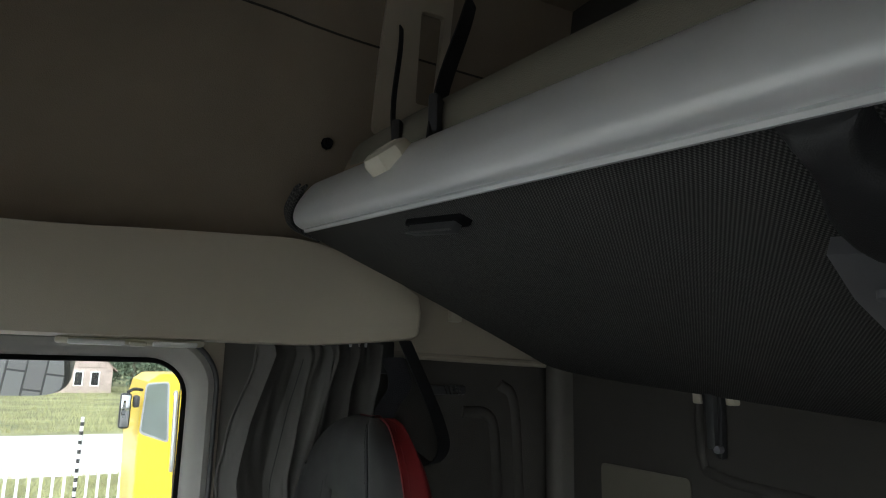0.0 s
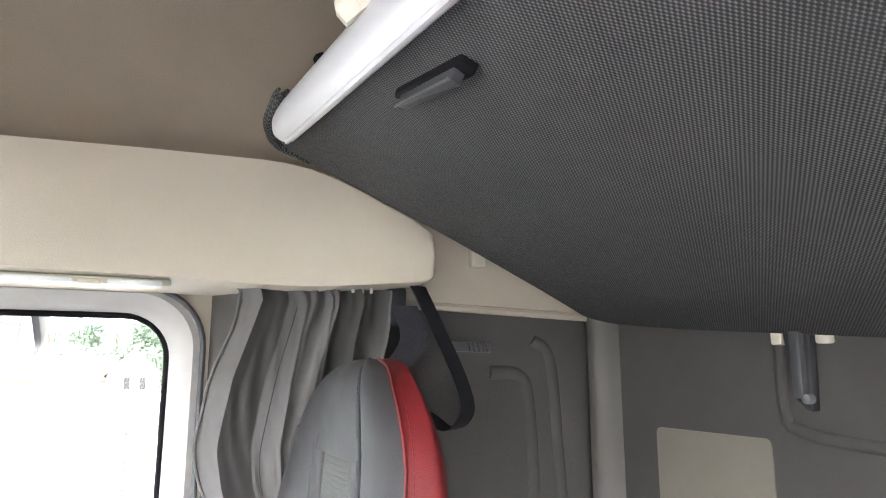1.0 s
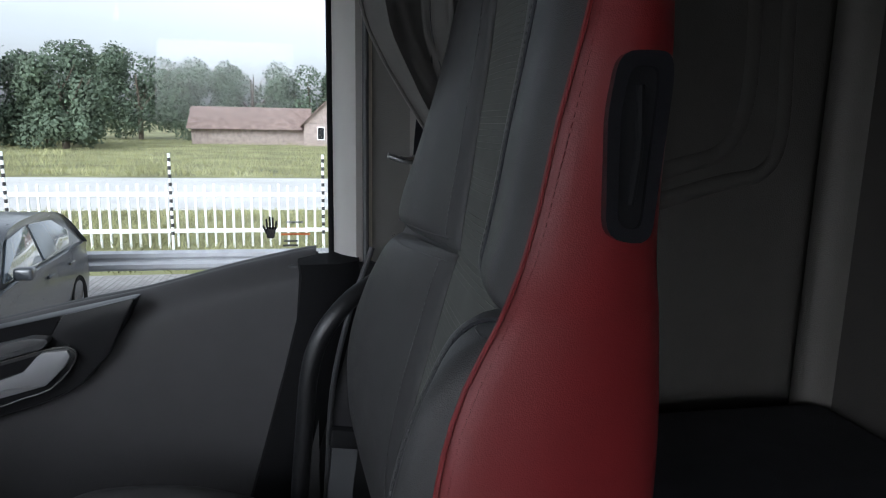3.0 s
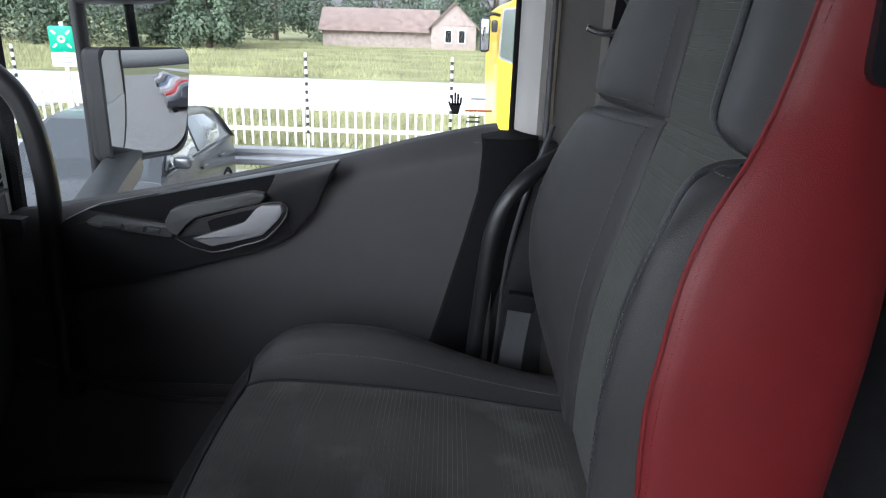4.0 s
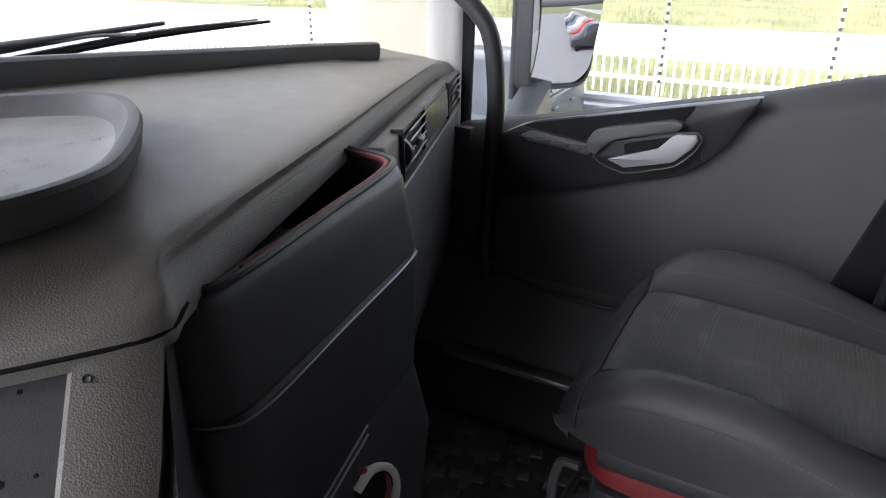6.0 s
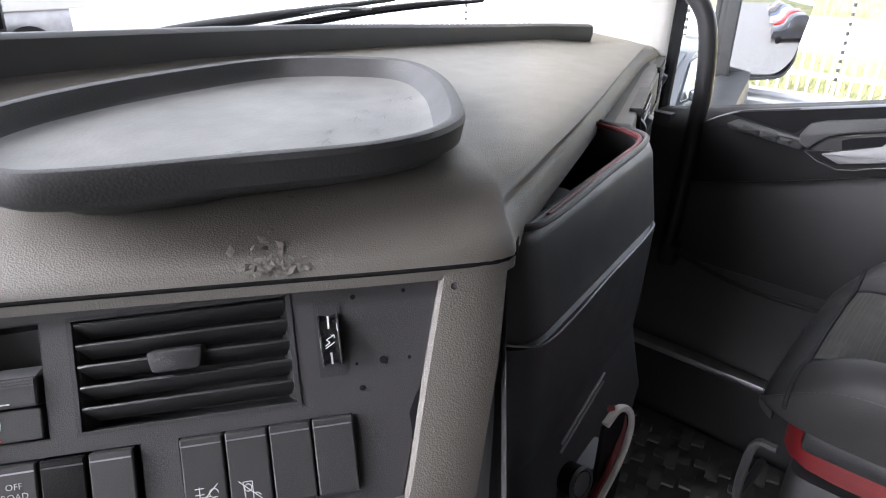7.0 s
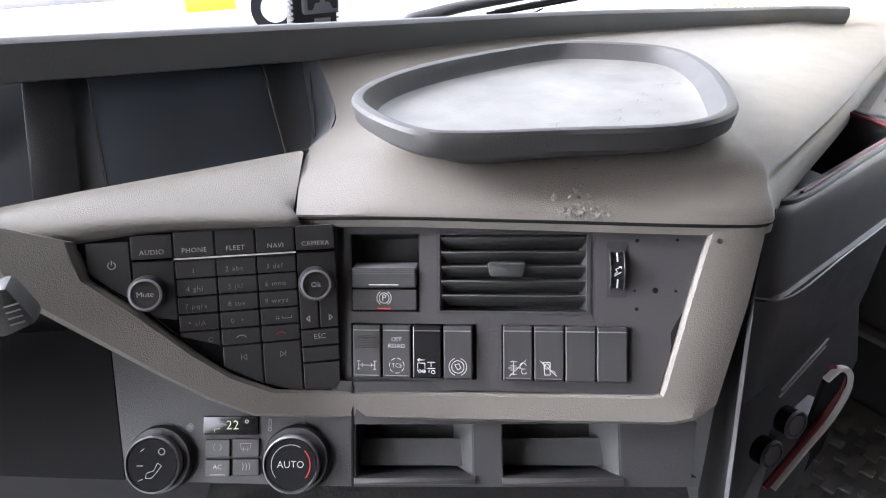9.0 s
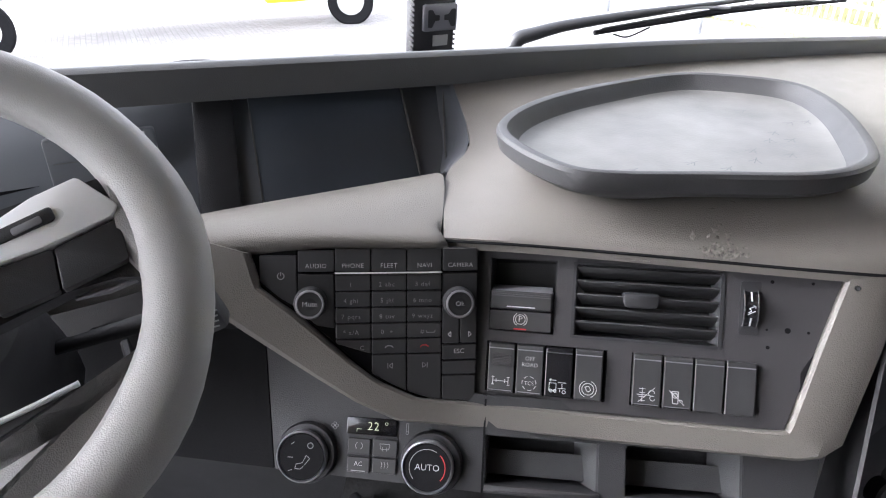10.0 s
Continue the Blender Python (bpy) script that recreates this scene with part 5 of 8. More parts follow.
    part("carcass", sheet(rows, 0.02, (0, 1, 0)), DARKER, d, "black lower dashboard shell", sharp=25)
    # side of the console next to the pocket
    part("console_side", sheet([[R(0.203 - (0.066 - v) * 0.12, v, -0.004), R(0.207 - (0.066 - v) * 0.10, v, -0.05), V(0.47, 0.885, R(0.2, v).z)] for v in (0.060, 0.0, -0.084, -0.30)], 0.004, (0, 1, 0)), DARKER, d)


dash_body()


def passenger_fascia():
    F = basis((0.983, 1.015, 1.413), (0.930, 0.367, -0.024), (0.0, 0.03, 1))
    strip = [(-0.235, 0.030), (-0.235, -0.030), (0.455, -0.038), (0.462, 0.026), (0.30, 0.028)]
    part("passenger_fascia", plate(rounded(strip, 0.006), 0.02, F, 0.004, 0.0), STRIPGREY, DASH, "grey passenger fascia strip")
    part("fascia_bevel", sheet(smooth_grid([[on(F, u, 0.026, -0.002), V(x, y, z)] for u, x, y, z in ((-0.235, 0.725, 0.968, 1.443), (-0.12, 0.86, 1.018, 1.441), (0.0, 0.984, 1.064, 1.439), (0.28, 1.25, 1.162, 1.436), (0.455, 1.39, 1.205, 1.424))], 3, 2), 0.008, (0, 1, -1)), DARKER, DASH, "dark sloping edge above the fascia")
    part("fascia_inset", plate(rounded([(0.012, 0.024), (0.012, -0.022), (0.255, -0.028), (0.245, 0.021)], 0.003), 0.006, F, 0.002, 0.004), STRIPGREY, DASH, "smooth grey inset panel")
    part("fascia_lower", sheet(smooth_grid([[V(0.50, 0.855 + s, z), V(0.735, 0.918 + s, z - 0.006), V(0.985, 1.018 + s, z - 0.016), V(1.20, 1.103 + s, z - 0.025), V(1.412, 1.187 + s, z - 0.034)] for z, s in ((1.395, 0.0), (1.388, -0.003), (1.2, 0.0), (1.05, 0.03), (0.80, 0.14), (FLOOR_Z + 0.03, 0.2))], 3, 3), 0.01, (0, 1, 0)), FASCIAM, DASH, "dark grained lower fascia", sharp=60)
    part("fascia_groove", tube([on(F, -0.245, -0.034, 0.002), on(F, 0.0, -0.037, 0.002), on(F, 0.455, -0.041, 0.002)], 0.0028, 6, 4), STRIPGREY, DASH)
    for u0, u1, v0, v1 in ((-0.155, -0.006, -0.024, 0.030), (0.262, 0.425, -0.030, 0.024)):
        v = part("air_vent", tray_box(u0, v0, u1, v1, 0.012, 0.004, F, 0.0055), DARKER, DASH, "black passenger air vent")
        h = u1 - u0 - 0.026
        for k in range(4):
            part("slat", box((h, 0.014, 0.002), F @ pose((u0 + u1) / 2 + 0.011, v0 + 0.008 + k * 0.0125, 0.003, 40, 0, 0), 0.0006), SLATM, v)
        part("tab", box((0.026, 0.016, 0.008), F @ pose((u0 + u1) / 2, v0 + 0.026, 0.010, 20, 0, 0), 0.002), SATIN, v, "silver vent tab")
        if u0 < 0:
            part("thumb_wheel", lathe([(0.0, -0.005), (0.018, -0.005), (0.019, 0.0), (0.018, 0.005), (0.0, 0.005)], F @ pose(u0 + 0.013, (v0 + v1) / 2, -0.006, 0, 90, 0), 20), DARK, v)
    part("glovebox_lock", lathe([(0, 0.006), (0.006, 0.006), (0.007, 0.0)], F @ pose(-0.20, -0.07, 0.0), 10), GREYMET, DASH, "small metal lock")


passenger_fascia()


def switch_panel():
    # one plate with openings for the pocket, the vent and the switch bays
    us = [-0.1655, -0.1535, -0.0895, -0.0740, -0.0395, -0.0175, 0.0587, 0.0895, 0.0]
    vs = [-0.0815, -0.0715, -0.0225, -0.0125, 0.0585, 0.064]
    holes = ((-0.1535, -0.0125, -0.0895, 0.0585), (-0.0740, -0.0125, 0.0587, 0.0585), (-0.1535, -0.0715, -0.0395, -0.0225), (-0.0175, -0.0715, 0.0895, -0.0225))
    bm = bmesh.new()
    grid = [[bm.verts.new(on(RF, np.interp(v, (-0.0815, -0.07, 0.064), (0.1150, 0.1185, 0.157)) if i == 8 else u, v)) for i, u in enumerate(us)] for v in vs]
    for j in range(5):
        for i in range(8):
            cu, cv = (us[i] + (us[i + 1] if i < 7 else 0.11)) / 2, (vs[j] + vs[j + 1]) / 2
            if not any(h[0] < cu < h[2] and h[1] < cv < h[3] for h in holes):
                bm.faces.new((grid[j][i], grid[j][i + 1], grid[j + 1][i + 1], grid[j + 1][i]))
    back = bmesh.ops.extrude_face_region(bm, geom=list(bm.faces))
    bmesh.ops.translate(bm, vec=RF.col[2].xyz * -0.012, verts=[g for g in back["geom"] if isinstance(g, bmesh.types.BMVert)])
    p = part("switch_panel", bm, PANEL, DASH, "charcoal switch panel with open screw holes", smooth=False)
    for u, v, r in ((0.0983, 0.0507, 0.0022), (0.1312, 0.0511, 0.0018), (0.0962, 0.0079, 0.0014), (0.1133, 0.0083, 0.0034), (0.1302, 0.0077, 0.0016), (0.0979, -0.0078, 0.0022)):
        part("screw_hole", plate(circle(u, v, r * 0.75, 10), 0.002, RF, 0, 0.0006), BLACKR, p, smooth=False)
    part("ragged_hole", plate([(0.1385, -0.006), (0.131, -0.018), (0.126, -0.028), (0.1265, -0.040), (0.1255, -0.045), (0.130, -0.045)], 0.002, RF, 0, 0.0007), BLACKR, p, "broken ragged hole", smooth=False)
    # parking brake in a deep pocket
    part("brake_pocket", tray_box(-0.1525, -0.0118, -0.0905, 0.0575, 0.035, 0.001, RF), DARKER, p, "black recess over the parking brake")
    fr = RF @ pose(-0.122, 0, 0)
    part("brake_lever", plate(rect(-0.0295, 0.0095, 0.0295, 0.0275, 0.002), 0.018, fr, 0.002, 0.004), KEYM, p, "black parking brake lever", smooth=False)
    part("lever_top", box((0.0575, 0.003, 0.014), fr @ pose(0, 0.0283, -0.004, 20, 0, 0), 0.001), GREYMET, p, "worn pale lever edge")
    part("brake_face", plate(rect(-0.0295, -0.0105, 0.0295, 0.0085, 0.002), 0.01, fr, 0.001, 0.002), KEYM, p, smooth=False)
    for k in range(3):
        part("grip_rib", box((0.056, 0.0010, 0.001), fr @ pose(0, 0.0225 + k * 0.0018, 0.0042)), DARK, p)
    part("edge_line", box((0.027, 0.0008, 0.0006), RF @ pose(-0.122, 0.0125, 0.0043)), PRINT, p)
    part("brake_symbol", stroke([arc(0, 0, 0.0046, 0, 360, 20), arc(0, 0, 0.0065, 120, 240), arc(0, 0, 0.0065, -60, 60)], 0.0006, fr @ pose(0, 0.0005, 0.0020)), PRINT, p, smooth=False)
    text("P", 0.0085, fr @ pose(0, 0.0005, 0.0020), PRINT, p)
    part("red_mark", plate(rect(-0.006, -0.0095, 0.006, -0.0082), 0.0003, fr, 0, 0.0026), REDPRINT, p)
    # air vent
    v = part("air_vent", tray_box(-0.0735, -0.012, 0.0582, 0.058, 0.03, 0.001, RF), DARKER, DASH, "black centre air vent")
    part("vent_frame", ring_plate(rect(-0.0745, -0.013, 0.0592, 0.059), rect(-0.0715, -0.0105, 0.0562, 0.0565), 0.006, RF, 0.001), DARKER, v)
    for k in range(5):
        part("slat", box((0.126, 0.0165, 0.0022), RF @ pose(-0.0077, 0.0495 - k * 0.0128, -0.006, 52, 0, 0), 0.0008), KEYM, v)
    for s in (-1, 1):
        part("cheek", sheet([[on(RF, -0.0077 + s * 0.064, v0, -0.002), on(RF, -0.0077 + s * 0.058, v0, -0.016)] for v0 in (-0.010, 0.056)], 0.002, tuple(RF.col[0].xyz)), DARK, v)
    part("tab", plate(rounded([(-0.0295, 0.033), (0.0045, 0.033), (0.002, 0.0195), (-0.027, 0.0195)], 0.004), 0.012, RF, 0.002, 0.007), DARKER, v, "dark sliding tab")
    # vent thumb wheel
    part("wheel_slot", plate(rect(0.0725, 0.002, 0.0895, 0.0500, 0.002), 0.001, RF, 0, 0.0008), DARKER, p)
    w = part("thumb_wheel", lathe([(0.0, -0.0062), (0.0205, -0.0062), (0.0215, -0.005), (0.0205, 0.0), (0.0215, 0.005), (0.0205, 0.0062), (0.0, 0.0062)], RF @ pose(0.0812, 0.0255, -0.0135, 0, 90, 0), 40), GLOSSK, DASH, "gloss black thumb wheel with chrome edges")
    for s in (-1, 1):
        part("rim", tube([on(RF, 0.0812 + s * 0.0058, 0.0255 + 0.0215 * math.sin(a), -0.0135 + 0.0217 * math.cos(a)) for a in np.linspace(-1.15, 1.15, 14)], 0.0007, 6, 1), CHROME, w)
    rim = lambda a: RF @ pose(0.0812, 0.0255, -0.0135) @ Matrix.Rotation(-a, 4, 'X') @ pose(0, 0, 0.0213)
    for a in (-0.55, 0.55):
        part("mark", plate(rect(-0.0006, -0.0045, 0.0006, 0.0045), 0.0003, rim(a), 0, 0.0005), PRINT, w)
    part("mark", stroke([[(-0.003, -0.003), (0.0, -0.001), (-0.002, 0.001), (0.003, 0.0035)], [(-0.003, -0.0045), (0.003, -0.001)], [(0.001, 0.0035), (0.003, 0.0035), (0.003, 0.0015)]], 0.0006, rim(0.0), 0.0007), PRINT, w, smooth=False)
    # rocker switches in two banks
    cols = [-0.1505, -0.1232, -0.0959, -0.0684, -0.0160, 0.0109, 0.0376, 0.0642]
    part("switch_bay", tray_box(-0.1525, -0.0715, -0.0400, -0.0228, 0.012, 0.001, RF), BLACKR, p)
    part("switch_bay", tray_box(-0.0170, -0.0715, 0.0890, -0.0222, 0.012, 0.001, RF), BLACKR, p)
    icons = [[[(-0.008, 0.004), (-0.008, -0.004)], [(-0.0095, 0.004), (-0.0065, 0.004)], [(-0.0095, -0.004), (-0.0065, -0.004)], [(0.008, 0.004), (0.008, -0.004)], [(0.0065, 0.004), (0.0095, 0.004)], [(0.0065, -0.004), (0.0095, -0.004)], [(-0.008, 0), (0.008, 0)], [(-0.0045, 0.002), (-0.0045, -0.002)], [(0.0045, 0.002), (0.0045, -0.002)]],
             [arc(0, 0, 0.0072, a, a + 32, 4) for a in range(0, 360, 52)],
             [[(-0.009, 0.006), (-0.002, 0.006)], [(-0.009, 0.006), (-0.007, 0.0075)], [(-0.009, 0.006), (-0.007, 0.0045)], [(-0.009, 0.003), (-0.002, 0.003), (-0.002, -0.005), (-0.009, -0.005), (-0.009, 0.003)], arc(-0.007, -0.005, 0.0015, 0, 360, 8), arc(-0.003, -0.005, 0.0015, 0, 360, 8), [(0.0, 0.004), (0.008, 0.004)], [(0.004, 0.003), (0.004, -0.001)], [(0.0, -0.002), (0.008, -0.002)], [(0.002, -0.006), (0.002, -0.003)], arc(0.006, -0.0055, 0.0018, 0, 360, 8)],
             [arc(0, 0, 0.006, 0, 360, 18), arc(0, 0, 0.0085, 110, 250), arc(0, 0, 0.0085, -70, 70), [(-0.003, 0.002), (0.001, 0.003), (0.003, -0.001), (0.000, -0.003), (-0.003, 0.002)]],
             [[(-0.008, -0.008), (0.008, 0.008)], [(-0.004, 0.007), (-0.004, -0.007)], [(-0.007, 0.006), (-0.001, 0.006)], [(-0.007, 0.002), (-0.001, 0.002)], [(-0.007, -0.002), (-0.001, -0.002)], [(-0.007, -0.006), (-0.001, -0.006)], arc(0.005, 0.002, 0.003, 0, 300, 8), arc(0.006, -0.003, 0.0025, 60, 340, 8), [(-0.009, 0.0), (0.003, 0.0)]],
             [[(-0.008, 0.007), (0.007, -0.007)], [(-0.005, 0.006), (0.001, 0.006), (0.001, -0.006), (-0.004, -0.006), (-0.005, 0.006)], [(0.001, -0.002), (0.004, -0.002), (0.006, -0.004)], arc(-0.002, 0.002, 0.0025, 0, 360, 8)], [], []]
    for i, c in enumerate(cols):
        z = -0.0235 if i < 4 else -0.0228
        body = rect(c, -0.0705, c + 0.0255, z, 0.0012)
        material = GLOSSK if i == 2 else KEYM
        k = part("rocker_switch", plate(body, 0.012, RF, 0.0012, 0.005), material, DASH, "black rocker switch", smooth=False)
        mm = RF @ pose(c + 0.01275, -0.0595, 0.005)
        part("bevel_edge", box((0.0235, 0.0009, 0.0008), RF @ pose(c + 0.01275, z - 0.0045, 0.0052)), GREYMET if i != 2 else DARK, k)
        if icons[i]:
            part("symbol", stroke(icons[i], 0.0006, mm @ Matrix.Diagonal((0.92, 0.92, 1, 1)), 0.0004), PRINT, k, smooth=False)
        if i < 2 or i in (4, 5):
            part("lens_strip", box((0.0215, 0.0007, 0.0006), RF @ pose(c + 0.01275, -0.0685, 0.0052)), GREYMET, k)
        if i == 0:
            for r in range(8):
                part("grip_rib", box((0.0175, 0.0009, 0.0012), RF @ pose(c + 0.0125, -0.0335 - r * 0.0015, 0.0058)), PANEL, k)
        if i == 1:
            text("OFF", 0.0055, RF @ pose(c + 0.01275, -0.0360, 0.005), PRINT, k)
            text("ROAD", 0.0055, RF @ pose(c + 0.01275, -0.0420, 0.005), PRINT, k)
            text("TCS", 0.0052, mm, PRINT, k)


switch_panel()


def key_pad():
    out = smooth_line([V((*p, 0)) for p in ((-0.138, 0.050), (-0.098, 0.0545), (-0.06, 0.0563), (-0.02, 0.0572), (0.03, 0.0572), (0.070, 0.0560))], 3)
    low = smooth_line([V((*p, 0)) for p in ((0.0690, -0.098), (0.0446, -0.0945), (0.0124, -0.0871), (-0.0214, -0.0704), (-0.0492, -0.0487), (-0.0929, -0.008), (-0.1295, 0.0200), (-0.139, 0.040))], 3)
    base = [(p.x, p.y) for p in out + low]
    pad = part("key_pad", plate(base, 0.012, KF, 0, -0.002), BLACKR, DASH, "black infotainment key pad with white lettering")
    part("edge_line", tube([on(KF, p.x, p.y, 0.0) for p in out[:1] + low[::-1]], 0.0014, 6, 1), GLOSSK, pad)
    g = 0.0006

    def below(u):
        """Lower edge of the pad at u."""
        pts = sorted((p.x, p.y) for p in low)
        return float(np.interp(u, [p[0] for p in pts], [p[1] for p in pts]))

    def key(u0, v0, u1, v1, name="key", lift=0.002, material=None):
        cut = []
        for u, v in ((u0, v0), (u1, v0)):
            cut.append((u, max(v, below(u) + 0.0015)))
        poly = [cut[0], cut[1], (u1, v1), (u0, v1)]
        if below((u0 + u1) / 2) > v0:
            poly.insert(1, ((u0 + u1) / 2, max(v0, below((u0 + u1) / 2) + 0.0015)))
        poly = [(u + (g if u < (u0 + u1) / 2 - 1e-6 else -g if u > (u0 + u1) / 2 + 1e-6 else 0), v + (g if v < (v0 + v1) / 2 else -g)) for u, v in poly]
        if max(p[1] for p in poly) - min(p[1] for p in poly) < 0.004:
            return None
        return part(name, plate(rounded(poly, 0.0012, 2), 0.006, KF, 0.0008, lift), material or KEYM, pad, smooth=False)
    cols = [-0.0645, -0.0310, 0.0025, 0.0360, 0.0705]
    top = [(-0.0985, "AUDIO"), (-0.0645, "PHONE"), (-0.0310, "FLEET"), (0.0025, "NAVI"), (0.0360, "CAMERA")]
    for (u, word), u1 in zip(top, (-0.0645, -0.0310, 0.0025, 0.0360, 0.0705)):
        k = key(u, 0.0335, u1, 0.0562 if u > -0.09 else 0.0545)
        text(word, 0.0060, KF @ pose((u + u1) / 2, 0.0395, 0.002), PRINT, k, spread=1.05)
    key(-0.133, 0.0, -0.0985, 0.050, lift=0.001)
    part("power_symbol", stroke([arc(-0.1135, 0.0305, 0.003, 120, 420, 14), [(-0.1135, 0.0345), (-0.1135, 0.031)]], 0.0006, KF, 0.0016), PRINT, pad, smooth=False)
    key(-0.0985, -0.02, -0.0645, 0.0328, lift=0.0008)
    part("white_line", box((0.1005, 0.0013, 0.0015), KF @ pose(-0.0142, 0.0328, 0.002)), WHITE, pad, "white divider line")
    rows = [0.0318, 0.0155, 0.0002, -0.0148, -0.0298, -0.0447]
    words = [["1", "2 abc", "3 def"], ["4 ghi", "5 jkl", "6 mno"], ["7 pqrs", "8 tuv", "9 wxyz"], ["* a/A", "0  +", "#"], ["C", "", ""]]
    for r in range(5):
        for c in range(3):
            k = key(cols[c], rows[r + 1], cols[c + 1], rows[r])
            if k is None:
                continue
            mu, mv = (cols[c] + cols[c + 1]) / 2 + (0.008 if r == 4 else -0.002), rows[r + 1] + 0.0062
            if words[r][c]:
                text(words[r][c], 0.0062, KF @ pose(mu, mv, 0.002), DIMPRINT, k, spread=1.15)
            if r == 3 and c == 2:
                part("symbol", stroke([[(mu + 0.004, mv + 0.001), (mu + 0.004, mv - 0.001), (mu + 0.012, mv - 0.001), (mu + 0.012, mv + 0.001)]], 0.0006, KF, 0.0024), DIMPRINT, k, smooth=False)
            if r == 4 and c:
                part("symbol", stroke([[(mu - 0.012, mv), (mu - 0.010, mv + 0.0018), (mu - 0.006, mv + 0.0018), (mu - 0.004, mv)]], 0.001, KF, 0.0024), REDPRINT if c == 2 else DIMPRINT, k, smooth=False)
    k1 = key(-0.0310, -0.085, 0.0025, -0.0447)
    k2 = key(0.0025, -0.092, 0.0360, -0.0447)
    for kk, u, s in ((k1, -0.013, -1), (k2, 0.0195, 1)):
        part("symbol", stroke([[(u - 0.002 * s, -0.0535), (u - 0.002 * s, -0.0585), (u + 0.0015 * s, -0.056), (u - 0.002 * s, -0.0535)], [(u + 0.0025 * s, -0.0535), (u + 0.0025 * s, -0.0585)]], 0.0005, KF, 0.0024), DIMPRINT, kk, smooth=False)
    key(0.0360, 0.0, 0.0705, 0.0328, lift=0.0008)
    for u0, u1, s in ((0.0360, 0.0532, -1), (0.0532, 0.0700, 1)):
        kk = key(u0, -0.0363, u1, 0.0)
        um = (u0 + u1) / 2 + 0.001 * s
        part("symbol", stroke([[(um - 0.001 * s, -0.0245), (um - 0.001 * s, -0.0295), (um + 0.0018 * s, -0.027), (um - 0.001 * s, -0.0245)]], 0.0006, KF, 0.0024), PRINT, kk, smooth=False)
    k = key(0.0360, -0.0520, 0.0700, -0.0366)
    text("ESC", 0.0064, KF @ pose(0.0525, -0.0435, 0.002), PRINT, k)
    key(0.0360, -0.0665, 0.0695, -0.0522)
    key(0.0360, -0.0925, 0.0692, -0.0667)
    for u, v, word in ((-0.0868, 0.0058, "Mute"), (0.0516, 0.0042, "Ok")):
        m = KF @ pose(u, v, 0.0)
        kn = part("knob", lathe([(0.0150, -0.002), (0.0150, 0.008), (0.0138, 0.0125), (0.0128, 0.0130)], m, 36), DARKER, DASH, "black turning knob with chrome ring")
        part("ring", lathe([(0.0132, 0.010), (0.0132, 0.0138), (0.0116, 0.0142), (0.0108, 0.0125)], m, 36), SATIN, kn, "chrome ring")
        part("cap", lathe([(0.0, 0.0128), (0.0112, 0.0132), (0.0113, 0.011)], m, 36), KEYM, kn)
        text(word, 0.0066, m @ pose(0, 0, 0.0134), PRINT, kn)


key_pad()


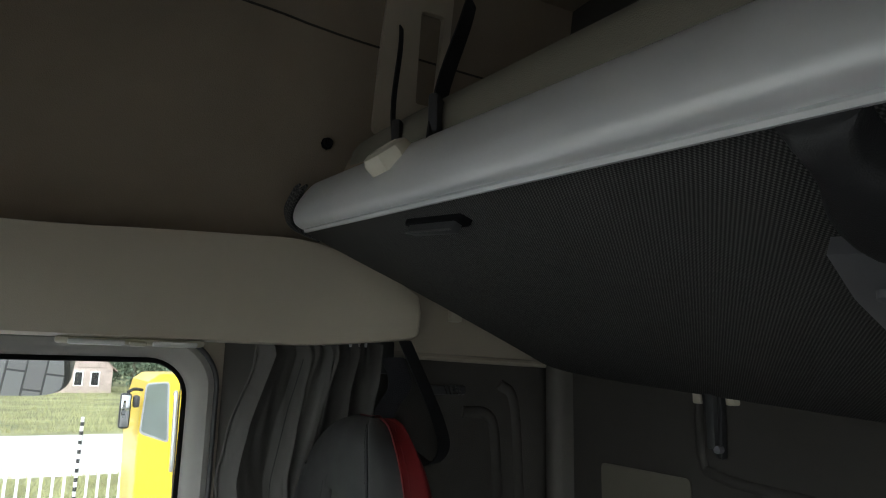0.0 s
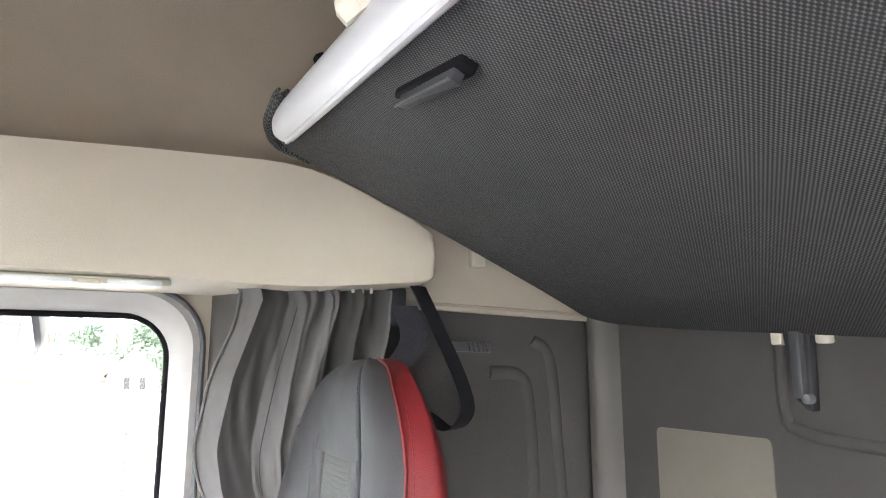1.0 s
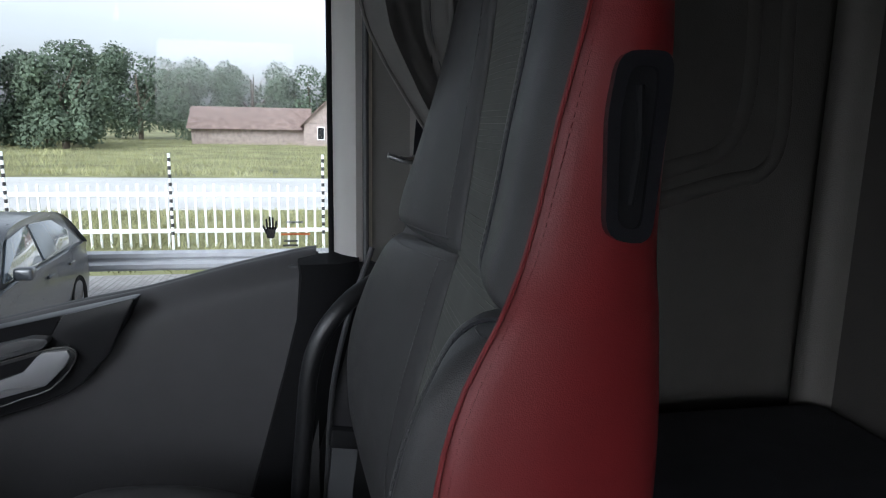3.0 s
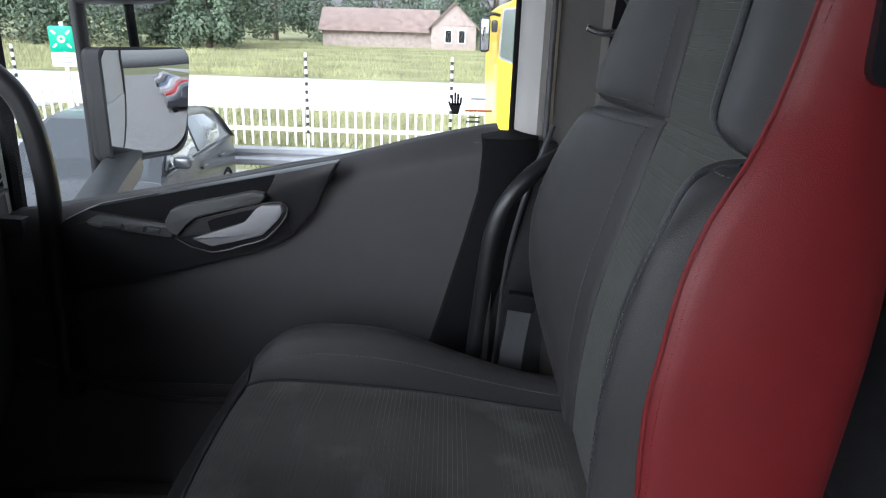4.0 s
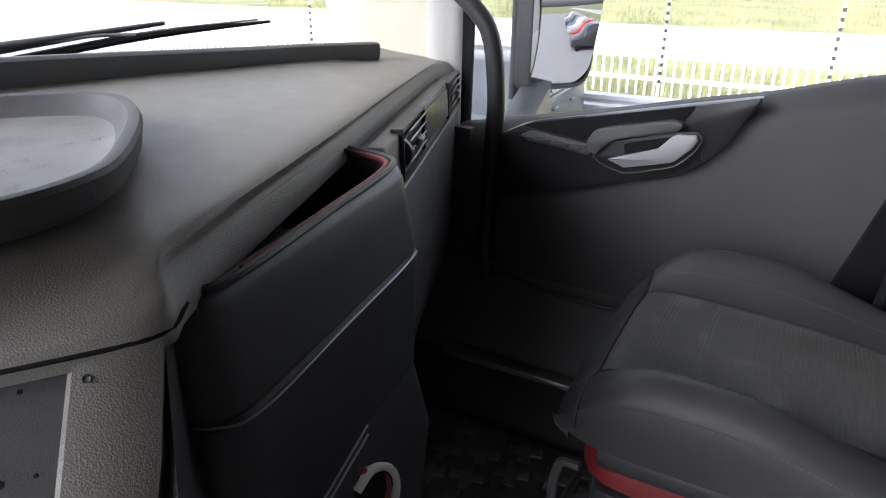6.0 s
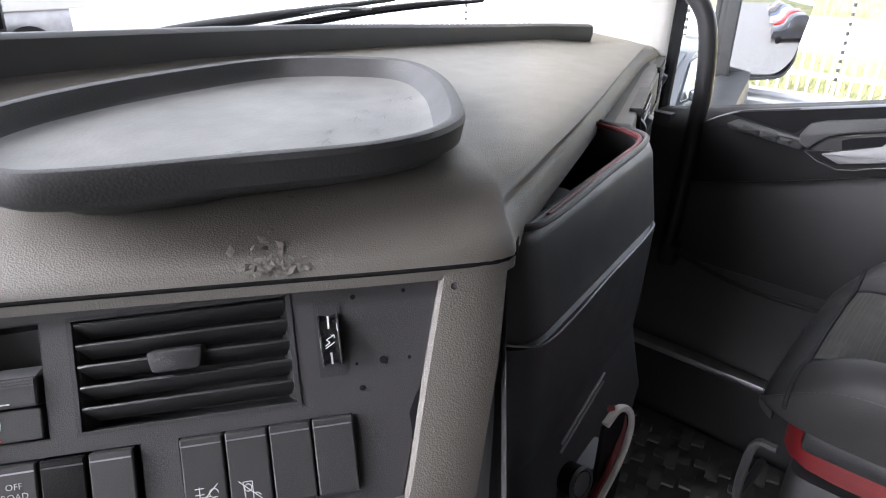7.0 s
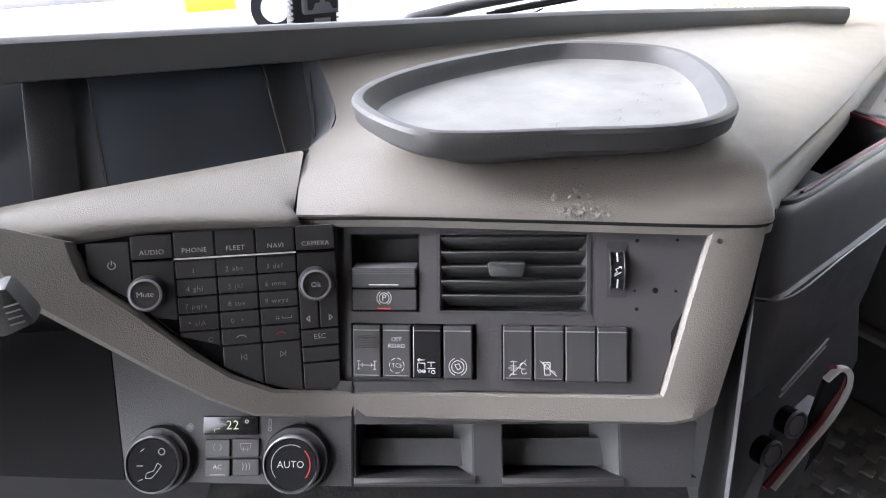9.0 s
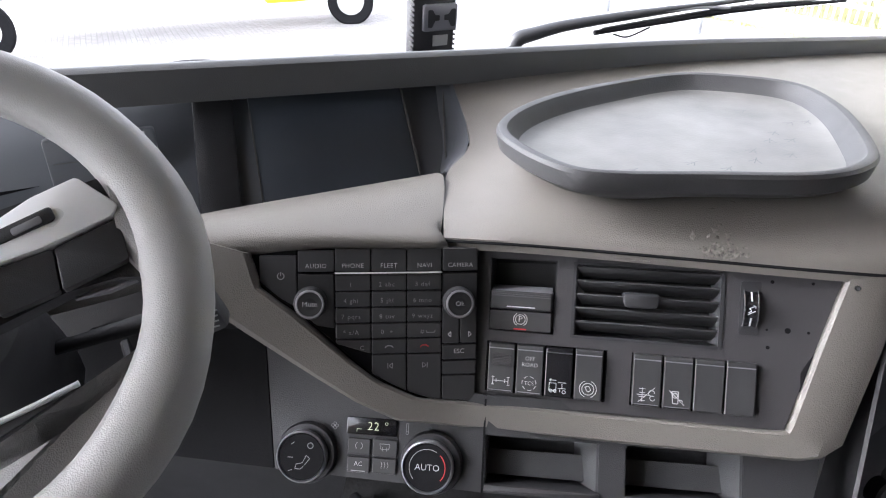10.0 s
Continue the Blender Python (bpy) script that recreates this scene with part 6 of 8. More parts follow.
def climate_panel():
    bm = bmesh.new()
    for poly in ([(-0.167, -0.037), (0.0390, -0.042), (0.0390, 0.05), (-0.08, 0.06), (-0.187, 0.10)], rect(0.0405, 0.0125, 0.34, 0.05), rect(0.0405, -0.042, 0.34, -0.034), rect(0.149, -0.034, 0.172, 0.0125), [(0.277, -0.034), (0.335, -0.034), (0.342, 0.0125), (0.277, 0.0125)]):
        merge(bm, plate(poly, 0.014, CF, 0, 0.0))
    p = part("climate_panel", bm, KNEE, DASH, "dark grey climate panel", smooth=False)
    part("knee_panel", plate([(-0.40, -0.030), (-0.1690, -0.037), (-0.1890, 0.10), (-0.40, 0.09)], 0.012, CF, 0, -0.0015), BLACKR, DASH, "dark grey knee panel", smooth=False)
    part("panel_groove", plate(rect(0.0388, -0.042, 0.0407, 0.046), 0.002, CF, 0, 0.0008), BLACKR, p)
    for u in (-0.1357, -0.0117):
        m = CF @ pose(u, -0.0196, 0.0)
        part("dial_collar", lathe([(0.0300, -0.004), (0.0300, 0.005), (0.0285, 0.008), (0.026, 0.008)], CF @ pose(u + 0.002, -0.0176, 0), 40), DARKER, p, "black dial collar")
        k = part("dial", lathe([(0.0250, 0.002), (0.0250, 0.015), (0.0234, 0.0165), (0.0222, 0.0125)], m, 40), GREYMET, DASH, "chrome-ringed climate dial")
        part("dial_face", lathe([(0.0, 0.0146), (0.0222, 0.0150), (0.0223, 0.013)], m, 40), BLACKR, k)
        top = m @ pose(0, 0, 0.0152) @ Matrix.Diagonal((0.88, 0.88, 1, 1))
        if u > -0.1:
            text("AUTO", 0.0098, top, PRINT, k)
            part("arc_grey", stroke([arc(0, 0, 0.0195, 60, 220, 16)], 0.0007, top, 0.0005), DIMPRINT, k, smooth=False)
            part("arc_red", stroke([arc(0, 0, 0.0195, -40, 45, 12)], 0.0009, top, 0.0005), REDPRINT, k, smooth=False)
        else:
            part("divider", stroke([[(-0.024, 0.006), (0.020, 0.006)], [(-0.024, -0.009), (0.018, -0.009)]], 0.0007, top, 0.0005), BLACKR, k, smooth=False)
            part("symbol", stroke([arc(0.010, 0.013, 0.0032, 0, 360, 12), [(-0.012, 0.013), (-0.008, 0.016)], [(-0.015, -0.001), (-0.009, -0.001)], [(0.006, 0.002), (0.002, -0.006), (-0.005, -0.008), (-0.006, -0.013), (0.0, -0.013), (0.004, -0.009), (0.010, -0.001), (0.006, 0.002)], [(-0.014, -0.016), (-0.009, -0.014)]], 0.0006, top, 0.0005), DIMPRINT, k, smooth=False)
    d = part("display", plate(rect(-0.0955, 0.0035, -0.0455, 0.0200, 0.001), 0.006, CF, 0.0005, 0.002), GLOSSK, DASH, "dark temperature display")
    text("22", 0.0115, CF @ pose(-0.0685, 0.0120, 0.0022), emit("display_green", (0.62, 0.66, 0.42), 0.10), d, spread=1.1)
    dim = emit("display_green_dim", (0.55, 0.62, 0.4), 0.08)
    part("degree", stroke([arc(-0.0555, 0.0155, 0.0014, 0, 360, 8)], 0.0005, CF, 0.0026), dim, d, smooth=False)
    part("corner_mark", stroke([[(-0.085, 0.0062), (-0.085, 0.0090), (-0.080, 0.0090)]], 0.0005, CF, 0.0026), dim, d, smooth=False)
    for u0, v0, u1, v1, sym in ((-0.093, -0.0158, -0.0705, -0.0002, 0), (-0.0680, -0.0158, -0.0440, 0.0005, 1), (-0.0928, -0.0330, -0.0705, -0.0180, 2), (-0.0675, -0.0322, -0.0440, -0.0175, 3)):
        k = part("button", plate(rect(u0, v0, u1, v1, 0.0012), 0.006, CF, 0.0008, 0.003), KEYM, DASH, "square climate button", smooth=False)
        cu, cv = (u0 + u1) / 2, (v0 + v1) / 2 + 0.001
        if sym == 2:
            text("AC", 0.0062, CF @ pose(cu, cv, 0.003), PRINT, k)
            part("led", plate(rect(cu - 0.007, v0 + 0.0015, cu + 0.007, v0 + 0.0022), 0.0003, CF, 0, 0.0034), DIMPRINT, k)
        else:
            lines = {0: [arc(cu, cv, 0.0035, 120, 240, 8), arc(cu, cv, 0.0035, -60, 60, 8)], 1: [[(cu - 0.004, cv - 0.002), (cu - 0.005, cv + 0.003), (cu + 0.005, cv + 0.003), (cu + 0.004, cv - 0.002), (cu - 0.004, cv - 0.002)], [(cu - 0.002, cv - 0.004), (cu - 0.002, cv)], [(cu + 0.002, cv - 0.004), (cu + 0.002, cv)]], 3: [[(cu + x, cv - 0.003), (cu + x + 0.001, cv), (cu + x, cv + 0.003)] for x in (-0.003, 0, 0.003)]}[sym]
            part("symbol", stroke(lines, 0.0005, CF, 0.0036), DIMPRINT, k, smooth=False)
    part("symbol", stroke([arc(-0.108 + a, 0.010 + b, 0.0016, 0, 360, 8) for a, b in ((0.002, 0), (-0.002, 0), (0, 0.002), (0, -0.002))], 0.0004, CF, 0.0006), DIMPRINT, p, smooth=False)
    part("symbol", stroke([[(-0.036, 0.017), (-0.036, 0.009)], [(-0.034, 0.017), (-0.034, 0.009)], [(-0.036, 0.017), (-0.034, 0.017)], arc(-0.035, 0.008, 0.0015, 0, 360, 8)], 0.0005, CF, 0.0006), DIMPRINT, p, smooth=False)
    # two open trays
    for u0, u1 in ((0.0425, 0.148), (0.173, 0.276)):
        t = part("storage_tray", tray_box(u0, -0.0335, u1, 0.0120, 0.05, 0.0015, CF), DARKER, DASH, "small black open tray")
        part("tray_wedge", sheet([[on(CF, u1 - 0.002, v, -0.002), on(CF, u1 - 0.020, v, -0.045)] for v in (-0.033, 0.0115)], 0.002, tuple(CF.col[0].xyz)), DARK, t)
        part("tray_lip", plate(rect(u0 - 0.001, -0.0395, u1 + 0.001, -0.0335, 0.001), 0.006, CF, 0.001, 0.004), PANEL, t, "dark grey front lip")
        part("tray_back", plate(rect(u0, -0.030, u1, -0.006), 0.002, CF @ pose(0, 0, -0.03, -12, 0, 0), 0.0, 0.0), DARK, t)
    # scooped shelf under the panel
    part("lower_scoop", tube([on(CF, -0.09, -0.062, 0.0), on(CF, -0.05, -0.085, 0.01), on(CF, 0.05, -0.095, 0.015), on(CF, 0.2, -0.09, 0.015), on(CF, 0.33, -0.08, 0.01)], 0.012, 10), DARKER, DASH, "black scooped lower edge")
    part("scoop_pad", sheet([[on(CF, u, -0.05, -0.03), on(CF, u, -0.09, 0.0)] for u in (-0.1, 0.1, 0.34)], 0.004, (0, 1, 0)), mat("rough_black_foam", (0.02, 0.02, 0.02), 0.95, grain=1.0, scale=250), DASH, "rough black foam")


climate_panel()


# paler than dust alone: windscreen haze is put into the colour
CLUSTERM = mat("dusty_glare_plastic", (0.092, 0.098, 0.108), 0.42, var=0.12, var_scale=7)


def instrument_cluster():
    # one dusty, glare-lightened sloping face under the windscreen lip, with screen and pods set into it
    S = basis((0.143, 1.258, 1.422), (1, -0.1, 0), (0, 0.69, 0.72))
    part("instrument_recess", sheet([[S @ V((u, 0.150 - 0.02 * k, -0.012)), S @ V((u, 0.05, -0.004)), S @ V((u, -0.06, -0.004))] for u, k in ((-1.0, 0), (-0.3, 0), (0.0, 0.6), (0.055, 1))], 0.01, (0, 1, 0)), CLUSTERM, DASH, "dusty black instrument face with windscreen glare painted in")
    part("right_cheek", sheet(smooth_grid([[V(0.149, 1.193, 1.446), V(0.197, 1.231, 1.462), V(0.213, 1.306, 1.510)], [V(0.165, 1.235, 1.425), V(0.198, 1.262, 1.455), V(0.210, 1.318, 1.511)], [V(0.176, 1.262, 1.418), V(0.190, 1.288, 1.452), V(0.203, 1.332, 1.505)]], 3, 3), 0.004, (0, 1, 0)), CLUSTERM, DASH, "dark side cheek")
    part("cheek_line", tube([S @ V((0.036, 0.0, 0.004)), S @ V((0.045, 0.05, 0.004)), S @ V((0.060, 0.116, 0.006))], 0.0012, 6, 3), STRIPGREY, DASH, "thin grey cheek edge")
    s = part("display_screen", plate([(-0.184, -0.026), (0.0, -0.004), (0.002, 0.118), (-0.180, 0.132)], 0.01, S, 0.002, 0.004), SCREEN, DASH, "dusty black display screen with windscreen glare painted in")
    part("screen_edge", tube([S @ V((0.001, -0.004, 0.0045)), S @ V((0.003, 0.112, 0.0045))], 0.0013, 6, 1), STRIPGREY, s, "pale light guide edge")
    part("screen_edge", tube([S @ V((-0.185, -0.024, 0.0045)), S @ V((-0.181, 0.10, 0.0045))], 0.0010, 6, 1), DUSTY, s)
    part("side_pod", plate([(-0.253, -0.030), (-0.209, -0.028), (-0.197, 0.118), (-0.241, 0.124)], 0.01, S, 0.004, 0.005), DARKER, DASH, "dark grey pod beside the screen")
    S = basis((0.01, 1.306, 1.382), (1, -0.02, 0), (0, 0.03, 1))
    usb = part("socket_plate", plate(rect(-0.25, 0.03, -0.145, 0.12, 0.004), 0.01, S, 0.002, 0.002), CLUSTERM, DASH, "black socket plate")
    for v in (0.095, 0.055):
        part("seam_line", box((0.095, 0.0008, 0.001), S @ pose(-0.197, v, 0.0025)), STRIPGREY, usb)


instrument_cluster()


def dash_tray():
    t = thing("rubber_tray", "grey rubber tray on the dashboard with bird tracks", "tray", at=(0.38, 1.08, 1.466))
    rim = [(0.180, 1.141), (0.244, 1.189), (0.341, 1.219), (0.473, 1.227), (0.54, 1.203), (0.600, 1.125), (0.565, 1.034), (0.478, 0.935), (0.425, 0.903), (0.36, 0.905), (0.275, 0.946), (0.205, 0.982), (0.172, 1.015), (0.163, 1.085)]
    line = smooth_line([V((*p, 0)) for p in rim], 5, True)
    c = V((0.375, 1.07, 0))

    def level(k, z):
        return [c + (p - c) * (1 - k / (p - c).length) + V((0, 0, z)) for p in line]
    z0 = 1.468
    rings = [level(0.050, z0 + 0.004), level(0.038, z0 + 0.012), level(0.012, z0 + 0.020), level(0.003, z0 + 0.027), level(0.000, z0 + 0.042), level(0.002, z0 + 0.0455), level(0.006, z0 + 0.0465), level(0.011, z0 + 0.0450), level(0.016, z0 + 0.034), level(0.024, z0 + 0.028)]
    part("tray_body", skin(rings, True, False), RUBBER, t, "dusty grey rubber")
    fl = skin([level(0.024, z0 + 0.028), level(0.031, z0 + 0.0262), level(0.042, z0 + 0.0255), level(0.08, z0 + 0.0250)], True, False)
    fl.verts.ensure_lookup_table()
    fl.faces.new(fl.verts[-len(line):])
    part("tray_floor", fl, DUSTY, t, "pale dust-covered tray floor")
    for x, y, a in ((0.345, 0.985, 20), (0.385, 0.99, 35), (0.405, 1.01, 20), (0.47, 1.04, 30), (0.468, 1.015, 15), (0.515, 1.055, 10), (0.535, 1.05, 20), (0.50, 1.11, 5), (0.30, 0.99, 30), (0.325, 1.01, 10), (0.43, 0.985, 25), (0.445, 1.025, 40), (0.26, 1.02, 15)):
        m = pose(x, y, z0 + 0.0256, 0, 0, a)
        part("bird_track", stroke([[(0, 0), (-0.012, 0)], [(0, 0), (-0.009, 0.006)], [(0, 0), (-0.009, -0.006)], [(0, 0), (0.005, 0)]], 0.0010, m, 0.0004), DARK, t, smooth=False)


dash_tray()


def dash_pocket():
    b = thing("dash_pocket", "black storage pocket with red-lined rim on the dashboard side", "storage box", at=(0.58, 0.88, 1.0))

    def ring(y_front, z, grow=0.0, left=0.424, right=0.742, back=0.945):
        p = rounded([(left - grow, y_front - grow), (right + grow, y_front + 0.042 - grow), (right + grow, back + 0.05), (left - grow, back)], [0.046, 0.026, 0.01, 0.01], 6)
        return [V(x, y, z + (x - 0.436) * 0.02) for x, y in p]
    outer = [ring(0.838, 1.18), ring(0.832, 1.25), ring(0.828, 1.352), ring(0.829, 1.354, -0.003), ring(0.829, 1.357, -0.003), ring(0.830, 1.359), ring(0.838, 1.40), ring(0.843, 1.428), ring(0.845, 1.437, -0.002), ring(0.849, 1.441, -0.005), ring(0.852, 1.438, -0.008), ring(0.856, 1.40, -0.009), ring(0.862, 1.34, -0.012)]
    part("box_body", skin(outer), BOXM, b, "black moulded box", sharp=50)
    part("rim", tube([V(0.447, 0.885, 1.440), V(0.455, 0.858, 1.441), V(0.49, 0.853, 1.442), V(0.60, 0.870, 1.445), V(0.705, 0.886, 1.448), V(0.734, 0.905, 1.450), V(0.737, 0.955, 1.452)], 0.003, 8, 6), PANEL, b, "grey rim edge")
    part("red_lining", tube([V(0.49, 0.8585, 1.4405), V(0.60, 0.8755, 1.4435), V(0.70, 0.891, 1.4465), V(0.727, 0.908, 1.449), V(0.730, 0.955, 1.451)], 0.0028, 8, 6), REDTRIM, b, "red rubber lining")
    part("seam_line", tube([V(0.4245, 0.905, 1.3545), V(0.4250, 0.875, 1.355), V(0.436, 0.842, 1.3555), V(0.466, 0.8285, 1.356), V(0.58, 0.845, 1.358), V(0.70, 0.8625, 1.3605), V(0.740, 0.880, 1.361)], 0.0010, 6, 6), GREYMET, b, "fine silver seam line")
    part("insert_hump", lathe([(0.0, 0.02), (0.028, 0.018), (0.036, 0.004), (0.036, -0.02)], pose(0.560, 0.905, 1.408), 20), PANEL, b, "dark rounded insert")
    part("lower_box", skin([ring(0.86, 0.80), ring(0.83, 1.0), ring(0.815, 1.15), ring(0.838, 1.235)]), BOXM, b, "black lower box", sharp=50)
    for k in range(2):
        part("grille_line", tube([V(0.50, 0.829 + 0.0, 1.228 - k * 0.010), V(0.595, 0.842, 1.248 - k * 0.010)], 0.0012, 6, 1), DIMPRINT, b, "pale raised line")
    n = thing("side_bin", "grey-rimmed bin with red lining below the pocket", "bin", at=(0.56, 0.82, 1.0))
    arch = [p + V(0.012, 0.0, 0.012) for p in (V(0.512, 0.802, 1.238), V(0.530, 0.80, 1.246), V(0.555, 0.80, 1.228), V(0.563, 0.80, 1.200), V(0.548, 0.80, 1.170), V(0.515, 0.80, 1.145), V(0.470, 0.80, 1.110))]
    part("rim", tube(arch, 0.0042, 8, 6, 0.8), OFFW, n, "pale grey rim")
    part("red_lining", tube([p + V(-0.008, 0.004, 0.002) for p in arch[1:]], 0.004, 8, 6), REDTRIM, n, "red rubber lining")
    part("bin_body", sheet([[p + V(0, 0, -0.005), p + V(0.02, 0.01, -0.10), p + V(0.03, 0.05, -0.3)] for p in smooth_line(arch[:4], 4)], 0.004, (0, 1, 0)), BLACKR, n)
    part("bin_shell", span(0.50, 0.818, 0.78, 0.60, 0.93, 1.17, 0.01), DARKER, n)
    for x, y, z in ((0.491, 0.796, 1.206), (0.455, 0.793, 1.186)):
        sk = part("power_socket", lathe([(0.0, -0.002), (0.010, -0.002), (0.011, 0.006), (0.0145, 0.006), (0.0145, -0.01)], basis((x, y + 0.01, z), (1, -0.1, 0), (0, 0.2, 1)), 20), BLACKR, b, "round black power socket")
        part("socket_ring", lathe([(0.013, 0.006), (0.0145, 0.007), (0.016, 0.004)], basis((x, y + 0.01, z), (1, -0.1, 0), (0, 0.2, 1)), 20), DARK, sk)


dash_pocket()


WHEELGREY = mat("worn_grey_leather", (0.27, 0.262, 0.254), 0.5, grain=0.35, scale=1100, var=0.12, var_scale=9)


def steering():
    w = thing("steering_wheel", "dark grey leather steering wheel with silver spoke trim", "steering wheel", at=(-0.37, 0.98, 1.5))
    M = basis((-0.301, 0.987, 1.526), (1, 0, 0), (0, 0.697, 0.717))
    R0, D = 0.1530, -0.007
    rim = []
    for a in np.linspace(0, 2 * math.pi, 60, endpoint=False):
        # the rim swells a little where the spokes join
        k = 1 + 0.10 * max(math.exp(-((math.sin(a) - 0.15) / 0.25) ** 2), math.exp(-((math.sin(a) + 0.62) / 0.2) ** 2))
        ring = []
        for b in np.linspace(0, 2 * math.pi, 18, endpoint=False):
            rr, dz = 0.0205 * k * math.cos(b), 0.0175 * math.sin(b)
            rr -= 0.0035 * max(0.0, math.sin(b)) * max(0.0, -math.cos(b))
            ring.append(M @ V(((R0 + rr) * math.cos(a), D + (R0 + rr) * math.sin(a), dz)))
        rim.append(ring)
    part("rim", skin(rim + rim[:1], True, False), WHEELGREY, w, "worn grey leather rim")
    part("hub", lathe([(0.0, 0.02), (0.045, 0.018), (0.058, 0.0), (0.060, -0.04)], M, 28), DARK, w, "dark grey hub")
    for s in (-1, 1):
        sp = part("spoke", skin([[M @ V((s * u, v + k * h, z)) for k, z in ((-1, -0.016), (1, -0.016), (1, 0.002), (-1, 0.002))] for u, v, h in ((0.045, 0.002, 0.034), (0.09, 0.014, 0.032), (0.12, 0.018, 0.033), (0.146, 0.020, 0.042))]), DARKER, w, "black spoke")
        part("spoke_root", skin(smooth_grid([[M @ V((s * u, v + k * h, z)) for k, z in ((-1.0, -0.012), (-0.9, 0.006), (0.0, 0.011), (0.9, 0.006), (1.0, -0.012))] for u, v, h in ((0.124, 0.026, 0.028), (0.130, 0.026, 0.040), (0.140, 0.024, 0.056), (0.152, 0.02, 0.060))], 3, 3), False), WHEELGREY, sp, "leather flare into the rim")
        part("spoke_trim", plate(rounded([(s * 0.052, 0.024), (s * 0.082, 0.041), (s * 0.108, 0.050), (s * 0.128, 0.028), (s * 0.124, 0.021), (s * 0.083, 0.008), (s * 0.056, 0.003)], 0.003), 0.010, M, 0.002, 0.013), SPOKEM, sp, "bright silver spoke trim")
        part("spoke_button", plate(rounded([(s * 0.060, 0.022), (s * 0.092, 0.033), (s * 0.094, 0.024), (s * 0.062, 0.014)], 0.003), 0.004, M, 0.001, 0.0150), DARKER, sp, "black trim button")
        part("spoke_slider", plate(rounded([(s * 0.070, 0.022), (s * 0.086, 0.0275), (s * 0.087, 0.023), (s * 0.071, 0.0175)], 0.0015), 0.003, M, 0.0005, 0.0162), SATIN, sp)
        for q in ([(0.058, 0.002), (0.0885, 0.0085), (0.0885, -0.0185), (0.056, -0.026)], [(0.0895, 0.0087), (0.127, 0.0205), (0.1275, -0.007), (0.0895, -0.0185)]):
            part("key", plate(rounded([(s * u, v) for u, v in q], 0.003), 0.008, M, 0.001, 0.010), KEYM, sp)
        part("spoke_fin", plate(rounded([(s * 0.092, -0.021), (s * 0.130, -0.009), (s * 0.131, -0.017), (s * 0.112, -0.021)], 0.002), 0.006, M, 0.001, -0.004), SATIN, sp, "silver fin under the keys")
        low = [(0.138, -0.054), (0.117, -0.065), (0.101, -0.070), (0.089, -0.076), (0.082, -0.085), (0.073, -0.092), (0.043, -0.102), (0.0, -0.108), (0.0, -0.152), (0.060, -0.145), (0.100, -0.122), (0.136, -0.082)]
        part("lower_spoke", plate(rounded([(s * u, v) for u, v in low], 0.003), 0.020, M, 0.006, 0.006), WHEELGREY, w, "grey leather lower spoke")
        part("lower_plate", plate(rounded([(s * u, v) for u, v in [(0.089, -0.074), (0.047, -0.084), (0.0, -0.090), (0.0, -0.110), (0.043, -0.104), (0.075, -0.094)]], 0.003), 0.012, M, 0.002, 0.004), PANEL, w, "dark lower spoke plate")
        part("lower_trim", tube([M @ V((s * 0.088, -0.0725, 0.004)), M @ V((s * 0.047, -0.0825, 0.005)), M @ V((s * 0.0, -0.088, 0.005))], 0.0018, 8, 4), SILVER, w, "silver trim strip")
    part("column", tube([M @ V((0, 0, -0.02)), M @ V((0, 0, -0.12)), M @ V((0, -0.02, -0.26))], [0.05, 0.055, 0.06], 16), DARKER, w, "black steering column")
    st = thing("column_stalk", "black wiper stalk with white markings", "stalk", at=(-0.2, 1.06, 1.44))
    part("arm", tube([V(-0.33, 1.12, 1.38), V(-0.23, 1.09, 1.405), V(-0.16, 1.073, 1.42), V(-0.13, 1.062, 1.424)], [0.006, 0.007, 0.010, 0.013], 12, 5, 0.8), BLACKR, st)
    part("end_cap", box((0.030, 0.024, 0.036), pose(-0.134, 1.062, 1.424, 0, -20, -15), 0.006), DARK, st, "grey end cap")
    for k in range(4):
        part("mark", box((0.010, 0.0006, 0.0012), pose(-0.130, 1.048, 1.416 + k * 0.005, 0, -10, -15)), DIMPRINT, st)
    kf = thing("key_fob", "round grey key tag hanging on a ring", "key fob", at=(-0.2, 1.10, 1.30))
    m = basis((-0.199, 1.08, 1.308), (1, -0.3, 0), (0, 0, 1))
    tag = part("tag", plate(circle(0, 0, 0.0215, 30), 0.004, m, 0.001), GREYMET, kf, "grey metal disc with worn print")
    part("print_field", plate([p for p in circle(0, 0, 0.0195, 30) if p[1] < -0.006], 0.0004, m, 0, 0.0006), mat("blue_print", (0.08, 0.11, 0.2), 0.5), tag)
    part("print_bar", plate(rect(-0.010, -0.002, 0.010, 0.004), 0.0004, m, 0, 0.0006), DARKER, tag)
    part("ring", tube([m @ V((0.010 * math.sin(a), 0.036 + 0.014 * math.cos(a), 0)) for a in np.linspace(0, 6.283, 16, endpoint=False)], 0.001, 6, 1, closed=True), CHROME, kf)
    part("key_blade", tube([m @ V((0.002, 0.045, 0)), V(-0.20, 1.12, 1.375)], 0.004, 6, 1), DARKER, kf)


steering()


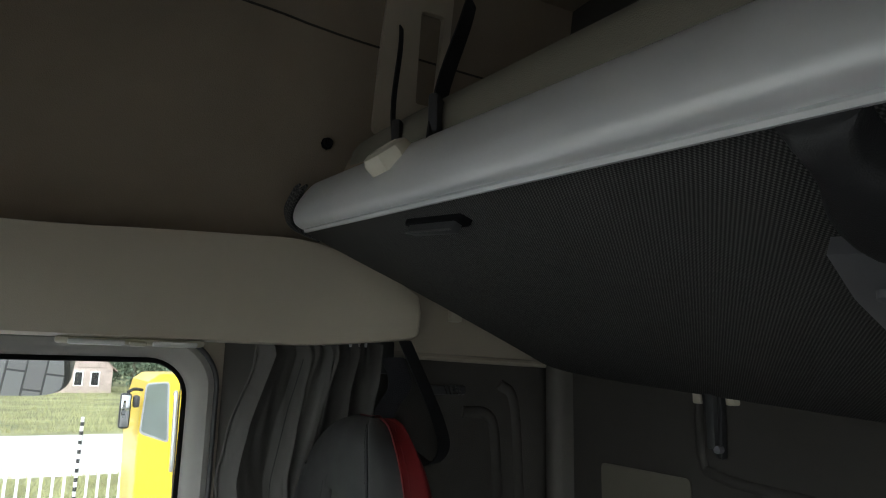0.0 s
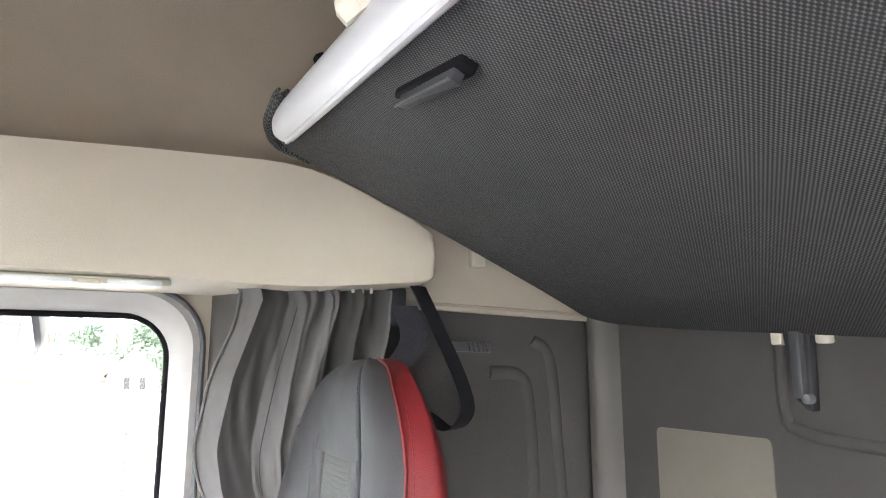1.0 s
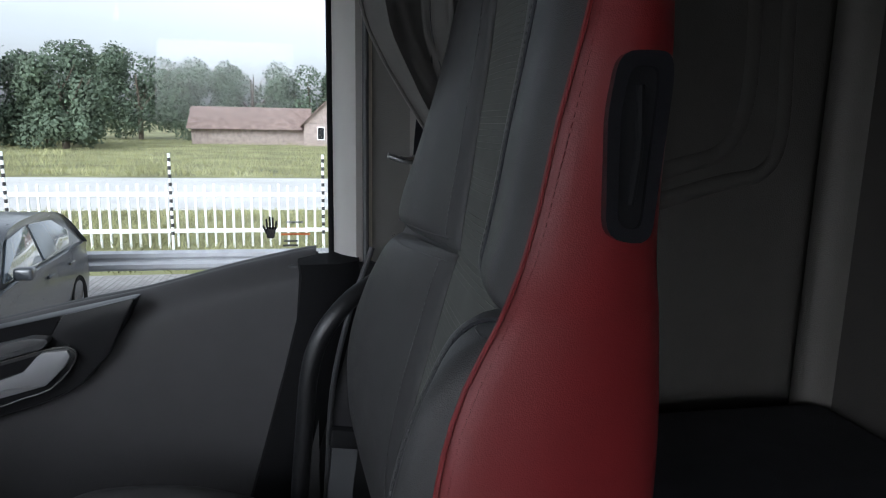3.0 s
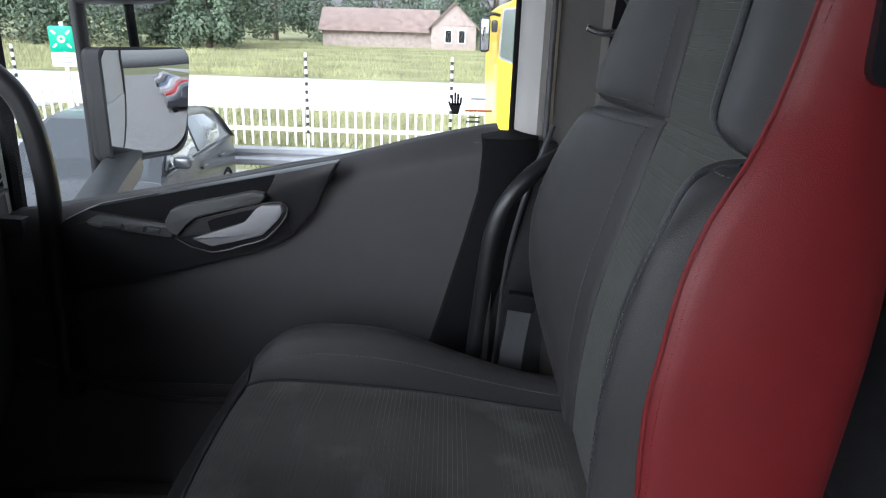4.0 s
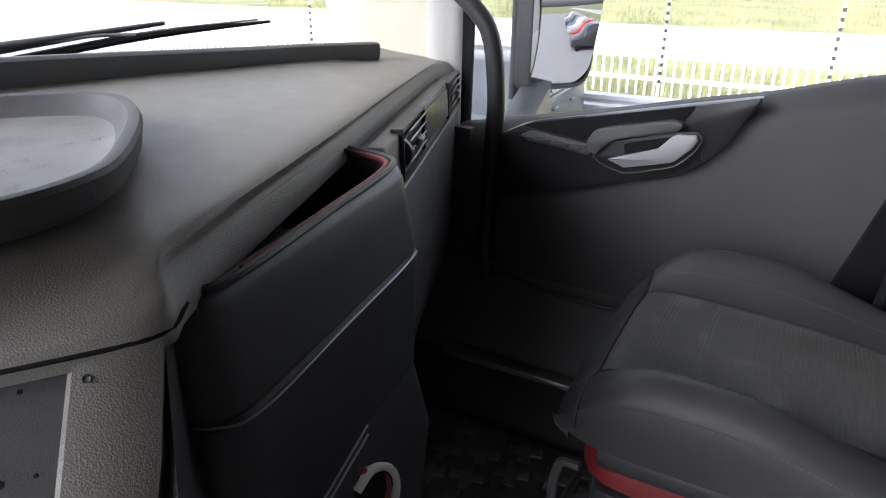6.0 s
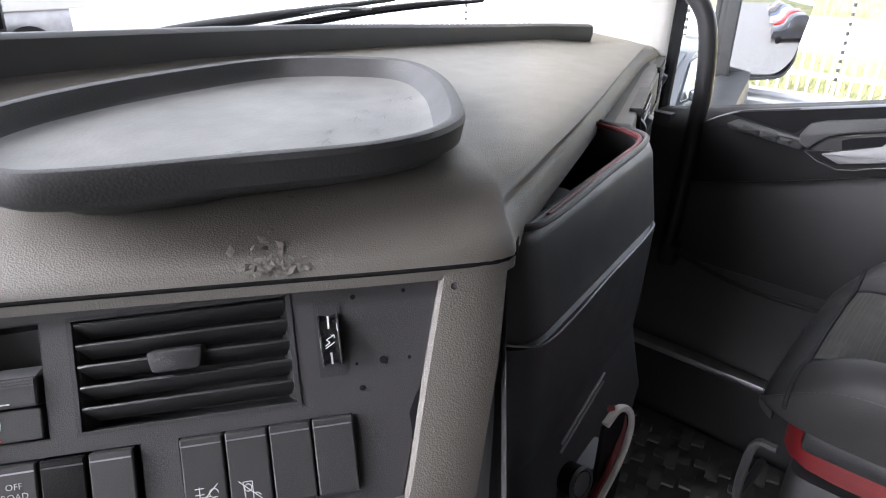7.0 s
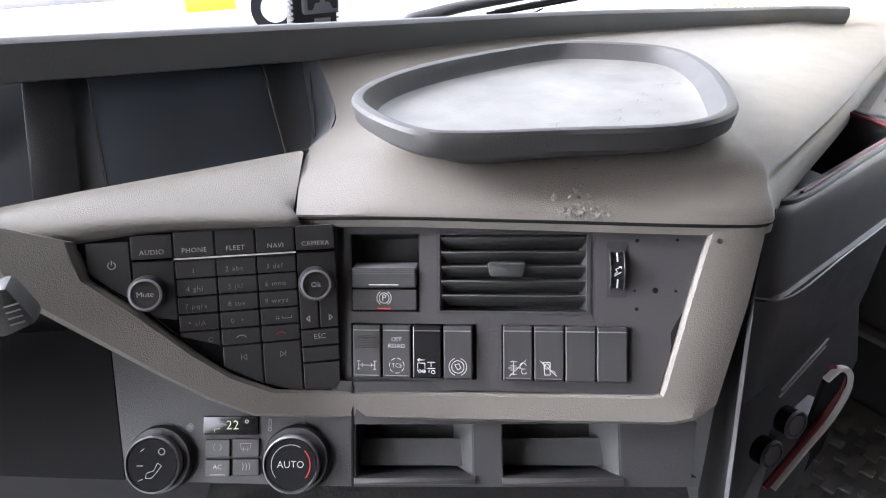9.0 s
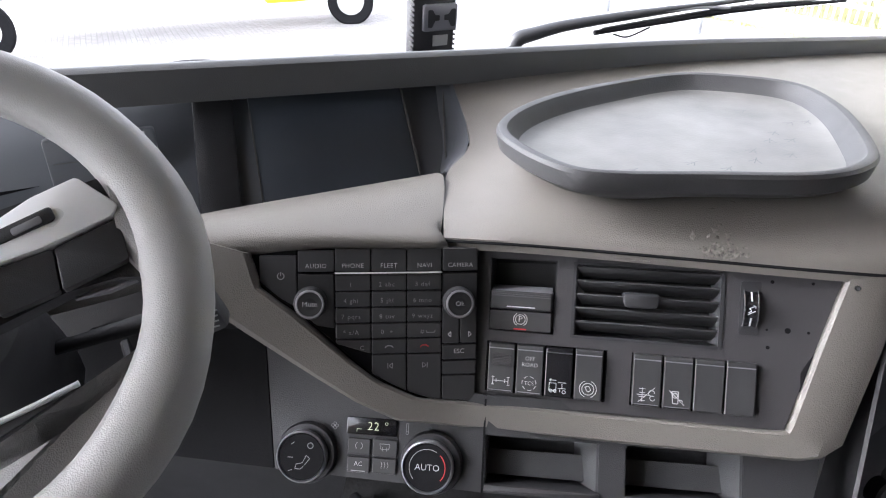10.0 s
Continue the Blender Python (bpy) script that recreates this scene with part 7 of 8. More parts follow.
def floor_mat():
    mt = thing("floor_mat", "black rubber floor mat with raised cross blocks", "floor mat", at=(1.0, 0.95, FLOOR_Z))
    part("sheet", span(0.62, 0.74, FLOOR_Z + 0.002, 1.33, 1.32, FLOOR_Z + 0.008, 0.002), MATM, mt)
    plus = [(-0.012, -0.036), (0.012, -0.036), (0.012, -0.012), (0.036, -0.012), (0.036, 0.012), (0.012, 0.012), (0.012, 0.036), (-0.012, 0.036), (-0.012, 0.012), (-0.036, 0.012), (-0.036, -0.012), (-0.012, -0.012)]
    me = mesh_of("mat_block", plate(rounded(plus, 0.004, 2), 0.006, Matrix.Identity(4), 0.0015, 0.006), MATM)
    inv = world_of(mt).inverted()
    for i in range(9):
        for j in range(7):
            x, y = 0.68 + i * 0.076 + (j % 2) * 0.025, 0.79 + j * 0.077
            if x < 1.29 and y < 1.29:
                o = new("mat_block", me)
                o.parent = mt
                o.matrix_basis = inv @ pose(x, y, FLOOR_Z + 0.008, 0, 0, 12)


floor_mat()


def windscreen_device():
    g = thing("windscreen_unit", "black toll box stuck low on the windscreen", "electronic device", at=(0.29, 1.5, 1.5))
    m = basis((0.343, 1.632, 1.53), (1, 0.0, 0), (0, -0.12, 1))
    part("case", plate(rounded([(-0.038, -0.10), (0.038, -0.10), (0.040, 0.09), (-0.040, 0.09)], 0.014), 0.03, m, 0.004, 0.0), DARKER, g, "black ribbed case")
    f = part("face", plate(rect(-0.024, -0.022, 0.039, 0.022, 0.005), 0.006, m, 0.0015, 0.007), GREYMET, g, "grey metal bracket plate")
    for u in (-0.005, 0.024):
        k = 1 if u < 0.01 else -1
        part("cut_out", plate(rounded([(u - 0.011 * k, -0.015), (u - 0.003 * k, -0.015), (u + 0.002 * k, -0.004), (u + 0.010 * k, -0.004), (u + 0.010 * k, 0.005), (u + 0.002 * k, 0.005), (u - 0.003 * k, 0.014), (u - 0.011 * k, 0.014)], 0.002, 2), 0.001, m, 0, 0.0085), DARKER, f)
    part("label_plate", plate(rect(-0.004, -0.048, 0.024, -0.030), 0.002, m, 0, 0.005), DIMPRINT, g, "pale paper label")
    for k in range(34):
        part("side_rib", box((0.004, 0.0024, 0.012), m @ pose(0.0395 * (1 if k % 2 else -1), -0.075 + k // 2 * 0.0085, -0.006), 0.0006), DARKER, g)


windscreen_device()


# ---------------------------------------------------------------- outside
GZ = -1.03      # ground level


def ground_mats():
    brick = mat("grey_block_paving", (0.30, 0.29, 0.28), 0.8, var=0.15, var_scale=3)
    nt = brick.node_tree
    b = nt.nodes["Principled BSDF"]
    co = nt.nodes.new("ShaderNodeTexCoord")
    br = nt.nodes.new("ShaderNodeTexBrick")
    br.inputs["Scale"].default_value = 1.0
    br.inputs["Brick Width"].default_value = 0.2
    br.inputs["Row Height"].default_value = 0.1
    br.inputs["Mortar Size"].default_value = 0.006
    br.inputs["Color1"].default_value = (0.32, 0.30, 0.29, 1)
    br.inputs["Color2"].default_value = (0.40, 0.385, 0.37, 1)
    br.inputs["Mortar"].default_value = (0.13, 0.125, 0.12, 1)
    nt.links.new(co.outputs["Object"], br.inputs["Vector"])
    nt.links.new(br.outputs["Color"], b.inputs["Base Color"])
    road = mat("pale_concrete_road", (0.55, 0.54, 0.52), 0.9, var=0.1, var_scale=0.5)
    grass = mat("meadow_ground", (0.225, 0.225, 0.105), 0.95, var=0.4, var_scale=0.3)
    return brick, road, grass


PAVING, ROADM, GRASSM = ground_mats()
STRAW = mat("tall_grass", (0.265, 0.262, 0.125), 0.9, var=0.4, var_scale=0.4)
LEAFM = mat("tree_leaves", (0.085, 0.115, 0.075), 0.9, var=0.4, var_scale=0.6)
BARK = mat("bark", (0.10, 0.08, 0.06), 0.9, grain=0.5, scale=60)
GALV = mat("galvanised_steel", (0.33, 0.34, 0.36), 0.4, metal=0.6)
STONE = mat("white_painted_fence", (0.8, 0.8, 0.78), 0.6, var=0.05)


def grounds():
    bm = bmesh.new()
    vs = [bm.verts.new(p) for p in ((-900, -900, GZ), (900, -900, GZ), (900, 900, GZ), (-900, 900, GZ))]
    bm.faces.new(vs)
    solo("ground", bm, GRASSM, "green meadow ground reaching the horizon", "ground", "structure", smooth=False)
    solo("pavement", span(-40, -60, GZ + 0.002, 12.4, 60, GZ + 0.03), PAVING, "grey block-paved yard", "pavement", "structure", smooth=False)
    solo("pavement_front", span(12.404, 12.5, GZ + 0.002, 21.3, 60, GZ + 0.03), PAVING, "grey block-paved yard entrance", "pavement", "structure", smooth=False)
    solo("road", span(21.4, -200, GZ + 0.002, 33.0, 200, GZ + 0.03), ROADM, "pale concrete road beyond the fence", "road", "structure", smooth=False)
    # tall meadow grass: many blades as one piece of stuff
    rng = random.Random(3)
    bm = bmesh.new()
    for k in range(60000):
        far = rng.random() < 0.75
        if far:
            x = 34 + 60 * rng.random() ** 1.3
            y = rng.uniform(-0.55, 0.95) * x
            h, w = rng.uniform(0.10, 0.34), rng.uniform(0.008, 0.022)
        else:
            x, y = rng.uniform(12.5, 21.0), rng.uniform(-9, 12.4)
            h, w = rng.uniform(0.06, 0.20), rng.uniform(0.006, 0.018)
        a = rng.uniform(0, 3.14)
        dx, dy = math.cos(a) * w, math.sin(a) * w
        p = V(x, y, GZ + 0.01)
        t = V(rng.uniform(-0.15, 0.15), rng.uniform(-0.15, 0.15), h)
        bm.faces.new([bm.verts.new(q) for q in (p + V(-dx, -dy, 0), p + V(dx, dy, 0), p + V(dx * 0.5, dy * 0.5, 0) + t, p - V(dx * 0.4, dy * 0.4, 0) + t * 0.9)])
    solo("meadow_grass", bm, STRAW, "tall yellow-green meadow grass", "grass", "stuff", smooth=False)


grounds()


def fence():
    f = thing("picket_fence", "white picket fence along the road", "fence", at=(15.0, 4, GZ))
    me = mesh_of("picket", span(-0.02, -0.024, 0.02, 0.02, 0.024, 1.36, 0.006, 1), STONE)
    inv = world_of(f).inverted()
    for k in range(150):
        o = new("picket", me)
        o.parent = f
        o.matrix_basis = inv @ pose(15.0, -8 + k * 0.19, GZ + 0.03 * math.sin(k * 1.7))
    for z in (0.35, 1.12):
        part("rail", span(14.93, -8.2, GZ + z, 14.97, 21, GZ + z + 0.09, 0.01), STONE, f)
    # striped marker posts
    black = mat("black_band_paint", (0.02, 0.02, 0.02), 0.5)
    pm = thing("marker_post", "black and white striped marker post", "post", group="marker posts", at=(14.4, 0.37, GZ))
    part("pole", tube([V(14.4, 0.37, GZ), V(14.4, 0.37, GZ + 2.05)], 0.030, 10, 1), STONE, pm, "white pole")
    for k in range(10):
        part("band", tube([V(14.4, 0.37, GZ + 0.40 + k * 0.165), V(14.4, 0.37, GZ + 0.475 + k * 0.165)], 0.032, 10, 1), black, pm, "black band")
    for y in (3.38, 6.40, 9.40, 12.4, -2.65):
        copy_thing(pm, Matrix.Translation((14.4, y, GZ)))
    g = thing("guard_rail", "galvanised steel guard rail", "guard rail", at=(10.8, 3, GZ))
    prof = [(0.0, 0.45), (-0.04, 0.49), (-0.04, 0.55), (0.0, 0.59), (0.0, 0.62), (-0.04, 0.66), (-0.04, 0.72), (0.0, 0.76)]
    part("beam", sheet([[V(10.8 + a, y, GZ + b) for a, b in prof] for y in (-8, 4, 20)], 0.004, (1, 0, 0)), GALV, g)
    for k in range(9):
        part("post", span(10.83, -7 + k * 3.0, GZ, 10.93, -6.9 + k * 3.0, GZ + 0.7, 0.005), GALV, g)


fence()


def tree(x, y, h, r, seed):
    rng = random.Random(seed)
    t = thing("tree", "broad green deciduous tree behind the meadow", "tree", group="trees behind the meadow", at=(x, y, GZ))
    part("trunk", tube([V(x, y, GZ), V(x + 0.1, y, GZ + h * 0.3), V(x - 0.1, y + 0.2, GZ + h * 0.7)], [0.35, 0.25, 0.1], 8), BARK, t)
    limbs = bmesh.new()
    for k in range(5):
        a = rng.uniform(0, 6.28)
        merge(limbs, tube([V(x, y, GZ + h * 0.3), V(x + math.cos(a) * r * 0.4, y + math.sin(a) * r * 0.4, GZ + h * 0.55), V(x + math.cos(a) * r * 0.7, y + math.sin(a) * r * 0.7, GZ + h * 0.75)], [0.15, 0.1, 0.03], 6, 3))
    part("limbs", limbs, BARK, t)
    bm = bmesh.new()
    lobes = []
    for k in range(16):
        a, e = rng.uniform(0, 6.28), rng.random()
        lobes.append((V(x + math.cos(a) * r * 0.6 * rng.random() ** 0.5, y + math.sin(a) * r * 0.6, GZ + h * (0.10 + 0.74 * e)), r * rng.uniform(0.32, 0.5) * (1 - 0.35 * abs(e - 0.4))))
    for k in range(9000):
        c, rr = lobes[rng.randrange(16)]
        d = V(rng.gauss(0, 1), rng.gauss(0, 1), rng.gauss(0, 1)).normalized() * rr * rng.uniform(0.7, 1.08)
        p = c + d
        s = rng.uniform(0.12, 0.27)
        u = V(rng.gauss(0, 1), rng.gauss(0, 1), rng.gauss(0, 1)).normalized()
        v = u.cross(d).normalized()
        bm.faces.new([bm.verts.new(p + q) for q in (u * s, v * s * 0.6, -u * s, -v * s * 0.6)])
    part("crown", bm, LEAFM, t, smooth=False)
    return t


for i, (x, y, h, r) in enumerate(((62, 33, 14, 6.5), (66, 40, 15, 7), (70, 26, 10, 5), (64, 22.5, 8, 4), (95, 24, 12, 6), (98, 17, 11, 6), (100, 10, 12, 6), (102, 2, 11, 6), (100, -6, 12, 6), (70, 48, 14, 7), (75, 57, 15, 7), (98, 31, 13, 6))):
    tree(x, y, h, r, i + 11)


def farmhouse():
    h = thing("farmhouse", "low brick farmhouse with a long brown roof", "house", at=(80, 6, GZ))
    brickm = mat("weathered_brick", (0.31, 0.25, 0.225), 0.9, var=0.2, var_scale=2)
    roofm = mat("brown_roof_tiles", (0.20, 0.145, 0.125), 0.9, var=0.25, var_scale=1.5)
    part("wall", span(80.5, 2.0, GZ, 86, 15.0, GZ + 1.9, 0.02), brickm, h, "brick wall")
    part("roof", skin([[V(79.6, y, GZ + 1.75), V(83.2, y, GZ + 4.3), V(86.8, y, GZ + 1.75)] for y in (1.6, 15.4)]), roofm, h, "long brown tiled roof", smooth=False)
    part("wing", span(78, -2.6, GZ, 84, 2.4, GZ + 2.6, 0.02), brickm, h, "brick gable wing")
    part("gable", skin([[V(x, -2.6, GZ + 2.55), V(x, -0.1, GZ + 5.0), V(x, 2.4, GZ + 2.55)] for x in (78.0, 84)]), brickm, h, smooth=False)
    for e in (-1, 1):
        part("wing_roof", sheet([[V(x, -0.1, GZ + 5.12), V(x, -0.1 + e * 2.9, GZ + 2.3)] for x in (77.6, 84.4)], 0.15), roofm, h, "brown roof slope", smooth=False)
    for y in (-1.0, 0.5):
        w = part("window", span(77.92, y - 0.42, GZ + 0.7, 78.0, y + 0.42, GZ + 2.2, 0.01), WHITE, h)
        part("pane", span(77.90, y - 0.33, GZ + 0.8, 77.93, y + 0.33, GZ + 2.1), GLOSSK, w)


farmhouse()


def parked_car():
    """A dark hatchback that stands with its nose to the truck."""
    c = thing("parked_car", "dark grey hatchback car parked nose to the truck", "car", at=(7.6, 4.1, GZ))
    paint = mat("dark_grey_car_paint", (0.03, 0.033, 0.037), 0.3, coat=0.5, var=0.03)
    y0, y1 = 3.2, 5.0
    xs = [5.5, 5.6, 5.9, 6.5, 7.0, 7.6, 8.4, 9.1, 9.55, 9.7]       # nose to tail
    belt = [0.55, 0.72, 0.80, 0.90, 0.95, 0.96, 0.97, 0.98, 0.95, 0.80]
    rows = []
    for x, b in zip(xs, belt):
        k = 0.10 if x in (5.5, 9.7) else 0.04 if x in (5.6, 9.55) else 0.0
        rows.append([V(x, y0 + k + 0.03, GZ + 0.25), V(x, y0 + k, GZ + 0.5), V(x, y0 + k + 0.02, GZ + b - 0.08), V(x, y0 + k + 0.08, GZ + b), V(x, (y0 + y1) / 2, GZ + b + 0.04), V(x, y1 - k - 0.08, GZ + b), V(x, y1 - k - 0.02, GZ + b - 0.08), V(x, y1 - k, GZ + 0.5), V(x, y1 - k - 0.03, GZ + 0.25)])
    part("body", skin(smooth_grid(rows, 3, 3), True), paint, c, "dark grey metallic body")
    roof = []
    for x, z, inset in ((6.55, 0.92, 0.06), (7.05, 1.24, 0.16), (7.5, 1.42, 0.22), (8.2, 1.46, 0.23), (8.9, 1.42, 0.24), (9.3, 1.28, 0.20), (9.62, 0.95, 0.10)):
        roof.append([V(x, y0 + 0.05, GZ + 0.9), V(x, y0 + inset, GZ + z - 0.05), V(x, y0 + inset + 0.08, GZ + z), V(x, y1 - inset - 0.08, GZ + z), V(x, y1 - inset, GZ + z - 0.05), V(x, y1 - 0.05, GZ + 0.9)])
    part("cabin", skin(smooth_grid(roof, 3, 3), True), paint, c, "dark roof and pillars")
    gl = mat("dark_car_glass", (0.10, 0.12, 0.14), 0.05, spec=0.8, coat=1.0, var=0.0)
    for poly in ([(6.85, 0.97), (7.35, 1.32), (7.95, 1.39), (7.95, 0.98)], [(8.02, 0.98), (8.02, 1.39), (8.7, 1.35), (9.08, 1.17), (8.95, 1.02)]):
        part("side_window", plate(rounded([(x, z * 1.063) for x, z in poly], 0.04), 0.02, basis((0, y0 - 0.296, GZ), (1, 0, 0), (0, 0.36, 1)), 0.004, 0.0), gl, c, "tinted side window")
    part("windscreen", sheet([[V(6.60, y, GZ + 0.955), V(7.04, y * 0.9 + 0.41, GZ + 1.255), V(7.40, y * 0.86 + 0.574, GZ + 1.42)] for y in (y0 + 0.16, 4.1, y1 - 0.16)], 0.005), mat("sky_lit_car_glass", (0.05, 0.055, 0.06), 0.04, spec=0.5, var=0.0), c, "windscreen")
    for x in (6.35, 8.95):
        for y, s in ((y0 + 0.06, -1), (y1 - 0.06, 1)):
            wm = basis((x, y, GZ + 0.31), (1, 0, 0), (0, 0, 1)) if s < 0 else basis((x, y, GZ + 0.31), (-1, 0, 0), (0, 0, 1))
            w = part("wheel", lathe([(0.19, 0.02), (0.22, 0.06), (0.29, 0.07), (0.315, 0.03), (0.315, -0.12), (0.2, -0.14)], wm, 28), BLACKR, c, "black tyre")
            part("rim", lathe([(0.19, 0.03), (0.205, 0.045), (0.21, 0.02)], wm, 28), GREYMET, w)
            for k in range(5):
                part("rim_spoke", box((0.045, 0.16, 0.03), wm @ pose(0, 0, 0.02, 0, 0, 72 * k) @ pose(0, 0.11, 0), 0.008), GREYMET, w)
    part("mirror", box((0.16, 0.20, 0.13), pose(7.1, y0 - 0.06, GZ + 1.02, 0, 0, 0), 0.04, 3), paint, c, "dark door mirror")
    part("door_handle", box((0.18, 0.03, 0.03), pose(8.0, y0 - 0.005, GZ + 0.80), 0.01), paint, c)
    part("door_handle", box((0.18, 0.03, 0.03), pose(8.75, y0 - 0.005, GZ + 0.81), 0.01), paint, c)
    pivot = Matrix.Translation((9.7, 3.3, 0))
    c.matrix_basis = Matrix.Translation((0.75, 0.42, 0)) @ pivot @ pose(0, 0, 0, 0, 0, 2) @ pivot.inverted() @ c.matrix_basis @ Matrix.Diagonal((1, 1, 1.06, 1))


parked_car()


def yellow_truck():
    """A day-cab truck that stands alongside, its near side flat to the yard, nose towards the front."""
    t = thing("yellow_truck", "yellow day-cab truck parked alongside in the yard", "truck", at=(8.6, -1.0, GZ))
    Y = mat("yellow_truck_paint", (0.78, 0.53, 0.02), 0.35, coat=0.3, var=0.04)
    glass = mat("dark_truck_glass", (0.10, 0.12, 0.11), 0.05, spec=0.8, coat=1.0)
    X = 7.6
    prof = [(-0.16, 0.55), (-0.10, 1.1), (-0.055, 2.30), (-0.06, 2.62), (-0.11, 2.86), (-0.22, 2.94), (-1.7, 2.98), (-1.7, 0.55)]
    rings = []
    for x, k in ((X, 0.985), (X + 0.05, 1.0), (X + 2.25, 1.0), (X + 2.3, 0.985)):
        rings.append([V(x, -0.9 + (a + 0.9) * k, GZ + 0.55 + (b - 0.55) * k) for a, b in prof])
    part("cab", skin(rings), Y, t, "yellow painted cab", smooth=False)
    m = basis((X - 0.003, 0, GZ), (0, -1, 0), (0, 0, 1))
    win = [(0.085, 2.37), (0.105, 2.83), (0.295, 2.85), (0.335, 2.27)]
    part("quarter_window", plate(rounded(win, 0.03), 0.01, m, 0.0, 0.003), glass, t, "dark front side window")
    part("window_seal", ring_plate(rounded([(0.068, 2.35), (0.09, 2.85), (0.312, 2.87), (0.355, 2.25)], 0.04), rounded(win, 0.03), 0.01, m, 0.006), GREYMET, t)
    part("door_window", plate(rounded([(0.47, 2.25), (0.47, 2.86), (1.25, 2.86), (1.30, 2.25)], 0.05), 0.01, m, 0.0, 0.004), glass, t, "dark door window")
    part("grab_rail", tube([V(X - 0.01, -0.375, GZ + 2.74), V(X - 0.06, -0.380, GZ + 2.70), V(X - 0.06, -0.395, GZ + 2.05), V(X - 0.01, -0.40, GZ + 2.0)], 0.022, 8), GREYMET, t, "grey grab rail")
    part("door_gap", tube([V(X + 0.002, -0.42, GZ + 2.9), V(X - 0.002, -0.43, GZ + 2.0), V(X - 0.002, -0.45, GZ + 0.9)], 0.008, 6), DARKER, t)
    mi = part("mirror", box((0.14, 0.10, 0.34), pose(X - 0.12, 0.09, 1.555), 0.03, 3), DARKER, t, "tall dark mirror housing")
    part("mirror_glass", box((0.005, 0.075, 0.30), pose(X - 0.192, 0.09, 1.555), 0.002), MIRROR, mi, "mirror glass")
    part("mirror_arm", tube([V(X - 0.12, 0.08, 1.73), V(X - 0.08, 0.02, 1.76), V(X, -0.06, 1.75)], 0.016, 8), DARKER, t, "black mirror arm")
    part("mirror_small", box((0.10, 0.06, 0.12), pose(X - 0.06, -0.01, 1.64), 0.02), DARKER, t, "small wide-angle mirror")
    part("bumper", span(X + 0.02, -0.9, GZ + 0.35, X + 2.28, -0.08, GZ + 0.75, 0.04), DARK, t, "dark grey bumper")
    part("chassis", span(X + 0.6, -6.0, GZ + 0.6, X + 1.6, -1.6, GZ + 0.85, 0.02), DARKER, t, "dark chassis frame")
    for x, f in ((X + 0.1, 1), (X + 2.2, -1)):
        for y in (-1.1, -4.6):
            part("wheel", lathe([(0.0, 0.05), (0.25, 0.06), (0.42, 0.10), (0.5, 0.05), (0.5, -0.2), (0.0, -0.2)], basis((x, y, GZ + 0.5), (0, -f, 0), (0, 0, 1)), 28), BLACKR, t)


yellow_truck()


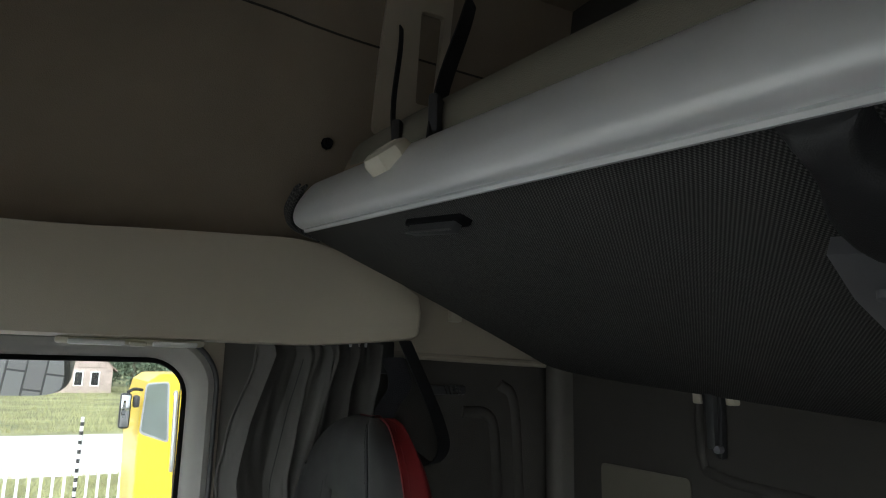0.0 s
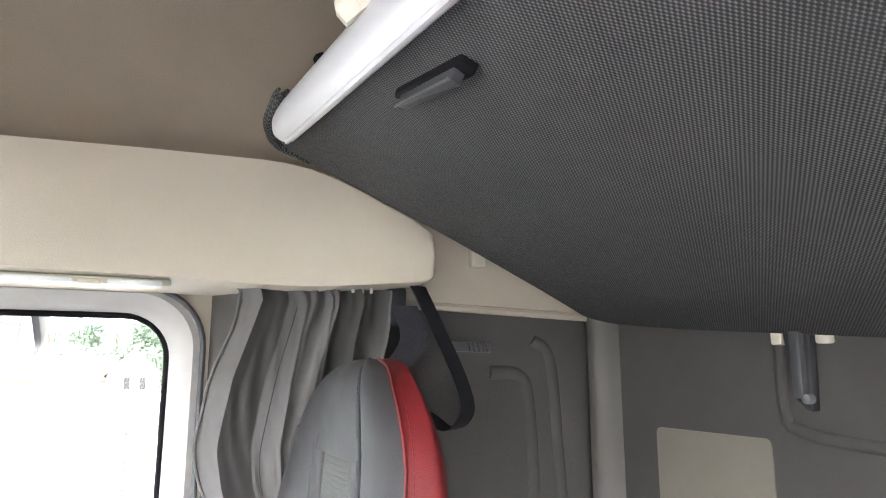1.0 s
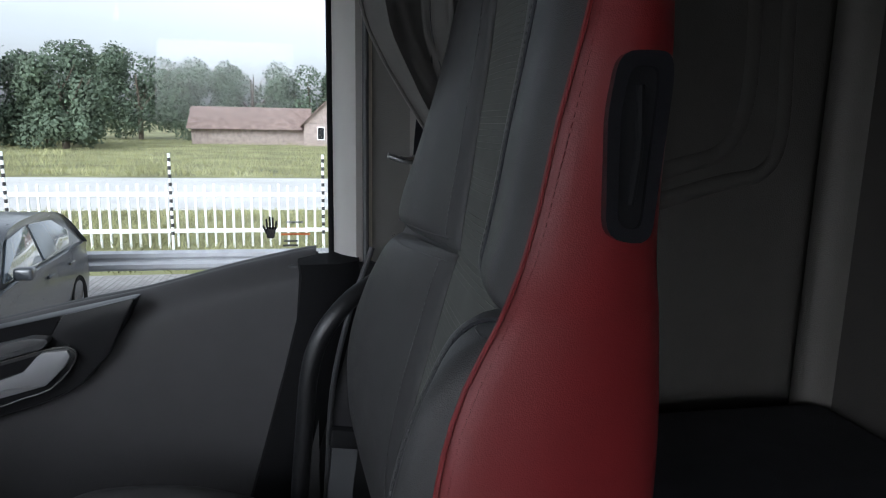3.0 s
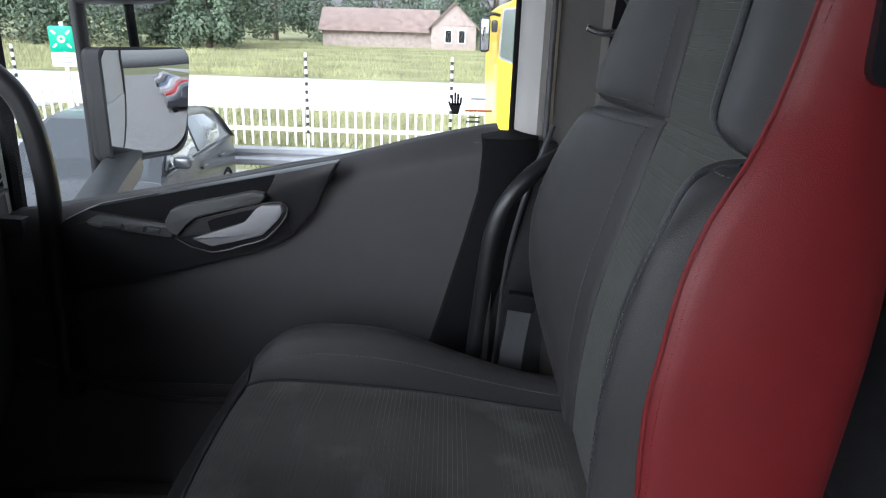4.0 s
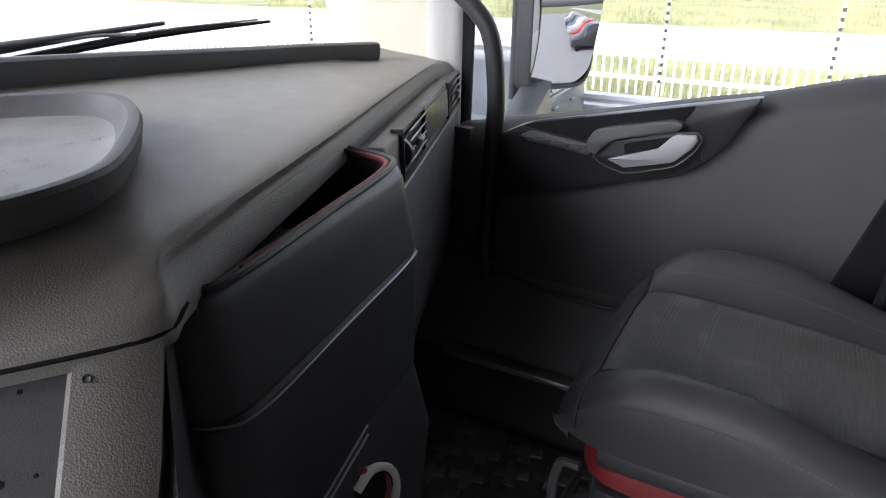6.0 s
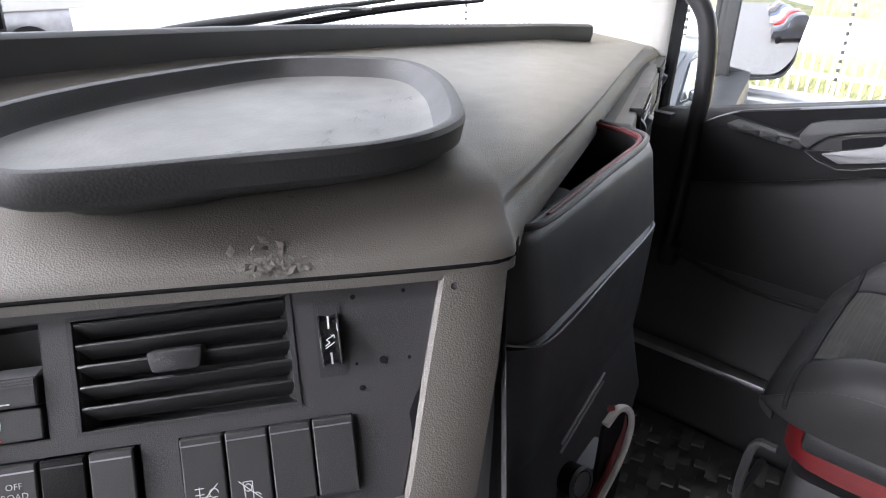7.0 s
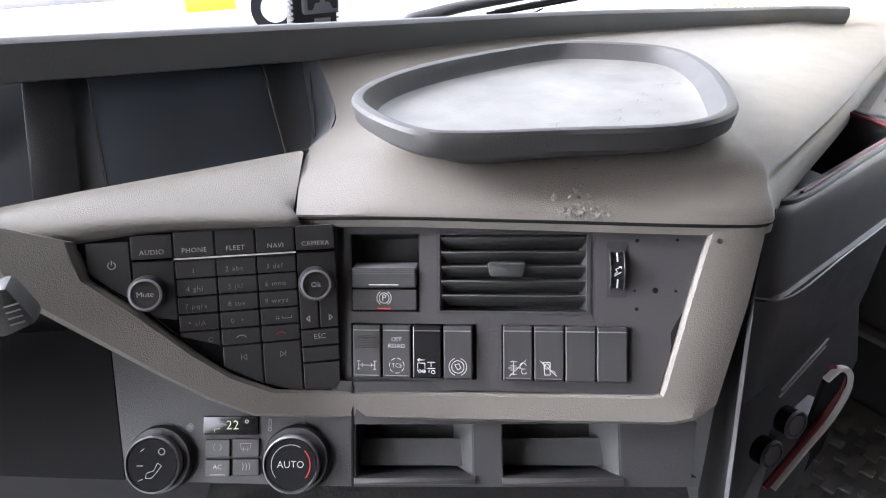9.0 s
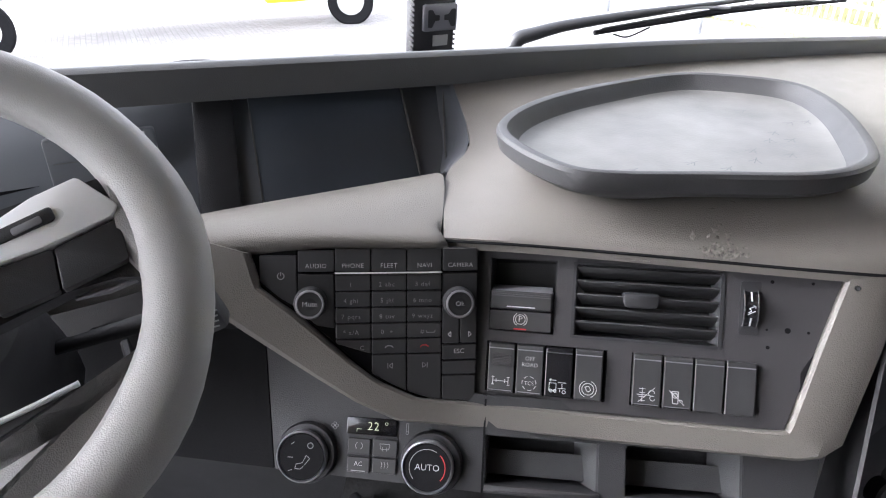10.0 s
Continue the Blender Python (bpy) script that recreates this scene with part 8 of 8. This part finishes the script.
def outer_mirror():
    m = thing("door_mirror", "truck door mirror with black housing", "mirror", at=(1.8, 1.1, 1.4))
    F = basis((1.825, 1.10, 1.445), (0.88, -0.475, 0.0), (0.02, 0.05, 1))
    out = rounded([(-0.130, -0.104), (0.040, -0.106), (0.072, -0.078), (0.101, 0.127), (-0.120, 0.132)], [0.026, 0.035, 0.03, 0.022, 0.02], 5)
    inn = rounded([(-0.124, -0.098), (0.038, -0.100), (0.066, -0.074), (0.095, 0.121), (-0.114, 0.126)], [0.022, 0.031, 0.026, 0.018, 0.016], 5)
    part("housing", plate(out, 0.02, F, 0.006, -0.030), DARKER, m, "black mirror housing")
    part("housing_edge", ring_plate(out, inn, 0.036, F, 0.004), DARKER, m)
    FG = F @ pose(0, 0, 0, 6.4, -4.0, 0)
    bow = []
    for j in range(13):
        v = -0.101 + 0.226 * j / 12
        left = np.interp(v, [-0.101, -0.085, -0.06, 0.108, 0.125], [-0.104, -0.119, -0.123, -0.115, -0.106])
        right = np.interp(v, [-0.101, -0.085, -0.06, 0.105, 0.125], [0.034, 0.054, 0.068, 0.094, 0.086])
        bow.append([FG @ V((u, v, 0.0130 - 0.75 * ((u + 0.015) ** 2 + 0.8 * (v - 0.01) ** 2))) for u in np.linspace(left, right, 13)])
    part("mirror_glass", sheet(bow, 0.0), MIRROR, m, "slightly convex mirror glass")
    part("arm", tube([F @ V(q) for q in ((-0.112, -0.13, -0.070), (-0.105, 0.0, -0.070), (-0.10, 0.3, -0.06), (-0.10, 0.55, -0.03))], 0.015, 12, 3), DARKER, m, "dark mirror arm")
    part("link", tube([F @ V(q) for q in ((0.0, 0.12, -0.04), (0.0, 0.25, -0.04), (0.0, 0.5, -0.04))], 0.010, 10, 2), BLACKR, m, "black link rod")
    part("upper_arm", tube([F @ V((-0.10, 0.54, -0.03)), V(1.62, 1.19, 2.03), V(1.44, 1.2, 2.05)], 0.02, 10), DARK, m)
    part("foot", skin([[V(x, y - w, z - 0.006), V(x, y - w * 0.6, z), V(x, y + w * 0.7, z), V(x, y + w, z - 0.008), V(x, y + w * 0.9, z - 0.05), V(x, y - w * 0.9, z - 0.05)] for x, y, z, w in ((1.40, 1.068, 1.306, 0.036), (1.47, 1.085, 1.322, 0.036), (1.60, 1.116, 1.340, 0.036), (1.74, 1.147, 1.357, 0.038), (1.79, 1.16, 1.364, 0.036))]), DARK, m, "dark grey sloping mirror foot")
    kb = thing("kerb_mirror", "grey kerb mirror above the passenger window", "mirror", at=(1.55, 0.66, 2.05))
    H = basis((1.525, 0.675, 1.990), (0.12, 1.0, 0.0), (-0.75, 0.06, 0.66)) @ pose(0, 0, 0, 0, 180, 0)
    shape = rounded([(-0.135, -0.07), (0.135, -0.07), (0.14, 0.085), (-0.14, 0.085)], [0.06, 0.06, 0.03, 0.03], 6)
    inner = rounded([(-0.125, -0.060), (0.125, -0.060), (0.129, 0.074), (-0.129, 0.074)], [0.05, 0.05, 0.025, 0.025], 6)
    part("housing", plate(shape, 0.05, H, 0.008, 0.0), DARK, kb, "dark grey housing")
    part("mirror_glass", plate(inner, 0.004, H, 0.0, 0.005), MIRROR, kb, "convex mirror glass")
    part("arm", tube([V(1.58, 0.66, 2.05), V(1.60, 0.66, 2.20), V(1.46, 0.66, 2.24)], 0.016, 10), DARKER, kb)
    up = thing("door_mirror_wide", "upper wide-angle truck mirror in grey housing", "mirror", at=(1.8, 0.95, 1.8))
    G = basis((1.80, 1.10, 1.735), (0.88, -0.475, 0.0), (0.02, 0.05, 1))
    part("housing", plate(rounded([(-0.11, -0.075), (0.09, -0.07), (0.11, 0.08), (-0.11, 0.08)], 0.035, 5), 0.08, G, 0.01, 0.0), DARKER, up, "black housing")
    part("mirror_glass", plate(rounded([(-0.10, -0.066), (0.082, -0.062), (0.10, 0.072), (-0.10, 0.072)], 0.03, 5), 0.004, G, 0.0, 0.004), MIRROR, up, "wide-angle glass")
    # outer door skin and roof side, seen in the mirror
    sk = thing("cab_outer_skin", "white painted outer cab side", "cab panel", at=(1.44, 0.5, 0.5))
    part("door_skin", span(1.435, -0.4, 0.1, 1.47, 1.30, 1.28, 0.01), WHITE, sk)
    part("rear_skin", span(1.43, -0.4, 1.28, 1.46, 0.30, 2.5, 0.01), WHITE, sk)
    part("roof_skin", span(1.43, 0.30, 2.08, 1.46, 1.30, 2.5, 0.01), WHITE, sk)


outer_mirror()


def front_view():
    w = thing("windscreen_wiper", "black windscreen wiper lying on the glass", "wiper", at=(0.8, 1.6, 1.5))
    part("arm", tube([V(0.525, 1.682, 1.43), V(0.538, 1.680, 1.466), V(0.579, 1.676, 1.477), V(0.65, 1.667, 1.489), V(0.797, 1.646, 1.502), V(0.96, 1.616, 1.515), V(1.06, 1.60, 1.522)], [0.016, 0.015, 0.013, 0.011, 0.009, 0.005, 0.004], 10), DARKER, w, "black wiper arm")
    # glint on the black arm, painted as a satin rod
    part("arm_glint", tube([V(0.80, 1.642, 1.500), V(0.92, 1.620, 1.510), V(1.00, 1.604, 1.506)], 0.0035, 8), SATIN, w, "bright rod painting the glint on the arm")
    part("blade", tube([V(0.703, 1.658, 1.471), V(0.864, 1.632, 1.487), V(1.04, 1.596, 1.504), V(1.265, 1.538, 1.514)], [0.005, 0.006, 0.006, 0.003], 8), BLACKR, w, "black rubber blade")
    part("blade_spine", tube([V(0.72, 1.657, 1.478), V(0.864, 1.633, 1.4935), V(1.04, 1.597, 1.5105), V(1.24, 1.545, 1.519)], 0.0022, 6), STRIPGREY, w, "grey blade spine")
    part("hose", tube([V(0.747, 1.653, 1.466), V(0.779, 1.648, 1.459), V(0.828, 1.641, 1.475)], 0.0018, 6), BLACKR, w)
    v = thing("windscreen_wiper", "black wiper blade low on the windscreen", "wiper", at=(-0.1, 1.68, 1.47))
    part("blade", tube([V(-0.45, 1.64, 1.483), V(-0.215, 1.671, 1.477), V(-0.1, 1.682, 1.473), V(0.055, 1.690, 1.465), V(0.316, 1.690, 1.455)], [0.003, 0.005, 0.005, 0.005, 0.003], 8), BLACKR, v, "black rubber blade")
    part("arm", tube([V(-0.40, 1.65, 1.475), V(-0.132, 1.684, 1.478), V(-0.05, 1.692, 1.481), V(0.05, 1.698, 1.467), V(0.19, 1.70, 1.4655), V(0.25, 1.70, 1.458)], 0.0035, 8), DARKER, v, "black wiper arm")
    # truck in front: only its tyre and a yellow chassis end are in view
    k = thing("truck_ahead", "pale truck standing crosswise ahead with yellow bumper", "truck", at=(3, 15, GZ))
    for x, y in ((4.7, 15.1), (-2.1, 14.4)):
        m = basis((x, y, GZ + 0.5), (0.95, -0.3 if x > 0 else 0.1, 0), (0, 0, 1))
        wh = part("wheel", lathe([(0.28, 0.02), (0.30, 0.06), (0.46, 0.10), (0.5, 0.06), (0.5, -0.22), (0.0, -0.22)], m, 32), BLACKR, k, "black truck tyre")
        part("rim", lathe([(0.0, 0.05), (0.12, 0.05), (0.14, 0.0), (0.26, 0.0), (0.29, 0.04)], m, 24), OFFW, wh, "pale wheel rim")
    Y = mat("yellow_chassis_paint", (0.7, 0.45, 0.02), 0.4)
    part("bumper", span(2.9, 15.1, GZ + 0.55, 3.9, 15.5, GZ + 0.95, 0.03), Y, k, "yellow bumper")
    part("chassis", span(-3.0, 15.3, GZ + 0.85, 5.6, 17.4, GZ + 1.3, 0.03), GREYMET, k)
    part("load_body", span(-3.2, 15.0, GZ + 1.3, 5.8, 17.5, GZ + 3.4, 0.03), OFFW, k, "pale load body")
    sg = thing("assembly_sign", "green assembly point sign on a post", "sign", at=(10.5, 6.13, GZ))
    part("post", tube([V(10.5, 6.13, GZ), V(10.5, 6.13, GZ + 2.55)], 0.03, 8, 1), WHITE, sg)
    fm = basis((10.45, 6.13, 1.20), (0.3, -1, 0), (0, 0, 1))
    part("board", plate(rect(-0.16, -0.10, 0.16, 0.26, 0.02), 0.01, fm, 0.002, 0.0), mat("sign_green", (0.0, 0.30, 0.18), 0.4), sg, "green board")
    part("pictogram", stroke([arc(0, 0.08, 0.04, 0, 360, 14), [(-0.12, 0.2), (-0.07, 0.15)], [(0.12, 0.2), (0.07, 0.15)], [(-0.12, -0.04), (-0.07, 0.01)], [(0.12, -0.04), (0.07, 0.01)]], 0.028, fm, 0.004), WHITE, sg, smooth=False)
    part("text_plate", plate(rect(-0.16, -0.31, 0.16, -0.115, 0.02), 0.01, fm, 0.002, 0.0), WHITE, sg, "white plate below")
    for v in (-0.18, -0.25):
        part("print_bar", plate(rect(-0.11, v - 0.018, 0.11, v + 0.018), 0.004, fm, 0, 0.003), GREYMET, sg)
    # vehicles behind along the yard, for the mirror
    rng = random.Random(8)
    cols = ((0.03, 0.03, 0.035), (0.4, 0.02, 0.02), (0.5, 0.5, 0.5), (0.05, 0.08, 0.2), (0.02, 0.02, 0.02))
    mats = [mat("car_paint", c, 0.25, coat=1.0, var=0.02) for c in cols]
    for i in range(9):
        x, y = 5.6 + rng.uniform(-0.2, 0.2), -9.0 - i * 2.7
        c = thing("parked_car", "car parked in the row along the yard", "car", group="cars in the row", at=(x, y, GZ))
        rows = [[V(x + a, y - 0.85, GZ + 0.3), V(x + a, y - 0.88, GZ + 0.6), V(x + a, y - 0.7, GZ + b), V(x + a, y + 0.7, GZ + b), V(x + a, y + 0.88, GZ + 0.6), V(x + a, y + 0.85, GZ + 0.3)] for a, b in ((-2.1, 0.7), (-1.0, 0.9), (-0.4, 1.4), (1.0, 1.45), (1.9, 0.95), (2.1, 0.8))]
        part("body", skin(smooth_grid(rows, 2, 3)), mats[i % 5], c)
        for a in (-1.3, 1.3):
            for s in (-0.8, 0.8):
                part("wheel", lathe([(0.0, 0.08), (0.25, 0.09), (0.31, 0.05), (0.31, -0.05), (0.0, -0.08)], basis((x + a, y + s, GZ + 0.31), (1, 0, 0), (0, 0, 1)), 16), BLACKR, c)


front_view()
